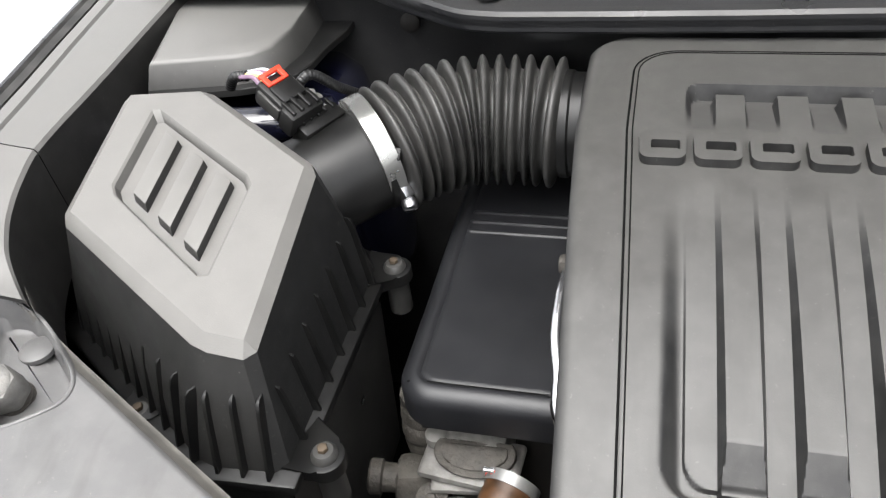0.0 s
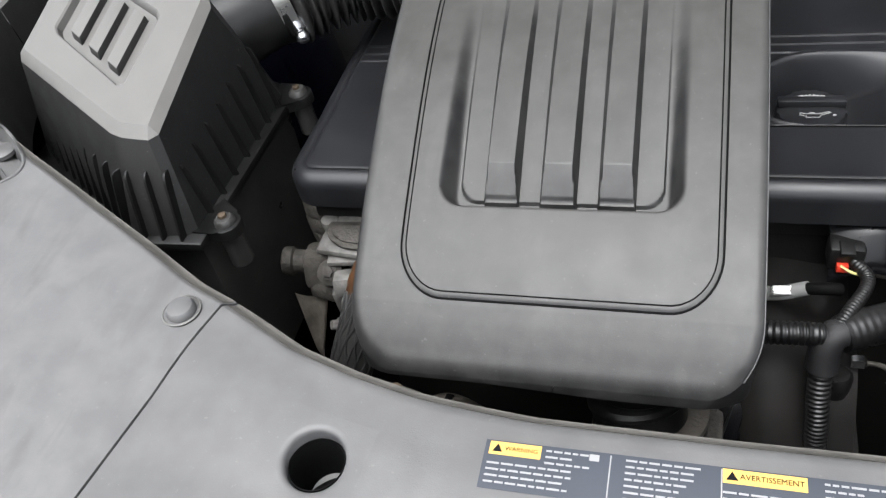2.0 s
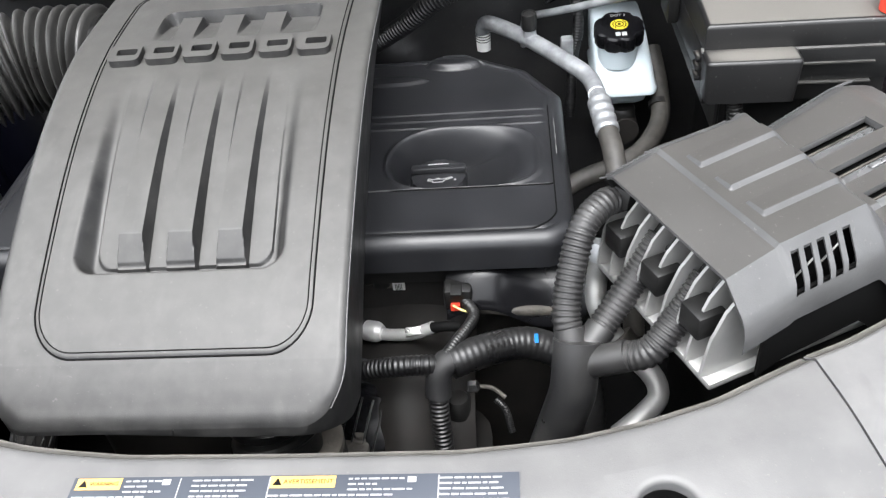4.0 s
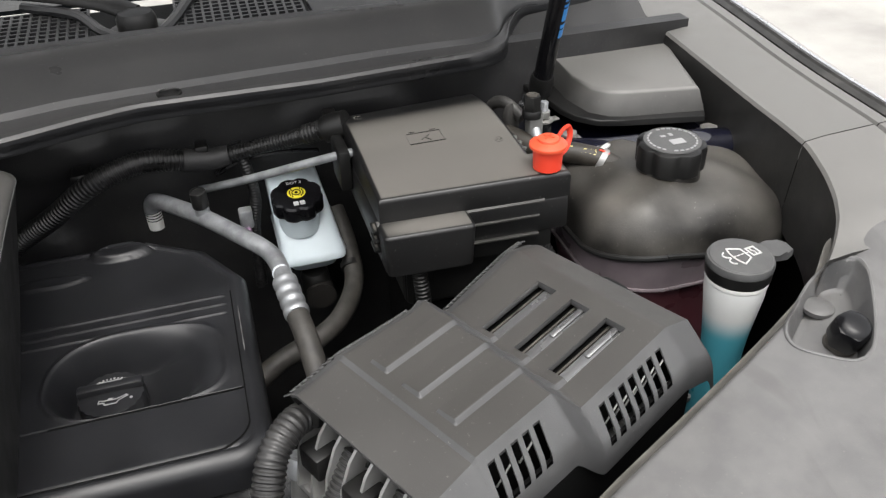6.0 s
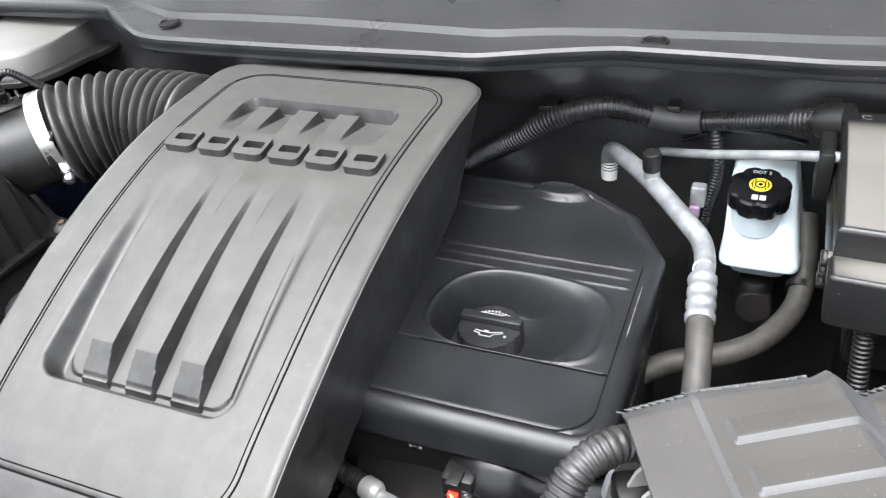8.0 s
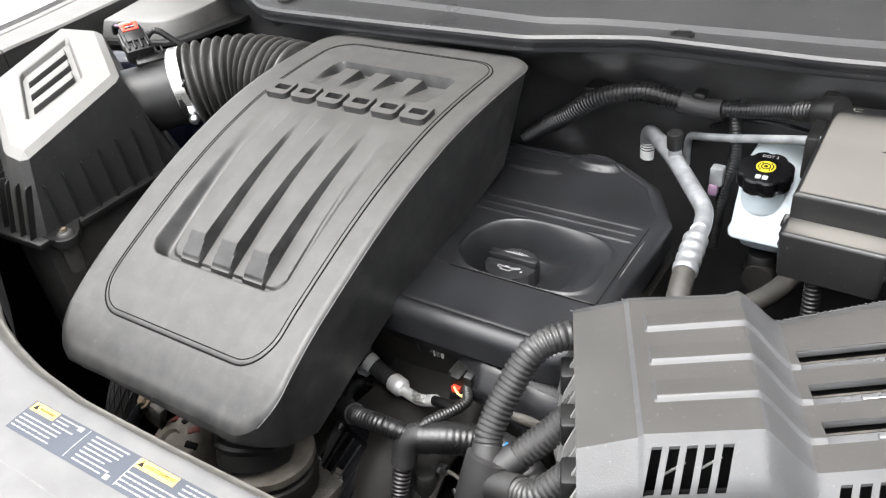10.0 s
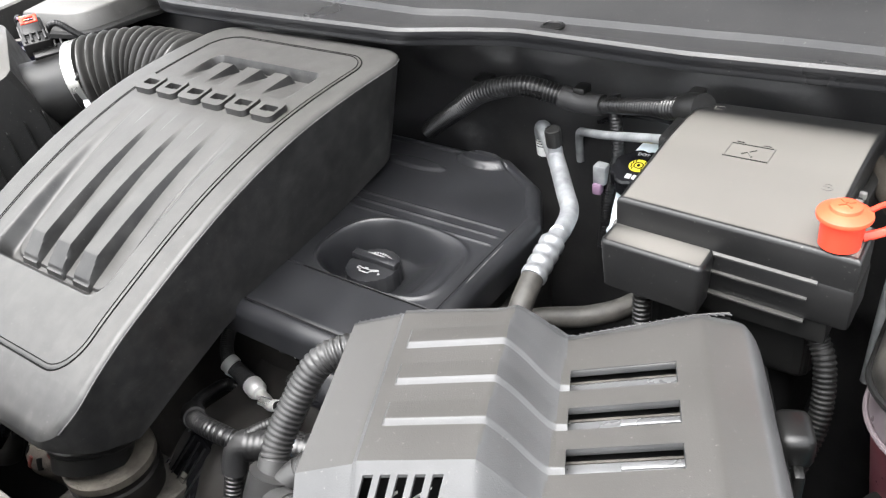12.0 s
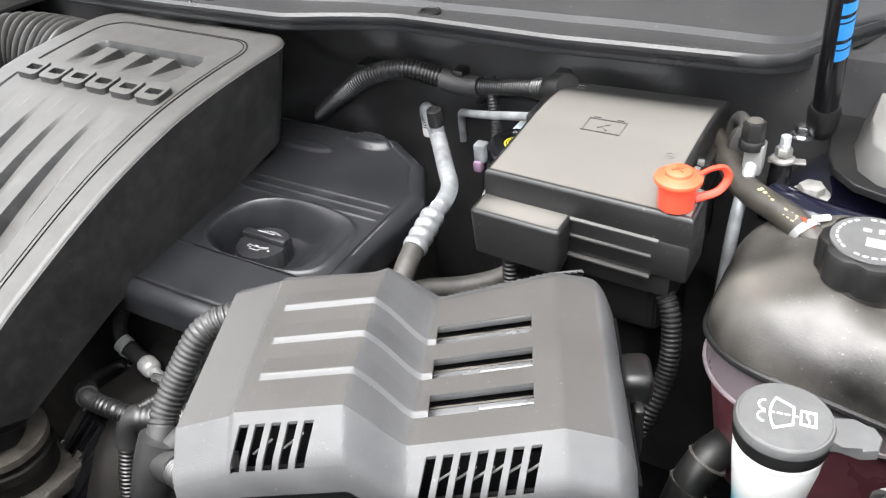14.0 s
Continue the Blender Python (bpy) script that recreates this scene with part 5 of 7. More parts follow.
def ecm_place(u, s):
    v = min(s, TOPV)
    z = ecm_z(u, v)
    # three louvres, highest along their front edge, running down the fold to the slots
    for p, q in SLOTS:
        k = (v - p) / (q - p)
        if -0.02 <= k <= 1.02 and u < 0.160:
            up = (0.55 + 0.45 * max(0.0, min(1.0, k))) * min(max(0.0, k) / 0.05, max(0.0, 1 - k) / 0.17, 1.0)
            z += 0.0034 * up * min(1.0, max(0.0, (u - 0.0335) / 0.0020)) * ramp(u, 0.158, 0.146)
    v -= 0.0045 * ramp(u, 0.143, 0.113) * ramp(v, 0.012, 0.030) * ramp(v, 0.152, 0.142)
    # the rear edge steps back behind the low half
    v += table(u, [(-0.02, 0.0), (0.098, 0.008), (0.130, -0.004), (0.27, -0.020), (0.31, -0.014)]) * ramp(v, 0.045, 0.0)
    # right shoulder turns down
    z -= 0.30 * min(0.04, max(0.0, u - 0.243))
    du = u
    if u > 0.276:
        k = (u - 0.276) / 0.030
        z -= 0.055 * k * k
        du = 0.276 + 0.022 * k
    # rear edge turns down a little
    z -= 0.005 * ramp(s, 0.010, 0.0)
    # sloping front face, steeper at its foot
    if s > TOPV:
        k = s - TOPV
        v = TOPV + 0.74 * k - 4.0 * max(0.0, k - 0.030) ** 2 * 5
        z -= 0.67 * k + 6.0 * max(0.0, k - 0.030) ** 2 * 5
    return EM @ Vector((du, v, z))


def ecm_hole(u, s):
    if 0.150 < u < 0.224:
        for p, q in SLOTS:
            if p < s < q:
                return True
    if 0.1685 < s < 0.1985:
        for r in VENT_L:
            if r < u < r + 0.0068:
                return True
        for r in VENT_R:
            if r < u < r + 0.0072:
                return True
    return False


def ecm_skew(u, s):
    """Vent slots lean: the face below the top edge is sheared."""
    return ecm_place(u - 0.22 * max(0.0, s - 0.163) * ramp(u, 0.0, 0.03) * ramp(u, 0.262, 0.235), s)


us = merged(steps(-0.020, 0.0, 6), steps(0, 0.0330, 10), steps(0.037, 0.112, 30), steps(0.1135, 0.1425, 10), steps(0.1435, 0.2985, 50), [0.0335, 0.0355, 0.095, 0.113, 0.143, 0.1500, 0.2240, 0.0205, 0.024, 0.236, 0.262, 0.268], *[[r, r + 0.0068] for r in VENT_L], *[[r, r + 0.0072] for r in VENT_R])
vs = merged(steps(0, TOPV, 48), *[[p, p + 0.05 * (q - p), p + 0.82 * (q - p), p + 0.84 * (q - p), p + 0.985 * (q - p), q] for p, q in SLOTS], [TOPV - 0.002, TOPV, TOPV + 0.0015], steps(TOPV + 0.003, 0.212, 14), [0.1685, 0.1985])
em = thing("control_module", (0.88, 0.31, 1.0), "finned metal engine control module under a grey slotted plastic cover", "control module")
# black plates paint the shade seen through the front vents
part("vent_shade", box((0.055, 0.158, 1.150), (0.100, 0.003, 0.06), 0.001, EM), M["deep"], em)
part("vent_shade", box((0.205, 0.158, 1.128), (0.150, 0.003, 0.05), 0.001, EM), M["deep"], em)
cov = part("cover", sheet(us, vs, ecm_skew, 0.0028, ecm_hole), M["ecm"], em, "grey plastic cover with slots and vents", smooth=28)
# the slots and the metal below them follow the rise of the low half
ES = EM @ Matrix(((1, 0, 0, 0), (0, 1, 0, 0), (0.165, 0, 1, 1.1335 - 1.174), (0, 0, 0, 1)))
# slot frames: shallow sunk ledges
for p, q in SLOTS:
    bm = B()
    for (c, w) in (((0.1870, p - 0.0012, 0), (0.076, 0.0026, 0.006)), ((0.1870, q + 0.0012, 0), (0.076, 0.0026, 0.006)), ((0.2252, (p + q) / 2, 0), (0.0026, 0.022, 0.006))):
        zc = 1.1745 + 0.004 * c[1] / TOPV - 0.0045
        box((c[0], c[1], zc), w, 0.0008, ES, bm=bm)
    part("slot_frame", bm, M["ecm"], cov)
# skirt below the front and right faces
bm = sheet(steps(0.004, 0.288, 30), steps(0, 1, 3), lambda u, v: EM @ Vector((u, TOPV + 0.024 - 0.020 * ramp(u, 0.255, 0.288), ecm_z(u, TOPV) - 0.030 - 0.006 * ramp(u, 0.235, 0.262) - 0.070 * v)), tuple(EM.to_3x3() @ Vector((0, -0.003, 0))))
sk = sheet(steps(-0.002, 0.172, 12), steps(0, 1, 3), lambda u, v: EM @ Vector((0.2965, u - 0.01, 1.122 - 0.075 * v)), tuple(EM.to_3x3() @ Vector((-0.003, 0, 0))))
join(bm, sk)
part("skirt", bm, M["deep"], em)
# aluminium body with fins
part("body", box((0.150, 0.080, 1.115), (0.250, 0.135, 0.045), 0.004, EM), M["fin"], em)
part("base_plate", box((0.128, 0.090, 1.078), (0.318, 0.168, 0.008), 0.003, EM), M["fin"], em)
for k in range(9):
    v = 0.012 + 0.019 * k
    bm = B()
    prism([(-0.034, 1.085), (-0.020, 1.080), (0.020, 1.080), (0.020, 1.158), (-0.006, 1.160), (-0.018, 1.146), (-0.028, 1.122)], v - 0.0014, v + 0.0014, m=EM @ Matrix(((1, 0, 0, 0), (0, 0, 1, 0), (0, 1, 0, 0), (0, 0, 0, 1))), bm=bm)
    part("fin", bm, M["fin"], em)
# black plate paints the shade below the slots and hides the looms
part("under_slot_shade", box((0.185, 0.086, 1.1605), (0.112, 0.140, 0.003), 0.0005, ES), M["deep"], em)
for k, (p, q) in enumerate(SLOTS):
    zs = 1.174 + 0.004 * (p + q) / 2 / TOPV
    part("top_fin", box((0.185, q - 0.0085, zs - 0.0100), (0.100, 0.0125, 0.004), 0.001, ES), M["slotmetal"], em, "metal fin toned dark for the slot's shade")
    part("top_fin", box((0.185, q - 0.0035, zs - 0.0085), (0.100, 0.0014, 0.005), 0.0005, ES), M["zinc"], em, "bright metal edge")
    part("top_fin", box((0.185, q - 0.0180, zs - 0.0115), (0.100, 0.0022, 0.003), 0.0006, ES), M["castdirty"], em)
    if k:
        part("rib", box((0.207, q - 0.0095, zs - 0.0072), (0.044, 0.0055, 0.003), 0.0008, ES), M["slotmetal"], em, "polished rib")
for k, v in enumerate((0.030, 0.085, 0.140)):
    part("plug", box((-0.018, v, 1.122), (0.026, 0.026, 0.024), 0.003, EM), M["black"], em)
def ecm_rear(u):
    return table(u, [(-0.02, 0.0), (0.098, 0.008), (0.130, -0.004), (0.27, -0.020), (0.31, -0.014)])


# slanting slits along the rear edge, between the cover and a thin rim
for u0, u1 in ((-0.016, 0.100), (0.134, 0.268)):
    bm = tube([EM @ Vector((u, ecm_rear(u) - 0.0075, ecm_z(u, 0.0) - 0.0120)) for u in steps(u0, u1, 10)], 0.0012, 6, 0.008)
    for u in steps(u0, u1, int((u1 - u0) / 0.0052)):
        tube([EM @ Vector((u, ecm_rear(u) + 0.0005, ecm_z(u, 0.0) - 0.0070)), EM @ Vector((u - 0.006, ecm_rear(u) - 0.0075, ecm_z(u, 0.0) - 0.0120))], 0.0008, 5, 0.006, bm=bm)
    part("rear_grille", bm, M["ecm"], cov)
    # black roll paints the shade behind the slits
    part("rear_slit_shade", tube([EM @ Vector((u, ecm_rear(u) - 0.001, ecm_z(u, 0.0) - 0.0205)) for u in steps(u0, u1, 10)], 0.0085, 8, 0.01), M["deep"], cov)
for k, r in enumerate(VENT_L[1::2] + VENT_R[1:]):
    low = ecm_z(r, TOPV) - 0.0235 + 0.004 * ((k * 3) % 4) / 3
    part("vent_fin", box((0, 0, 0), (0.022, 0.0016, 0.0014), 0.0004, EM @ Matrix.Translation((r + 0.001, 0.1705, low)) @ Matrix.Rotation(-0.75, 4, "Y")), M["fin"], em, "bright fin behind a vent slot")
part("side_bracket", box((0.303, 0.062, 1.124), (0.026, 0.036, 0.030), 0.008, EM, 3), M["black"], em, "black latch tab")
part("latch_stem", box((0.304, 0.084, 1.092), (0.008, 0.014, 0.050), 0.003, EM), M["black"], em)
part("bracket_foot", box((0.150, 0.090, 0.94), (0.20, 0.14, 0.28), 0.006, EM), M["black"], em)

# ---- battery and fuse box ----
fb = thing("fuse_box", (0.915, 0.65, 0.92), "dusty dark plastic battery and fuse box with a lid", "fuse box")


LID_Z = smooth_table([(0.50, 1.1965), (0.545, 1.1985), (0.60, 1.2020), (0.65, 1.2060), (0.690, 1.2062), (0.715, 1.2040), (0.735, 1.2005), (0.752, 1.1965), (0.77, 1.192)], 0.012)


def lid_z(y):
    return LID_Z(y)


def lid_right(y):
    return 1.0260 if y < 0.587 else 0.9985


def lid_top(x, y):
    d = min(x - 0.8245, lid_right(y) - x, y - 0.545, 0.763 - y)
    r = 0.0042
    return LID_Z(y) - (r - math.sqrt(max(0.0, r * r - (r - d) ** 2)) if d < r else 0.0)


def slant(bm):
    """The box's front runs a little askew."""
    for v in bm.verts:
        v.co.y += -0.090 * (v.co.x - 0.824) * max(0.0, min(1.0, 1 - (v.co.y - 0.545) / 0.218)) + 0.002
        v.co.z += 0.03 * (v.co.x - 0.90)
    return bm


ys = merged([0.545, 0.5456, 0.5468, 0.548, 0.5495], steps(0.552, 0.585, 8), [0.5865, 0.5875], steps(0.59, 0.757, 30), [0.7595, 0.761, 0.7622, 0.763])
us = merged([0, 0.003, 0.008, 0.014, 0.021], steps(0.03, 0.97, 24), [0.979, 0.986, 0.992, 0.997, 1.0])
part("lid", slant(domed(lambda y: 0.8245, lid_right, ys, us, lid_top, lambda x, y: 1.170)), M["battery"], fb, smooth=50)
mid = [(0.8235, 0.5440), (1.0260, 0.5440), (1.0270, 0.590), (1.006, 0.600), (1.004, 0.766), (0.822, 0.767)]
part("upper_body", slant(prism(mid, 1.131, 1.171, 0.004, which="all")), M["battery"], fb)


def strip(x0, x1, y, z0, z1, out):
    """A sloping ledge along the box's front: (y, z) section run from x0 to x1."""
    bm = B()
    sec = [(y + 0.004, z0), (y - out, z0 + 0.0006), (y - out, z0 + 0.0022), (y + 0.004, z1)]
    a = [bm.verts.new((x0, p, q)) for p, q in sec]
    b = [bm.verts.new((x1, p, q)) for p, q in sec]
    bm.faces.new(a)
    bm.faces.new(b[::-1])
    for i in range(4):
        k = (i + 1) % 4
        bm.faces.new((a[k], a[i], b[i], b[k]))
    return slant(bm)


part("front_ledge", strip(0.8215, 0.9985, 0.5445, 1.1680, 1.1730, 0.0022), M["bellows"], fb)
part("front_ledge", strip(0.912, 0.9930, 0.5440, 1.1515, 1.1545, 0.0030), M["bellows"], fb)
part("front_ledge", strip(0.912, 0.9930, 0.5440, 1.1290, 1.1315, 0.0030), M["bellows"], fb)
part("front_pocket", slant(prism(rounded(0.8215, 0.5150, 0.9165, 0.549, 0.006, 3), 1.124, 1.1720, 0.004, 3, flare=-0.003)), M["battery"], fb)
part("lower_rim", slant(prism([(0.828, 0.545), (1.010, 0.550), (1.012, 0.60), (1.002, 0.760), (0.828, 0.764)], 1.108, 1.132, 0.003)), M["black"], fb)
part("base", prism(rounded(0.850, 0.556, 1.000, 0.755, 0.012, 3), 1.045, 1.109, 0.008, 3, which="all"), M["black"], fb)
part("pedestal", prism(rounded(0.865, 0.575, 0.985, 0.74, 0.012, 3), 0.90, 1.046, 0.004), M["deep"], fb)
for k in range(3):
    part("side_clip", box((0.8205, 0.558, 1.158 - 0.011 * k), (0.007, 0.020, 0.005), 0.0015), M["battery"], fb)
part("fuse_row", box((0.999, 0.622, 1.188), (0.012, 0.05, 0.012), 0.002), M["black"], fb)
for k in range(3):
    part("contact", box((1.004, 0.606 + 0.014 * k, 1.195), (0.006, 0.005, 0.006), 0.001), M["zinc"], fb)
bm = B()
tl = Matrix.Translation((0.904, 0.652, lid_z(0.652) + 0.0002)) @ Matrix.Rotation(math.atan(0.03), 4, "X")
for c, s in (((0, 0.0115, 0), (0.040, 0.0016, 0.0014)), ((0, -0.0115, 0), (0.040, 0.0016, 0.0014)), ((-0.0195, 0, 0), (0.0016, 0.024, 0.0014)), ((0.0195, 0, 0), (0.0016, 0.024, 0.0014)), ((-0.012, 0.0145, 0), (0.007, 0.0014, 0.0014)), ((0.012, 0.0145, 0), (0.007, 0.0014, 0.0014))):
    box(c, s, 0, tl, bm=bm)
box((0, 0, 0), (0.014, 0.0016, 0.0014), 0, tl @ Matrix.Rotation(0.7, 4, "Z"), bm=bm)
box((0.004, -0.001, 0), (0.010, 0.0016, 0.0014), 0, tl @ Matrix.Rotation(-0.9, 4, "Z"), bm=bm)
part("battery_mark", slant(bm), M["battery"], fb, "raised battery outline symbol")
bm = B()
t2 = Matrix.Translation((0.979, 0.624, lid_z(0.61) + 0.0003)) @ Matrix.Rotation(math.atan(0.08), 4, "X")
lathe([(0.005, 0), (0.005, 0.0012), (0.0036, 0.0012), (0.0036, 0)], seg=20, m=t2, bm=bm)
box((0, 0, 0.0006), (0.007, 0.0012, 0.0012), 0, t2, bm=bm)
part("pole_mark", slant(bm), M["battery"], fb, "raised positive pole symbol")
bm = B()
t3 = Matrix.Translation((0.846, 0.738, lid_z(0.738) + 0.0003)) @ Matrix.Rotation(math.atan(-0.05), 4, "X")
for c, s in (((0, 0.004, 0), (0.008, 0.0012, 0.0012)), ((0, -0.004, 0), (0.008, 0.0012, 0.0012)), ((-0.004, 0, 0), (0.0012, 0.008, 0.0012))):
    box(c, s, 0, t3, bm=bm)
part("pole_mark", slant(bm), M["battery"], fb, "raised negative pole symbol")
part("side_latch", box((0.815, 0.70, 1.165), (0.014, 0.05, 0.05), 0.003), M["black"], fb)
part("rear_latch", box((0.815, 0.755, 1.190), (0.016, 0.03, 0.03), 0.003), M["black"], fb)
bm = box((1.002, 0.68, 1.165), (0.010, 0.05, 0.03), 0.002)
part("hinge", bm, M["black"], fb)

rt = thing("terminal_cap", (0.997, 0.549, 1.19), "red plastic jump-start terminal cap with a pull loop", "terminal cap")
base = Vector((1.006, 0.545, 1.2075))
part("cup", lathe([(0.0150, -0.004), (0.0158, 0.019), (0.0158, 0.021)], base, 36), M["red"], rt)
part("lid", lathe([(0.0195, 0.020), (0.0200, 0.0215), (0.0195, 0.0235), (0.014, 0.0265), (0.0115, 0.027), (0.0110, 0.0295), (0.009, 0.0308), (0.002, 0.031)], base, 40), M["fadedred"], rt, "faded orange lid")
part("cross_bar", box((0, 0, 0.0314), (0.013, 0.0015, 0.0010), 0, Matrix.Translation(base) @ Matrix.Rotation(0.7, 4, "Z")), M["fadedred"], rt)
part("cross_bar", box((0, 0, 0.0314), (0.013, 0.0015, 0.0010), 0, Matrix.Translation(base) @ Matrix.Rotation(-0.8, 4, "Z")), M["fadedred"], rt)
lp = [base + Vector(p) for p in ((0.013, 0.008, 0.022), (0.022, 0.015, 0.027), (0.031, 0.021, 0.027), (0.035, 0.023, 0.017), (0.029, 0.017, 0.006), (0.014, 0.006, 0.002))]
part("pull_loop", tube(lp, 0.0022, 8, 0.003, flat=1.6), M["red"], rt)

# ---- coolant tank ----
ct = thing("coolant_tank", (1.15, 0.58, 0.9), "translucent coolant tank with a black dusty top and pink coolant", "coolant tank")
TX0, TX1, TY0, TY1 = 1.040, 1.292, 0.478, 0.694


def tank_w(y, r, x0, x1, y0, y1):
    q = min(y - y0, y1 - y)
    return r - math.sqrt(max(0.0, r * r - (r - q) ** 2)) if q < r else 0.0


def tank_top(x, y):
    d = in_round(x, y, TX0, TY0, TX1, TY1, 0.075)
    z = 1.152
    rim = 0.052
    if d < rim:
        z -= rim - math.sqrt(max(0.0, rim * rim - (rim - max(0.0, d)) ** 2)) * 1.0
    # valley between the neck and the front shoulder
    z += 0.010 * math.exp(-(((x - 1.15) / 0.05) ** 2 + ((y - 0.575) / 0.05) ** 2))
    z -= 0.014 * math.exp(-(((x - 1.075) / 0.02) ** 2 + ((y - 0.60) / 0.03) ** 2))
    z += 0.006 * math.exp(-(((x - 1.09) / 0.03) ** 2 + ((y - 0.53) / 0.03) ** 2))
    z -= 0.012 * ramp(x, 1.20, 1.26)
    z += 0.004 * math.sin(x * 70 + 1.0) * math.sin(y * 55) * ramp(d, 0.0, 0.03)
    return z


def tank_seam(x, y):
    return 1.086 + 0.010 * math.sin((x - 1.03) * 22) + 0.008 * ramp(y, 0.6, 0.48)


ys = merged([TY0, TY0 + 0.0005, TY0 + 0.002, TY0 + 0.005], steps(TY0 + 0.009, TY1 - 0.009, 40), [TY1 - 0.005, TY1 - 0.002, TY1 - 0.0005, TY1])
us = merged([0, 0.003, 0.01, 0.02], steps(0.035, 0.965, 44), [0.98, 0.99, 0.997, 1.0])
part("top_shell", domed(lambda y: TX0 + tank_w(y, 0.075, TX0, TX1, TY0, TY1), lambda y: TX1 - tank_w(y, 0.075, TX0, TX1, TY0, TY1), ys, us, tank_top, tank_seam), M["tank"], ct, smooth=70)
ring = rounded(TX0 + 0.003, TY0 + 0.003, TX1 - 0.003, TY1 - 0.003, 0.072, 12)
part("upper_wall", prism(ring, 1.058, 1.10), M["frosted"], ct, "frosted clear band above the coolant")
part("lower_wall", prism(rounded(TX0 + 0.005, TY0 + 0.005, TX1 - 0.005, TY1 - 0.005, 0.070, 12), 0.93, 1.0585, flare=-0.02), M["coolant"], ct, "pink coolant showing through the wall")
line = [Vector((x, y, tank_seam(x, y))) for x, y in rounded(TX0 - 0.001, TY0 - 0.001, TX1 + 0.001, TY1 + 0.001, 0.076, 14)]
part("weld_flange", tube(line + [line[0]], 0.0034, 8, 0.004), M["black"], ct)
line = [Vector((x, y, 1.060)) for x, y in rounded(TX0 + 0.001, TY0 + 0.001, TX1 - 0.001, TY1 - 0.001, 0.074, 14)]
part("level_seam", tube(line + [line[0]], 0.0022, 6, 0.005), M["frosted"], ct)
cc = Vector((1.1485, 0.566, 1.160))
part("neck", lathe([(0.036, -0.01), (0.034, 0.004)], cc, 32), M["tank"], ct)
cap = part("cap", lathe([(0.0365, 0.002), (0.0380, 0.004), (0.0385, 0.026), (0.0370, 0.0300), (0.0320, 0.0320), (0.001, 0.0325)], cc, 96, wave=0.10, lobes=7), M["black"], ct, "black fluted screw cap with worn print", smooth=30)
bm = B()
for k in range(26):
    a = 2 * math.pi * k / 26
    if k % 9 != 8:
        box((0, 0, 0), (0.0040, 0.0020, 0.0006), 0, Matrix.Translation(cc + Vector((0.0262 * math.cos(a), 0.0262 * math.sin(a), 0.0338))) @ Matrix.Rotation(a + math.pi / 2, 4, "Z"), bm=bm)
part("print_bar", bm, M["print"], cap, "ring of worn pale print")
part("cap_disc", lathe([(0.0315, 0.0322), (0.0310, 0.0334), (0.002, 0.0337)], cc, 40), M["snapcap"], cap, "dusty pale disc on the cap")
bm = B()
for c, s in (((0.003, -0.006, 0), (0.016, 0.011, 0.0006)), ((-0.006, 0.010, 0), (0.006, 0.004, 0.0006)), ((0.004, 0.011, 0), (0.004, 0.006, 0.0006))):
    box(cc + Vector(c) + Vector((0, 0, 0.0339)), s, 0, bm=bm)
part("print_mark", bm, M["print"], cap, "pale pictogram bars")
ch = thing("coolant_hose", (1.06, 0.62, 1.12), "black rubber coolant overflow hose with worn yellow print", "hose")
HP = [Vector(p) for p in ((0.985, 0.745, 1.168), (1.009, 0.700, 1.169), (1.030, 0.670, 1.165), (1.050, 0.652, 1.165), (1.072, 0.638, 1.164), (1.093, 0.624, 1.160), (1.108, 0.613, 1.152))]
part("hose", tube(HP, 0.0125, 16), M["brownhose"], ch)
bm = B()
for k in range(9):
    p = HP[3].lerp(HP[5], k / 9.5)
    box((0, 0, 0), (0.0030, 0.0024 if k % 3 else 0.0055, 0.0006), 0, Matrix.Translation(p + Vector((-0.001, -0.0035, 0.0123))) @ Matrix.Rotation(-0.62, 4, "Z"), bm=bm)
    if k > 4:
        box((0, 0, 0), (0.0036, 0.0050, 0.0006), 0, Matrix.Translation(p + Vector((-0.003, -0.0065, 0.0102))) @ Matrix.Rotation(-0.62, 4, "Z") @ Matrix.Rotation(0.6, 4, "X"), bm=bm)
part("print_bar", bm, M["wireyellow"], ch, "worn yellow print bars")
cm_h = about(HP[5].lerp(HP[6], 0.05), HP[6] - HP[5])
part("spring_clip", lathe([(0.0130, -0.0035), (0.0139, -0.0035), (0.0139, 0.0035), (0.0130, 0.0035)], seg=24, m=cm_h), M["fin"], ch, "pale spring clip")
part("clip_tail", box((0, 0, 0), (0.016, 0.006, 0.004), 0.001, Matrix.Translation((1.104, 0.636, 1.168)) @ Matrix.Rotation(0.6, 4, "Z")), M["mark"], ch, "white clip tail")
for k in range(2):
    part("paint_mark", box((0, 0, 0), (0.0030, 0.007, 0.0008), 0.0003, Matrix.Translation((1.092 + 0.007 * k, 0.620 - 0.002 * k, 1.1732 - 0.003 * k)) @ Matrix.Rotation(0.5 - 0.9 * k, 4, "Z")), M["red"], ch, "small red paint mark")

# ---- washer filler ----
wf = thing("washer_filler", (1.124, 0.385, 0.9), "white screen washer filler neck with grey cap and blue fluid", "washer filler")
wc = Vector((1.124, 0.386, 1.142))
part("neck", lathe([(0.026, -0.26), (0.0215, -0.13), (0.0205, -0.100), (0.0210, -0.080), (0.0230, -0.058), (0.0258, -0.034), (0.0285, -0.012), (0.0290, 0.000), (0.0290, 0.006)], wc, 40), M["neck"], wf, "milky neck with blue fluid below")
part("collar", lathe([(0.0290, 0.001), (0.0296, 0.002), (0.0296, 0.006), (0.0290, 0.0075)], wc, 40), M["white"], wf)
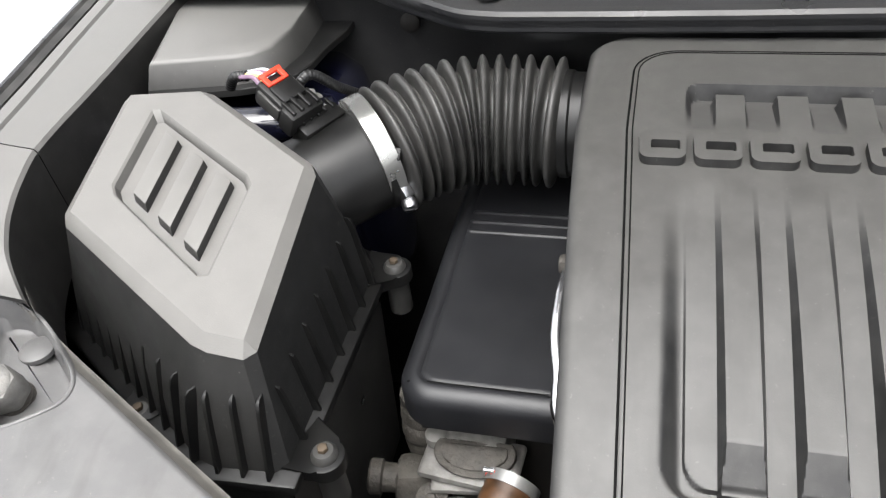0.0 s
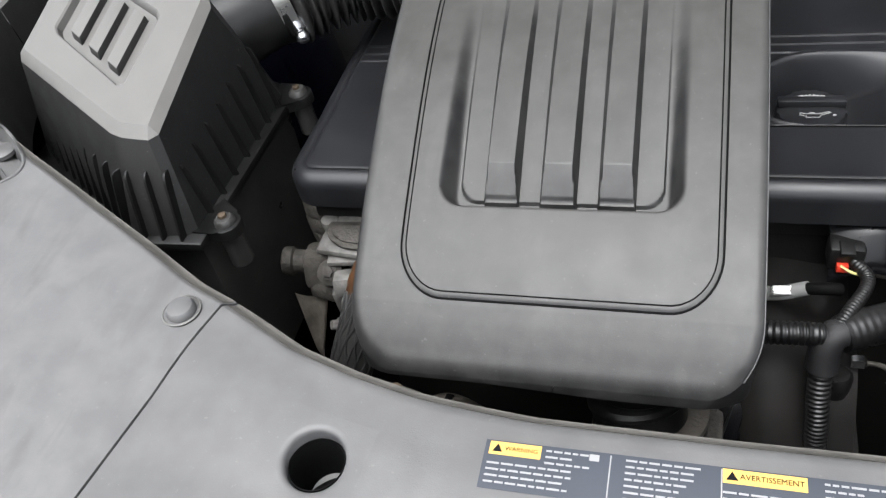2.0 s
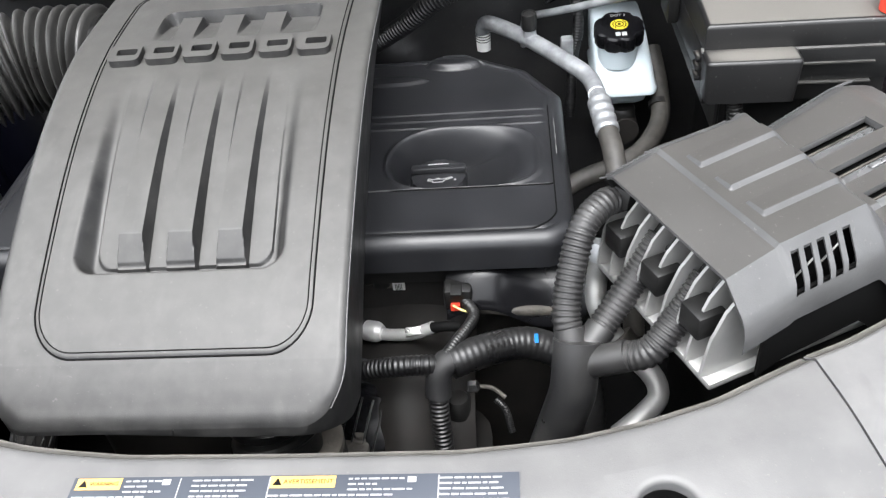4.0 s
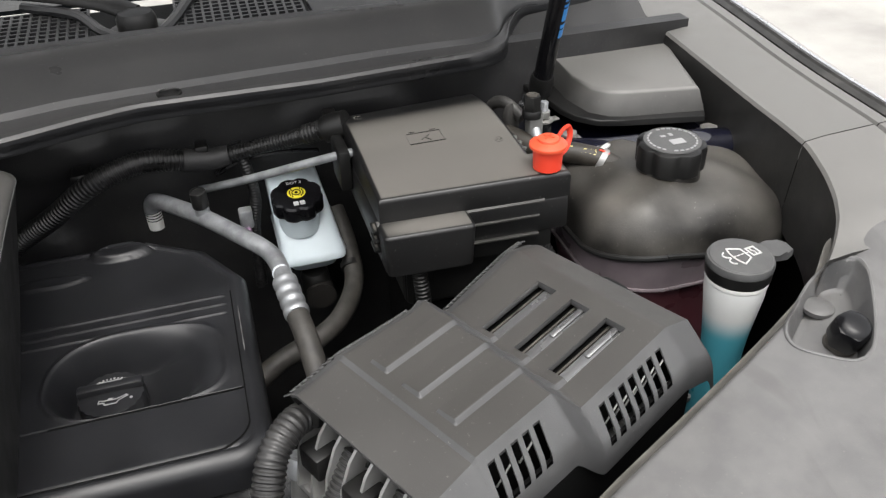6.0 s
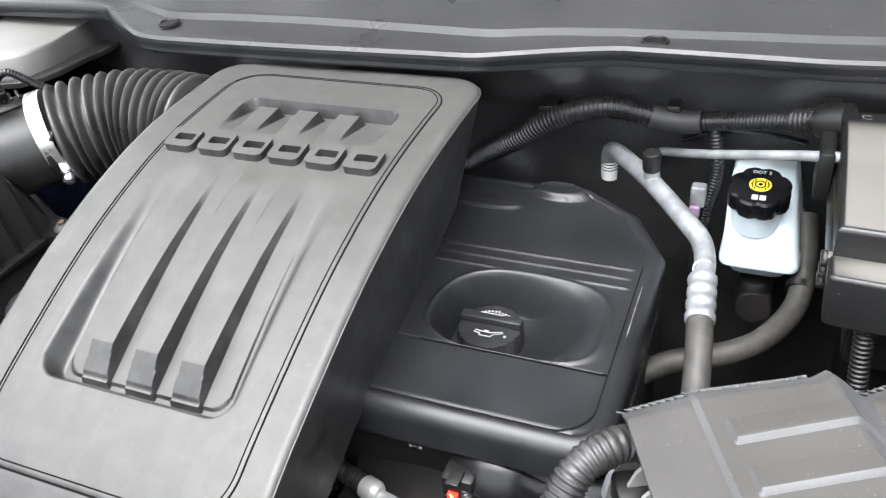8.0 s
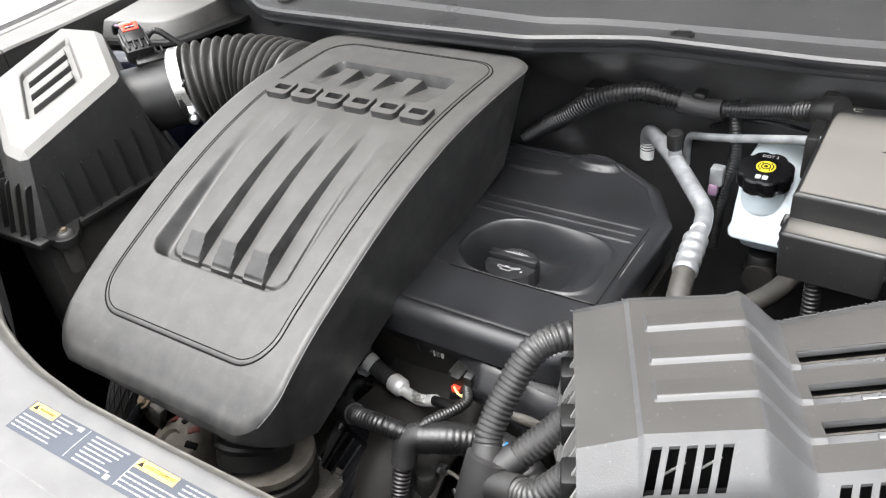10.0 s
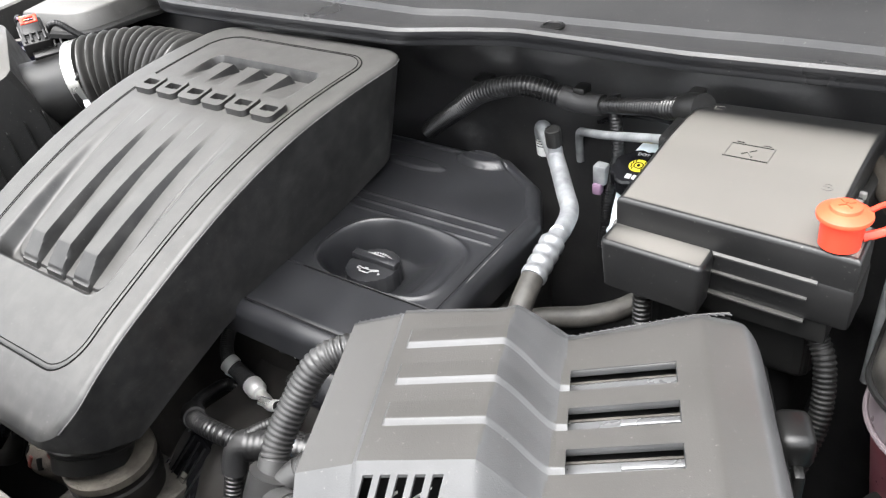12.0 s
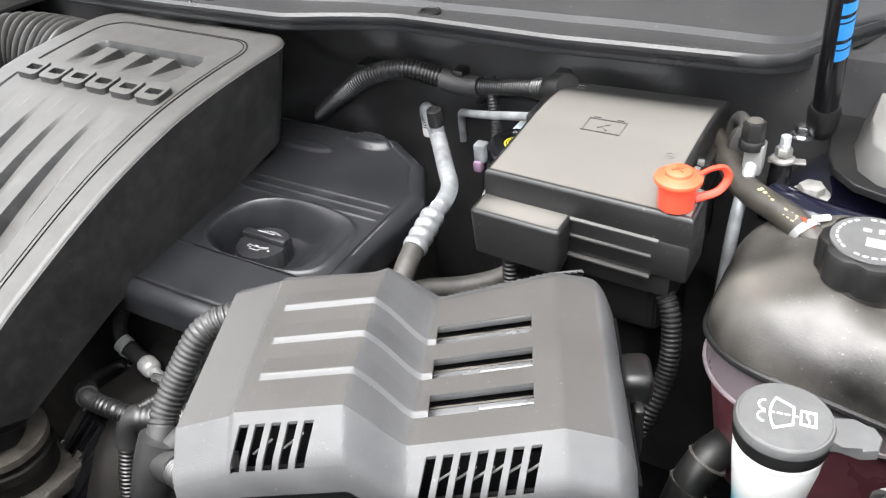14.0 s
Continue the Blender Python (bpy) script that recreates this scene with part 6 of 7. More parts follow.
part("cap_skirt", lathe([(0.0300, 0.007), (0.0308, 0.009), (0.0308, 0.019), (0.0300, 0.0195)], wc, 48), M["black"], wf, "black cap skirt")
wcap = part("cap", lathe([(0.0300, 0.018), (0.0314, 0.0195), (0.0316, 0.0235), (0.0304, 0.0265), (0.0293, 0.0266), (0.0284, 0.0275), (0.001, 0.0285)], wc, 48), M["snapcap"], wf, "grey snap cap with washer symbol", smooth=30)
# symbol: a windscreen with spray above it and a bottle below it
wt = Matrix.Translation(wc + Vector((0, 0, 0.0284))) @ Matrix.Rotation(radians(98), 4, "Z") @ Matrix.Scale(0.9, 4)
bm = B()


def stroke(points, w=0.0015):
    for a, b in zip(points, points[1:]):
        d = Vector((b[0] - a[0], b[1] - a[1]))
        box((0, 0, 0), (d.length + w * 0.8, w, 0.0012), 0, wt @ Matrix.Translation(((a[0] + b[0]) / 2, (a[1] + b[1]) / 2, 0)) @ Matrix.Rotation(math.atan2(d.y, d.x), 4, "Z"), bm=bm)


top_arc = [(0.0150 * q, 0.0105 - 0.0035 * q * q) for q in steps(-1, 1, 8)]
stroke([(-0.0085, -0.0055), *top_arc, (0.0085, -0.0055), (-0.0085, -0.0055)])
for q in range(4):
    stroke([(0.0, -0.0080 + 0.0052 * q), (0.0, -0.0052 + 0.0052 * q)], 0.0011)
for side in (-1, 1):
    for k in range(5):
        a0, a1 = 0.1 + 0.62 * k, 0.45 + 0.62 * k
        stroke([(side * (0.0058 - 0.0050 * math.cos(a)), 0.0135 + 0.0052 * math.sin(a)) for a in (a0, a1)], 0.0011)
stroke([(-0.0065, -0.0105), (0.0065, -0.0105), (0.0065, -0.0205), (-0.0065, -0.0205), (-0.0065, -0.0105)])
stroke([(-0.0065, -0.0160), (-0.0010, -0.0160), (0.0010, -0.0145), (0.0065, -0.0145)], 0.0011)
part("washer_mark", bm, M["mark"], wcap, "white raised screen washer symbol")
part("cap_tab", prism([(1.150, 0.377), (1.160, 0.380), (1.172, 0.379), (1.181, 0.384), (1.182, 0.396), (1.176, 0.404), (1.164, 0.402), (1.150, 0.403)], 1.158, 1.166, 0.0025), M["snapcap"], wcap)

# ---- brake fluid reservoir ----
br = thing("brake_reservoir", (0.76, 0.79, 0.93), "milky plastic brake fluid reservoir with a black cap", "brake reservoir")


def block(sections, bm=None):
    """A lofted block: rounded rectangles (cx, cy, z, sx, sy, r) from foot to top."""
    bm = bm or B()
    rings = []
    for cx, cy, z, sx, sy, r in sections:
        rings.append([bm.verts.new((x, y, z)) for x, y in rounded(cx - sx / 2, cy - sy / 2, cx + sx / 2, cy + sy / 2, r, 4)])
    n = len(rings[0])
    for a, b in zip(rings, rings[1:]):
        for i in range(n):
            bm.faces.new((a[i], a[(i + 1) % n], b[(i + 1) % n], b[i]))
    bm.faces.new(rings[0][::-1])
    bm.faces.new(rings[-1])
    return bm


part("tank", block([(0.763, 0.775, 0.996, 0.050, 0.09, 0.012), (0.763, 0.775, 1.002, 0.058, 0.105, 0.012), (0.763, 0.775, 1.019, 0.062, 0.118, 0.012), (0.763, 0.775, 1.0205, 0.082, 0.138, 0.012), (0.763, 0.775, 1.027, 0.083, 0.139, 0.012), (0.763, 0.775, 1.031, 0.078, 0.134, 0.012), (0.761, 0.785, 1.050, 0.076, 0.135, 0.014), (0.758, 0.795, 1.074, 0.072, 0.120, 0.016), (0.756, 0.800, 1.092, 0.068, 0.105, 0.018), (0.756, 0.802, 1.098, 0.060, 0.092, 0.018)]), M["reservoir"], br, smooth=50)
cd = Vector((0.0, -0.16, 0.987)).normalized()
bc = Vector((0.753, 0.737, 1.079))
cmx = about(bc, cd) @ Matrix.Rotation(radians(180), 4, "Z")
part("neck", lathe([(0.026, -0.02), (0.026, 0.012)], seg=28, m=cmx), M["reservoir"], br)
bcap = part("cap", lathe([(0.0310, 0.010), (0.0322, 0.012), (0.0322, 0.029), (0.030, 0.0315), (0.001, 0.0318)], seg=80, m=cmx, wave=0.10, lobes=8), M["gloss"], br, "black fluted cap with yellow brake symbol", smooth=30)
face = about(bc, cd)
zax = cd
xax = Vector((1, 0, 0))
yax = zax.cross(xax)
face = Matrix((((*xax, 0)), ((*yax, 0)), ((*zax, 0)), ((0, 0, 0, 1)))).transposed()
face.translation = bc + cd * 0.0322
part("words", words("DOT 3", 0.0065, face @ Matrix.Translation((0, 0.0205, 0)), 0.0002), M["print"], bcap, "white printed words DOT 3")
part("yellow_mark", lathe([(0.0112, 0), (0.0112, 0.0006)], seg=28, m=face @ Matrix.Diagonal((1.0, 0.95, 1, 1))), M["yellow"], bcap, "yellow disc with brake symbol")
bm = B()
bmesh.ops.transform(bm, matrix=face, verts=tube([(0.0052 * math.cos(a), 0.0052 * math.sin(a), 0.0009) for a in steps(0, 6.2832, 20)], 0.0007, 6, 0.002, bm=bm).verts[:])
for s in (-1, 1):
    for k in range(5):
        a = radians(-50 + 25 * k) + (math.pi if s < 0 else 0)
        box((0.0083 * math.cos(a), 0.0083 * math.sin(a), 0.0009), (0.0014, 0.0032, 0.0004), 0, face @ Matrix.Translation((0, 0, 0)), bm=bm)
lathe([(0.0022, 0.0008), (0.0022, 0.0011)], seg=12, m=face, bm=bm)
part("brake_symbol", bm, M["gloss"], bcap)
bm = box((-0.0035, -0.0205, 0.0003), (0.0062, 0.0075, 0.0004), 0, face)
box((0.0042, -0.0205, 0.0003), (0.0062, 0.0075, 0.0004), 0, face, bm=bm)
part("book_mark", bm, M["print"], bcap)
part("outlet", lathe([(0.017, -0.03), (0.019, -0.02), (0.019, 0.0), (0.016, 0.005)], (0.762, 0.735, 0.985), 20), M["black"], br)
part("cylinder", tube([(0.765, 0.712, 0.962), (0.765, 0.84, 0.962)], 0.019, 20), M["manifold"], br)


# ---- pipes and hoses ----
ap = thing("refrigerant_pipe", (0.68, 0.68, 1.0), "grey aluminium air conditioning pipe with crimped rubber hose", "pipe")
part("pipe", tube([(0.582, 0.832, 1.060), (0.583, 0.826, 1.083), (0.594, 0.812, 1.096), (0.644, 0.750, 1.100), (0.693, 0.684, 1.097), (0.714, 0.655, 1.093), (0.722, 0.625, 1.090), (0.724, 0.595, 1.089)], 0.0104, 20, 0.004), M["alupipe"], ap)
cr0, cr1 = Vector((0.7235, 0.600, 1.089)), Vector((0.729, 0.545, 1.079))
prof = []
for k in range(23):
    prof.append((0.0124 + (0.0016 if k % 6 in (1, 2, 3) else 0.0), (cr1 - cr0).length * k / 22))
part("crimp", lathe(prof, seg=24, m=about(cr0, cr1 - cr0)), M["alupipe"], ap, "ringed crimp sleeve")
part("hose", tube([cr1, (0.733, 0.515, 1.068), (0.738, 0.470, 1.035), (0.745, 0.43, 0.98), (0.75, 0.40, 0.90)], 0.0122, 18), M["dustyhose"], ap)
pv = about((0.647, 0.747, 1.105), (-0.02, -0.12, 1))
vs_ = part("valve_stem", lathe([(0.0095, 0.0), (0.0085, 0.012), (0.007, 0.016)], seg=18, m=pv), M["alupipe"], ap)
part("valve_cap", lathe([(0.0098, 0.012), (0.0102, 0.014), (0.0102, 0.030), (0.0096, 0.034), (0.0080, 0.0345), (0.0075, 0.033), (0.001, 0.033)], seg=40, m=pv, wave=0.06, lobes=14), M["black"], vs_, "black ribbed valve cap")
part("label_band", lathe([(0.0109, -0.012), (0.0109, 0.020)], seg=20, m=about((0.5825, 0.8305, 1.061), (0, -0.1, 1))), M["white"], ap, "white label band")
bm = B()
for k in range(4):
    lathe([(0.0112, 0.003 + 0.0042 * k), (0.0112, 0.0042 + 0.0042 * k)], seg=20, m=about((0.5825, 0.8305, 1.061), (0, -0.1, 1)), bm=bm)
part("print_bar", bm, M["gloss"], ap)
part("clamp_block", box((0.598, 0.850, 1.060), (0.045, 0.03, 0.06), 0.005), M["castdirty"], ap)
part("bracket_plate", box((0.604, 0.842, 1.096), (0.028, 0.003, 0.022), 0.001), M["alu"], ap, "pale metal bracket plate")
part("blue_mark", lathe([(0.0107, 0.0), (0.0107, 0.003)], seg=20, m=about((0.7225, 0.615, 1.0895), (0.05, -1, 0))), M["wirewhite"], ap)

rd = thing("liquid_line", (0.72, 0.74, 1.1), "thin bare aluminium refrigerant line", "pipe")
part("pipe", tube([(0.640, 0.832, 1.045), (0.641, 0.828, 1.080), (0.647, 0.821, 1.094), (0.662, 0.808, 1.102), (0.71, 0.766, 1.128), (0.812, 0.690, 1.180), (0.84, 0.67, 1.19)], 0.0052, 12), M["alupipe"], rd)
part("loop", tube([(0.670, 0.825, 1.110), (0.71, 0.820, 1.128), (0.76, 0.81, 1.135), (0.80, 0.79, 1.14)], 0.003, 8), M["gloss"], rd)

fl = thing("firewall_loom", (0.6, 0.8, 1.05), "black corrugated wiring loom clipped along the firewall", "wiring loom")
part("conduit", ridged([(0.392, 0.828, 1.045), (0.42, 0.818, 1.068), (0.470, 0.796, 1.105), (0.52, 0.786, 1.143), (0.575, 0.790, 1.160), (0.615, 0.797, 1.154), (0.64, 0.799, 1.148)], 0.0135, 0.005, 0.12), M["loom"], fl)
part("thin_conduit", ridged([(0.675, 0.799, 1.147), (0.72, 0.788, 1.158), (0.755, 0.774, 1.169), (0.784, 0.760, 1.178)], 0.0098, 0.0042, 0.11), M["loom"], fl)
part("end_conduit", ridged([(0.776, 0.764, 1.176), (0.795, 0.754, 1.184), (0.812, 0.745, 1.190)], 0.0125, 0.005, 0.11), M["loom"], fl)
part("tape_wrap", tube([(0.628, 0.798, 1.151), (0.645, 0.800, 1.147), (0.662, 0.800, 1.146), (0.684, 0.797, 1.149)], 0.0140, 14, radius=lambda q, i: 0.0146 - 0.0002 * i), M["tape"], fl)
part("clip", box((0.652, 0.806, 1.160), (0.016, 0.022, 0.012), 0.003), M["black"], fl)
part("clip", box((0.510, 0.806, 1.150), (0.022, 0.03, 0.010), 0.003), M["black"], fl)
part("end_boot", lathe([(0.016, 0), (0.018, 0.012), (0.017, 0.03)], seg=18, m=about((0.798, 0.753, 1.184), (0.8, -0.4, 0.3))), M["black"], fl)

sl = thing("branch_loom", (0.70, 0.80, 0.95), "thin black corrugated wiring loom beside the brake reservoir", "wiring loom")
part("conduit", ridged([(0.690, 0.800, 1.150), (0.698, 0.790, 1.115), (0.702, 0.785, 1.075), (0.694, 0.778, 1.03), (0.69, 0.77, 0.95)], 0.0075, 0.004), M["loom"], sl)
part("connector", box((0.686, 0.774, 1.056), (0.017, 0.016, 0.026), 0.003), M["alupipe"], sl, "pale grey plastic connector")
part("connector_plug", box((0.684, 0.768, 1.038), (0.012, 0.012, 0.015), 0.003), M["wirepink"], sl)

bh = thing("vacuum_hose", (0.80, 0.65, 0.95), "dusty black rubber hose curving below the brake reservoir", "hose")
part("hose", tube([(0.812, 0.79, 1.05), (0.818, 0.75, 1.02), (0.815, 0.70, 0.995), (0.79, 0.65, 0.985), (0.755, 0.62, 0.98), (0.70, 0.60, 0.97), (0.66, 0.58, 0.95)], 0.0125, 16), M["dustyhose"], bh)

part("hose_band", lathe([(0.0128, -0.004), (0.0136, -0.004), (0.0136, 0.004), (0.0128, 0.004)], seg=22, m=about((0.8155, 0.72, 1.0035), (-0.05, -0.9, -0.4))), M["black"], bh, "black clip band")

gs = thing("hood_strut", (1.076, 0.775, 1.18), "black gas strut holding the hood, with a blue label", "gas strut")
s0, s1 = Vector((1.076, 0.776, 1.185)), Vector((1.073, 0.640, 1.560))
reach = s0.lerp(s1, 1.9)
part("socket", lathe([(0.010, -0.01), (0.015, 0.004), (0.0155, 0.022), (0.013, 0.03)], seg=20, m=about(s0, s1 - s0)), M["black"], gs)
part("cylinder", tube([s0.lerp(s1, 0.06), s0.lerp(s1, 1.0)], 0.0118, 20, 0.05), M["gloss"], gs)
bm = B()
for k, (a, b) in enumerate(((0.24, 0.27), (0.275, 0.29), (0.30, 0.345), (0.35, 0.36), (0.37, 0.40))):
    pts = []
    t = B()
    m = about(s0.lerp(s1, a), s1 - s0)
    h = (s1 - s0).length * (b - a)
    arc = [radians(q) for q in steps(-80, 40, 8)]
    lo = [t.verts.new(m @ Vector((0.0121 * math.cos(q), 0.0121 * math.sin(q), 0))) for q in arc]
    hi = [t.verts.new(m @ Vector((0.0121 * math.cos(q), 0.0121 * math.sin(q), h))) for q in arc]
    for i in range(8):
        t.faces.new((lo[i], lo[i + 1], hi[i + 1], hi[i]))
    join(bm, t)
part("label_bar", bm, M["blue"], gs, "blue printed label bars")
part("piston_rod", tube([s1, reach], 0.0050, 12, 0.05), M["steel"], gs)
part("ball_stud", bolt((1.060, 0.775, 1.172), 0.008, 0.012), M["steel"], gs)

v2 = thing("service_valve", (1.03, 0.67, 1.1), "black capped refrigerant service valve on a bright pipe", "valve")
part("block", box((1.031, 0.676, 1.185), (0.0225, 0.021, 0.032), 0.003), M["fin"], v2)
hx = B()
prism([(0.0135 * math.cos(k * math.pi / 3 + 0.3), 0.0135 * math.sin(k * math.pi / 3 + 0.3)) for k in range(6)], 0.0, 0.020, 0.0015, m=Matrix.Translation((1.026, 0.674, 1.202)), bm=hx)
lathe([(0.0150, -0.006), (0.0150, 0.001), (0.0135, 0.003)], (1.026, 0.674, 1.201), 24, bm=hx)
vcap = part("cap", hx, M["black"], v2, "black hexagonal dust cap")
part("cap_disc", lathe([(0.0095, 0.0), (0.0095, 0.001), (0.0070, 0.0012), (0.0065, 0.0006), (0.002, 0.0006)], (1.026, 0.674, 1.2218), 24), M["castdirty"], vcap)
part("pipe", tube([(1.030, 0.668, 1.178), (1.0295, 0.652, 1.165), (1.028, 0.638, 1.145), (1.027, 0.630, 1.115), (1.026, 0.626, 1.07), (1.026, 0.62, 1.0)], 0.0080, 16), M["alupipe"], v2)
part("bent_pipe", tube([(0.985, 0.76, 1.165), (0.992, 0.755, 1.188), (1.006, 0.73, 1.196), (1.022, 0.70, 1.185)], 0.008, 14), M["rubber"], v2)
part("grommet", lathe([(0.018, -0.006), (0.020, -0.002), (0.020, 0.004), (0.014, 0.007)], seg=24, m=about((1.010, 0.715, 1.180), (0.5, -0.6, 0.1))), M["rubber"], v2)
gd = thing("earth_stud", (1.062, 0.70, 1.13), "zinc plated stud with nut and washer on the tower", "stud")
part("washer", lathe([(0.0115, 0), (0.0115, 0.002), (0.0095, 0.004)], (1.053, 0.716, 1.1715), 24), M["alu"], gd)
part("nut", bolt((1.053, 0.716, 1.1760), 0.008, 0.009, flange=False), M["zinc"], gd)
part("thread", tube([(1.053, 0.716, 1.180), (1.053, 0.716, 1.197)], 0.0050, 12, 0.0008, lambda s, i: 0.0050 if i % 3 else 0.0044), M["alupipe"], gd)
part("terminal_tab", box((0, 0, 0), (0.034, 0.010, 0.002), 0.0008, Matrix.Translation((1.057, 0.717, 1.1705)) @ Matrix.Rotation(0.2, 4, "Z")), M["alu"], gd)
part("pillar", lathe([(0.011, -0.045), (0.010, -0.004), (0.009, 0.0)], (1.053, 0.716, 1.1695), 20), M["gloss"], gd, "black pillar")

# ---- harness from the control module ----
hn = thing("module_harness", (0.70, 0.24, 0.92), "three black corrugated looms joining at a taped trunk", "wiring loom")
J = Vector((0.698, 0.212, 1.058))
heads = [Vector((0.742, 0.322, 1.152)), Vector((0.774, 0.279, 1.144)), Vector((0.802, 0.229, 1.142))]
bends = [[Vector((0.727, 0.308, 1.157)), Vector((0.709, 0.288, 1.148)), Vector((0.697, 0.262, 1.117)), Vector((0.692, 0.241, 1.092))],
         [Vector((0.764, 0.273, 1.128)), Vector((0.752, 0.264, 1.110)), Vector((0.731, 0.245, 1.088))],
         [Vector((0.790, 0.220, 1.124)), Vector((0.779, 0.213, 1.110)), Vector((0.757, 0.199, 1.088))]]
for h, b in zip(heads, bends):
    arm = part("conduit", ridged([h, *b, b[-1].lerp(J, 0.35)], 0.0130, 0.0050, 0.09, 16), M["harness"], hn)
    part("taped_end", tube([b[-1].lerp(J, 0.28), b[-1].lerp(J, 0.6), J], 0.0136, 16), M["harness"], arm)
    part("connector_boot", box((0, 0, 0), (0.026, 0.020, 0.034), 0.004, about(h + Vector((0.010, 0.002, 0.004)), h - b[0])), M["black"], arm)
part("trunk", tube([J + Vector((0.002, 0.012, 0.020)), J, (0.695, 0.203, 1.033), (0.685, 0.196, 1.000), (0.665, 0.185, 0.93), (0.64, 0.17, 0.80)], 0.0205, 18), M["harness"], hn)

eh = thing("engine_loom", (0.62, 0.32, 0.9), "thick black corrugated loom across the intake manifold with a blue mark", "wiring loom")
part("conduit", ridged([(0.560, 0.285, 0.986), (0.585, 0.297, 0.986), (0.615, 0.312, 0.981), (0.645, 0.317, 0.976), (0.675, 0.309, 0.962), (0.694, 0.288, 0.935), (0.698, 0.26, 0.88)], 0.0168, 0.0064, 0.022, 18), M["loom"], eh)
part("blue_mark", box((0.646, 0.309, 0.9925), (0.004, 0.012, 0.0012), 0.0003, None), M["blue"], eh, "short blue paint mark")
part("branch", ridged([(0.552, 0.281, 0.988), (0.532, 0.278, 0.992), (0.510, 0.277, 0.992), (0.482, 0.283, 0.982), (0.458, 0.292, 0.968), (0.435, 0.300, 0.950)], 0.0105, 0.0048), M["loom"], eh)
part("junction_tape", tube([(0.572, 0.290, 0.988), (0.556, 0.283, 0.989), (0.549, 0.277, 0.980), (0.547, 0.268, 0.958)], 0.0135, 12), M["tape"], eh)
part("branch_tape", tube([(0.472, 0.287, 0.977), (0.458, 0.292, 0.969), (0.448, 0.300, 0.964)], 0.0125, 12), M["tape"], eh)
part("down_branch", ridged([(0.547, 0.270, 0.962), (0.547, 0.258, 0.935), (0.549, 0.246, 0.90), (0.552, 0.235, 0.83)], 0.0102, 0.0046), M["loom"], eh)
part("up_branch", ridged([(0.556, 0.284, 0.996), (0.566, 0.300, 1.000), (0.580, 0.325, 1.000), (0.583, 0.342, 0.999), (0.574, 0.356, 1.001)], 0.0060, 0.0034), M["loom"], eh)
part("curl", ridged([(0.452, 0.297, 0.966), (0.432, 0.318, 0.955), (0.408, 0.352, 0.930), (0.402, 0.374, 0.918), (0.416, 0.386, 0.910), (0.430, 0.384, 0.902)], 0.0075, 0.0040), M["loom"], eh)
part("end_plug", box((0.400, 0.388, 0.926), (0.016, 0.010, 0.008), 0.002), M["wirewhite"], eh, "pale blue connector end")
part("plug", box((0.567, 0.366, 1.004), (0.030, 0.024, 0.026), 0.004), M["black"], eh)
part("plug_neck", lathe([(0.012, 0), (0.012, 0.026), (0.009, 0.028)], seg=18, m=about((0.575, 0.368, 1.004), (0.75, 0.6, 0.15))), M["black"], eh)
part("plug_latch", box((0.566, 0.356, 1.018), (0.012, 0.018, 0.004), 0.001), M["black"], eh)
part("red_lock", box((0.564, 0.352, 0.998), (0.010, 0.006, 0.008), 0.001), M["red"], eh, "small red connector lock")
part("wire", tube([(0.562, 0.350, 1.002), (0.570, 0.345, 1.000), (0.577, 0.346, 0.996)], 0.0012, 6, 0.002), M["wireyellow"], eh)

bl = thing("breather_hose", (0.5, 0.33, 0.98), "braided black hose with bright steel ferrules", "hose")
BH = [Vector((0.412, 0.381, 0.957)), Vector((0.430, 0.380, 0.948)), Vector((0.453, 0.377, 0.940)), Vector((0.482, 0.367, 0.943))]
part("thin_hose", ridged([(0.400, 0.430, 1.010), (0.394, 0.412, 0.985), (0.398, 0.394, 0.967), BH[0]], 0.0085, 0.0026, 0.07), M["tape"], bl)
part("hose", ridged(BH[:3], 0.0102, 0.0030, 0.07), M["tape"], bl)
part("ferrule", lathe([(0.0106, 0), (0.0114, 0.001), (0.0114, 0.010), (0.0106, 0.011)], seg=18, m=about(BH[0] - (BH[1] - BH[0]) * 0.1, BH[1] - BH[0])), M["ferrule"], bl, "bright steel ferrule")
part("ferrule", lathe([(0.0106, 0), (0.0116, 0.001), (0.0116, 0.015), (0.0106, 0.017), (0.0080, 0.021)], seg=18, m=about(BH[2] - (BH[2] - BH[1]) * 0.15, BH[3] - BH[2])), M["ferrule"], bl, "bright steel ferrule")
part("elbow", tube([BH[2], (0.468, 0.372, 0.940), BH[3], (0.505, 0.356, 0.955), (0.530, 0.349, 0.972)], 0.0068, 12), M["ferrule"], bl)
part("end_sleeve", tube([(0.528, 0.349, 0.971), (0.545, 0.345, 0.977), (0.556, 0.347, 0.974)], 0.0058, 12), M["deep"], bl)
part("fitting_block", box((0, 0, 0), (0.034, 0.010, 0.013), 0.002, about((0.5155, 0.3525, 0.963), (0.05, -0.6, 0.8))), M["zinc"], bl, "flat bright steel fitting")

se = thing("cam_sensor", (0.49, 0.42, 0.95), "tan and black sensor block with a white label", "sensor")
part("body", box((0.488, 0.424, 0.975), (0.032, 0.028, 0.030), 0.003), M["tan"], se)
part("label", box((0.497, 0.4095, 0.980), (0.014, 0.0012, 0.017), 0), M["mark"], se, "white label with bars")
bm = B()
for k in range(5):
    box((0.4935 + 0.0017 * k, 0.4086, 0.980), (0.0007, 0.0008, 0.012), 0, bm=bm)
part("label_bar", bm, M["gloss"], se)
part("connector", lathe([(0.010, 0), (0.010, 0.022), (0.007, 0.024)], (0.478, 0.412, 0.985), 18), M["black"], se)
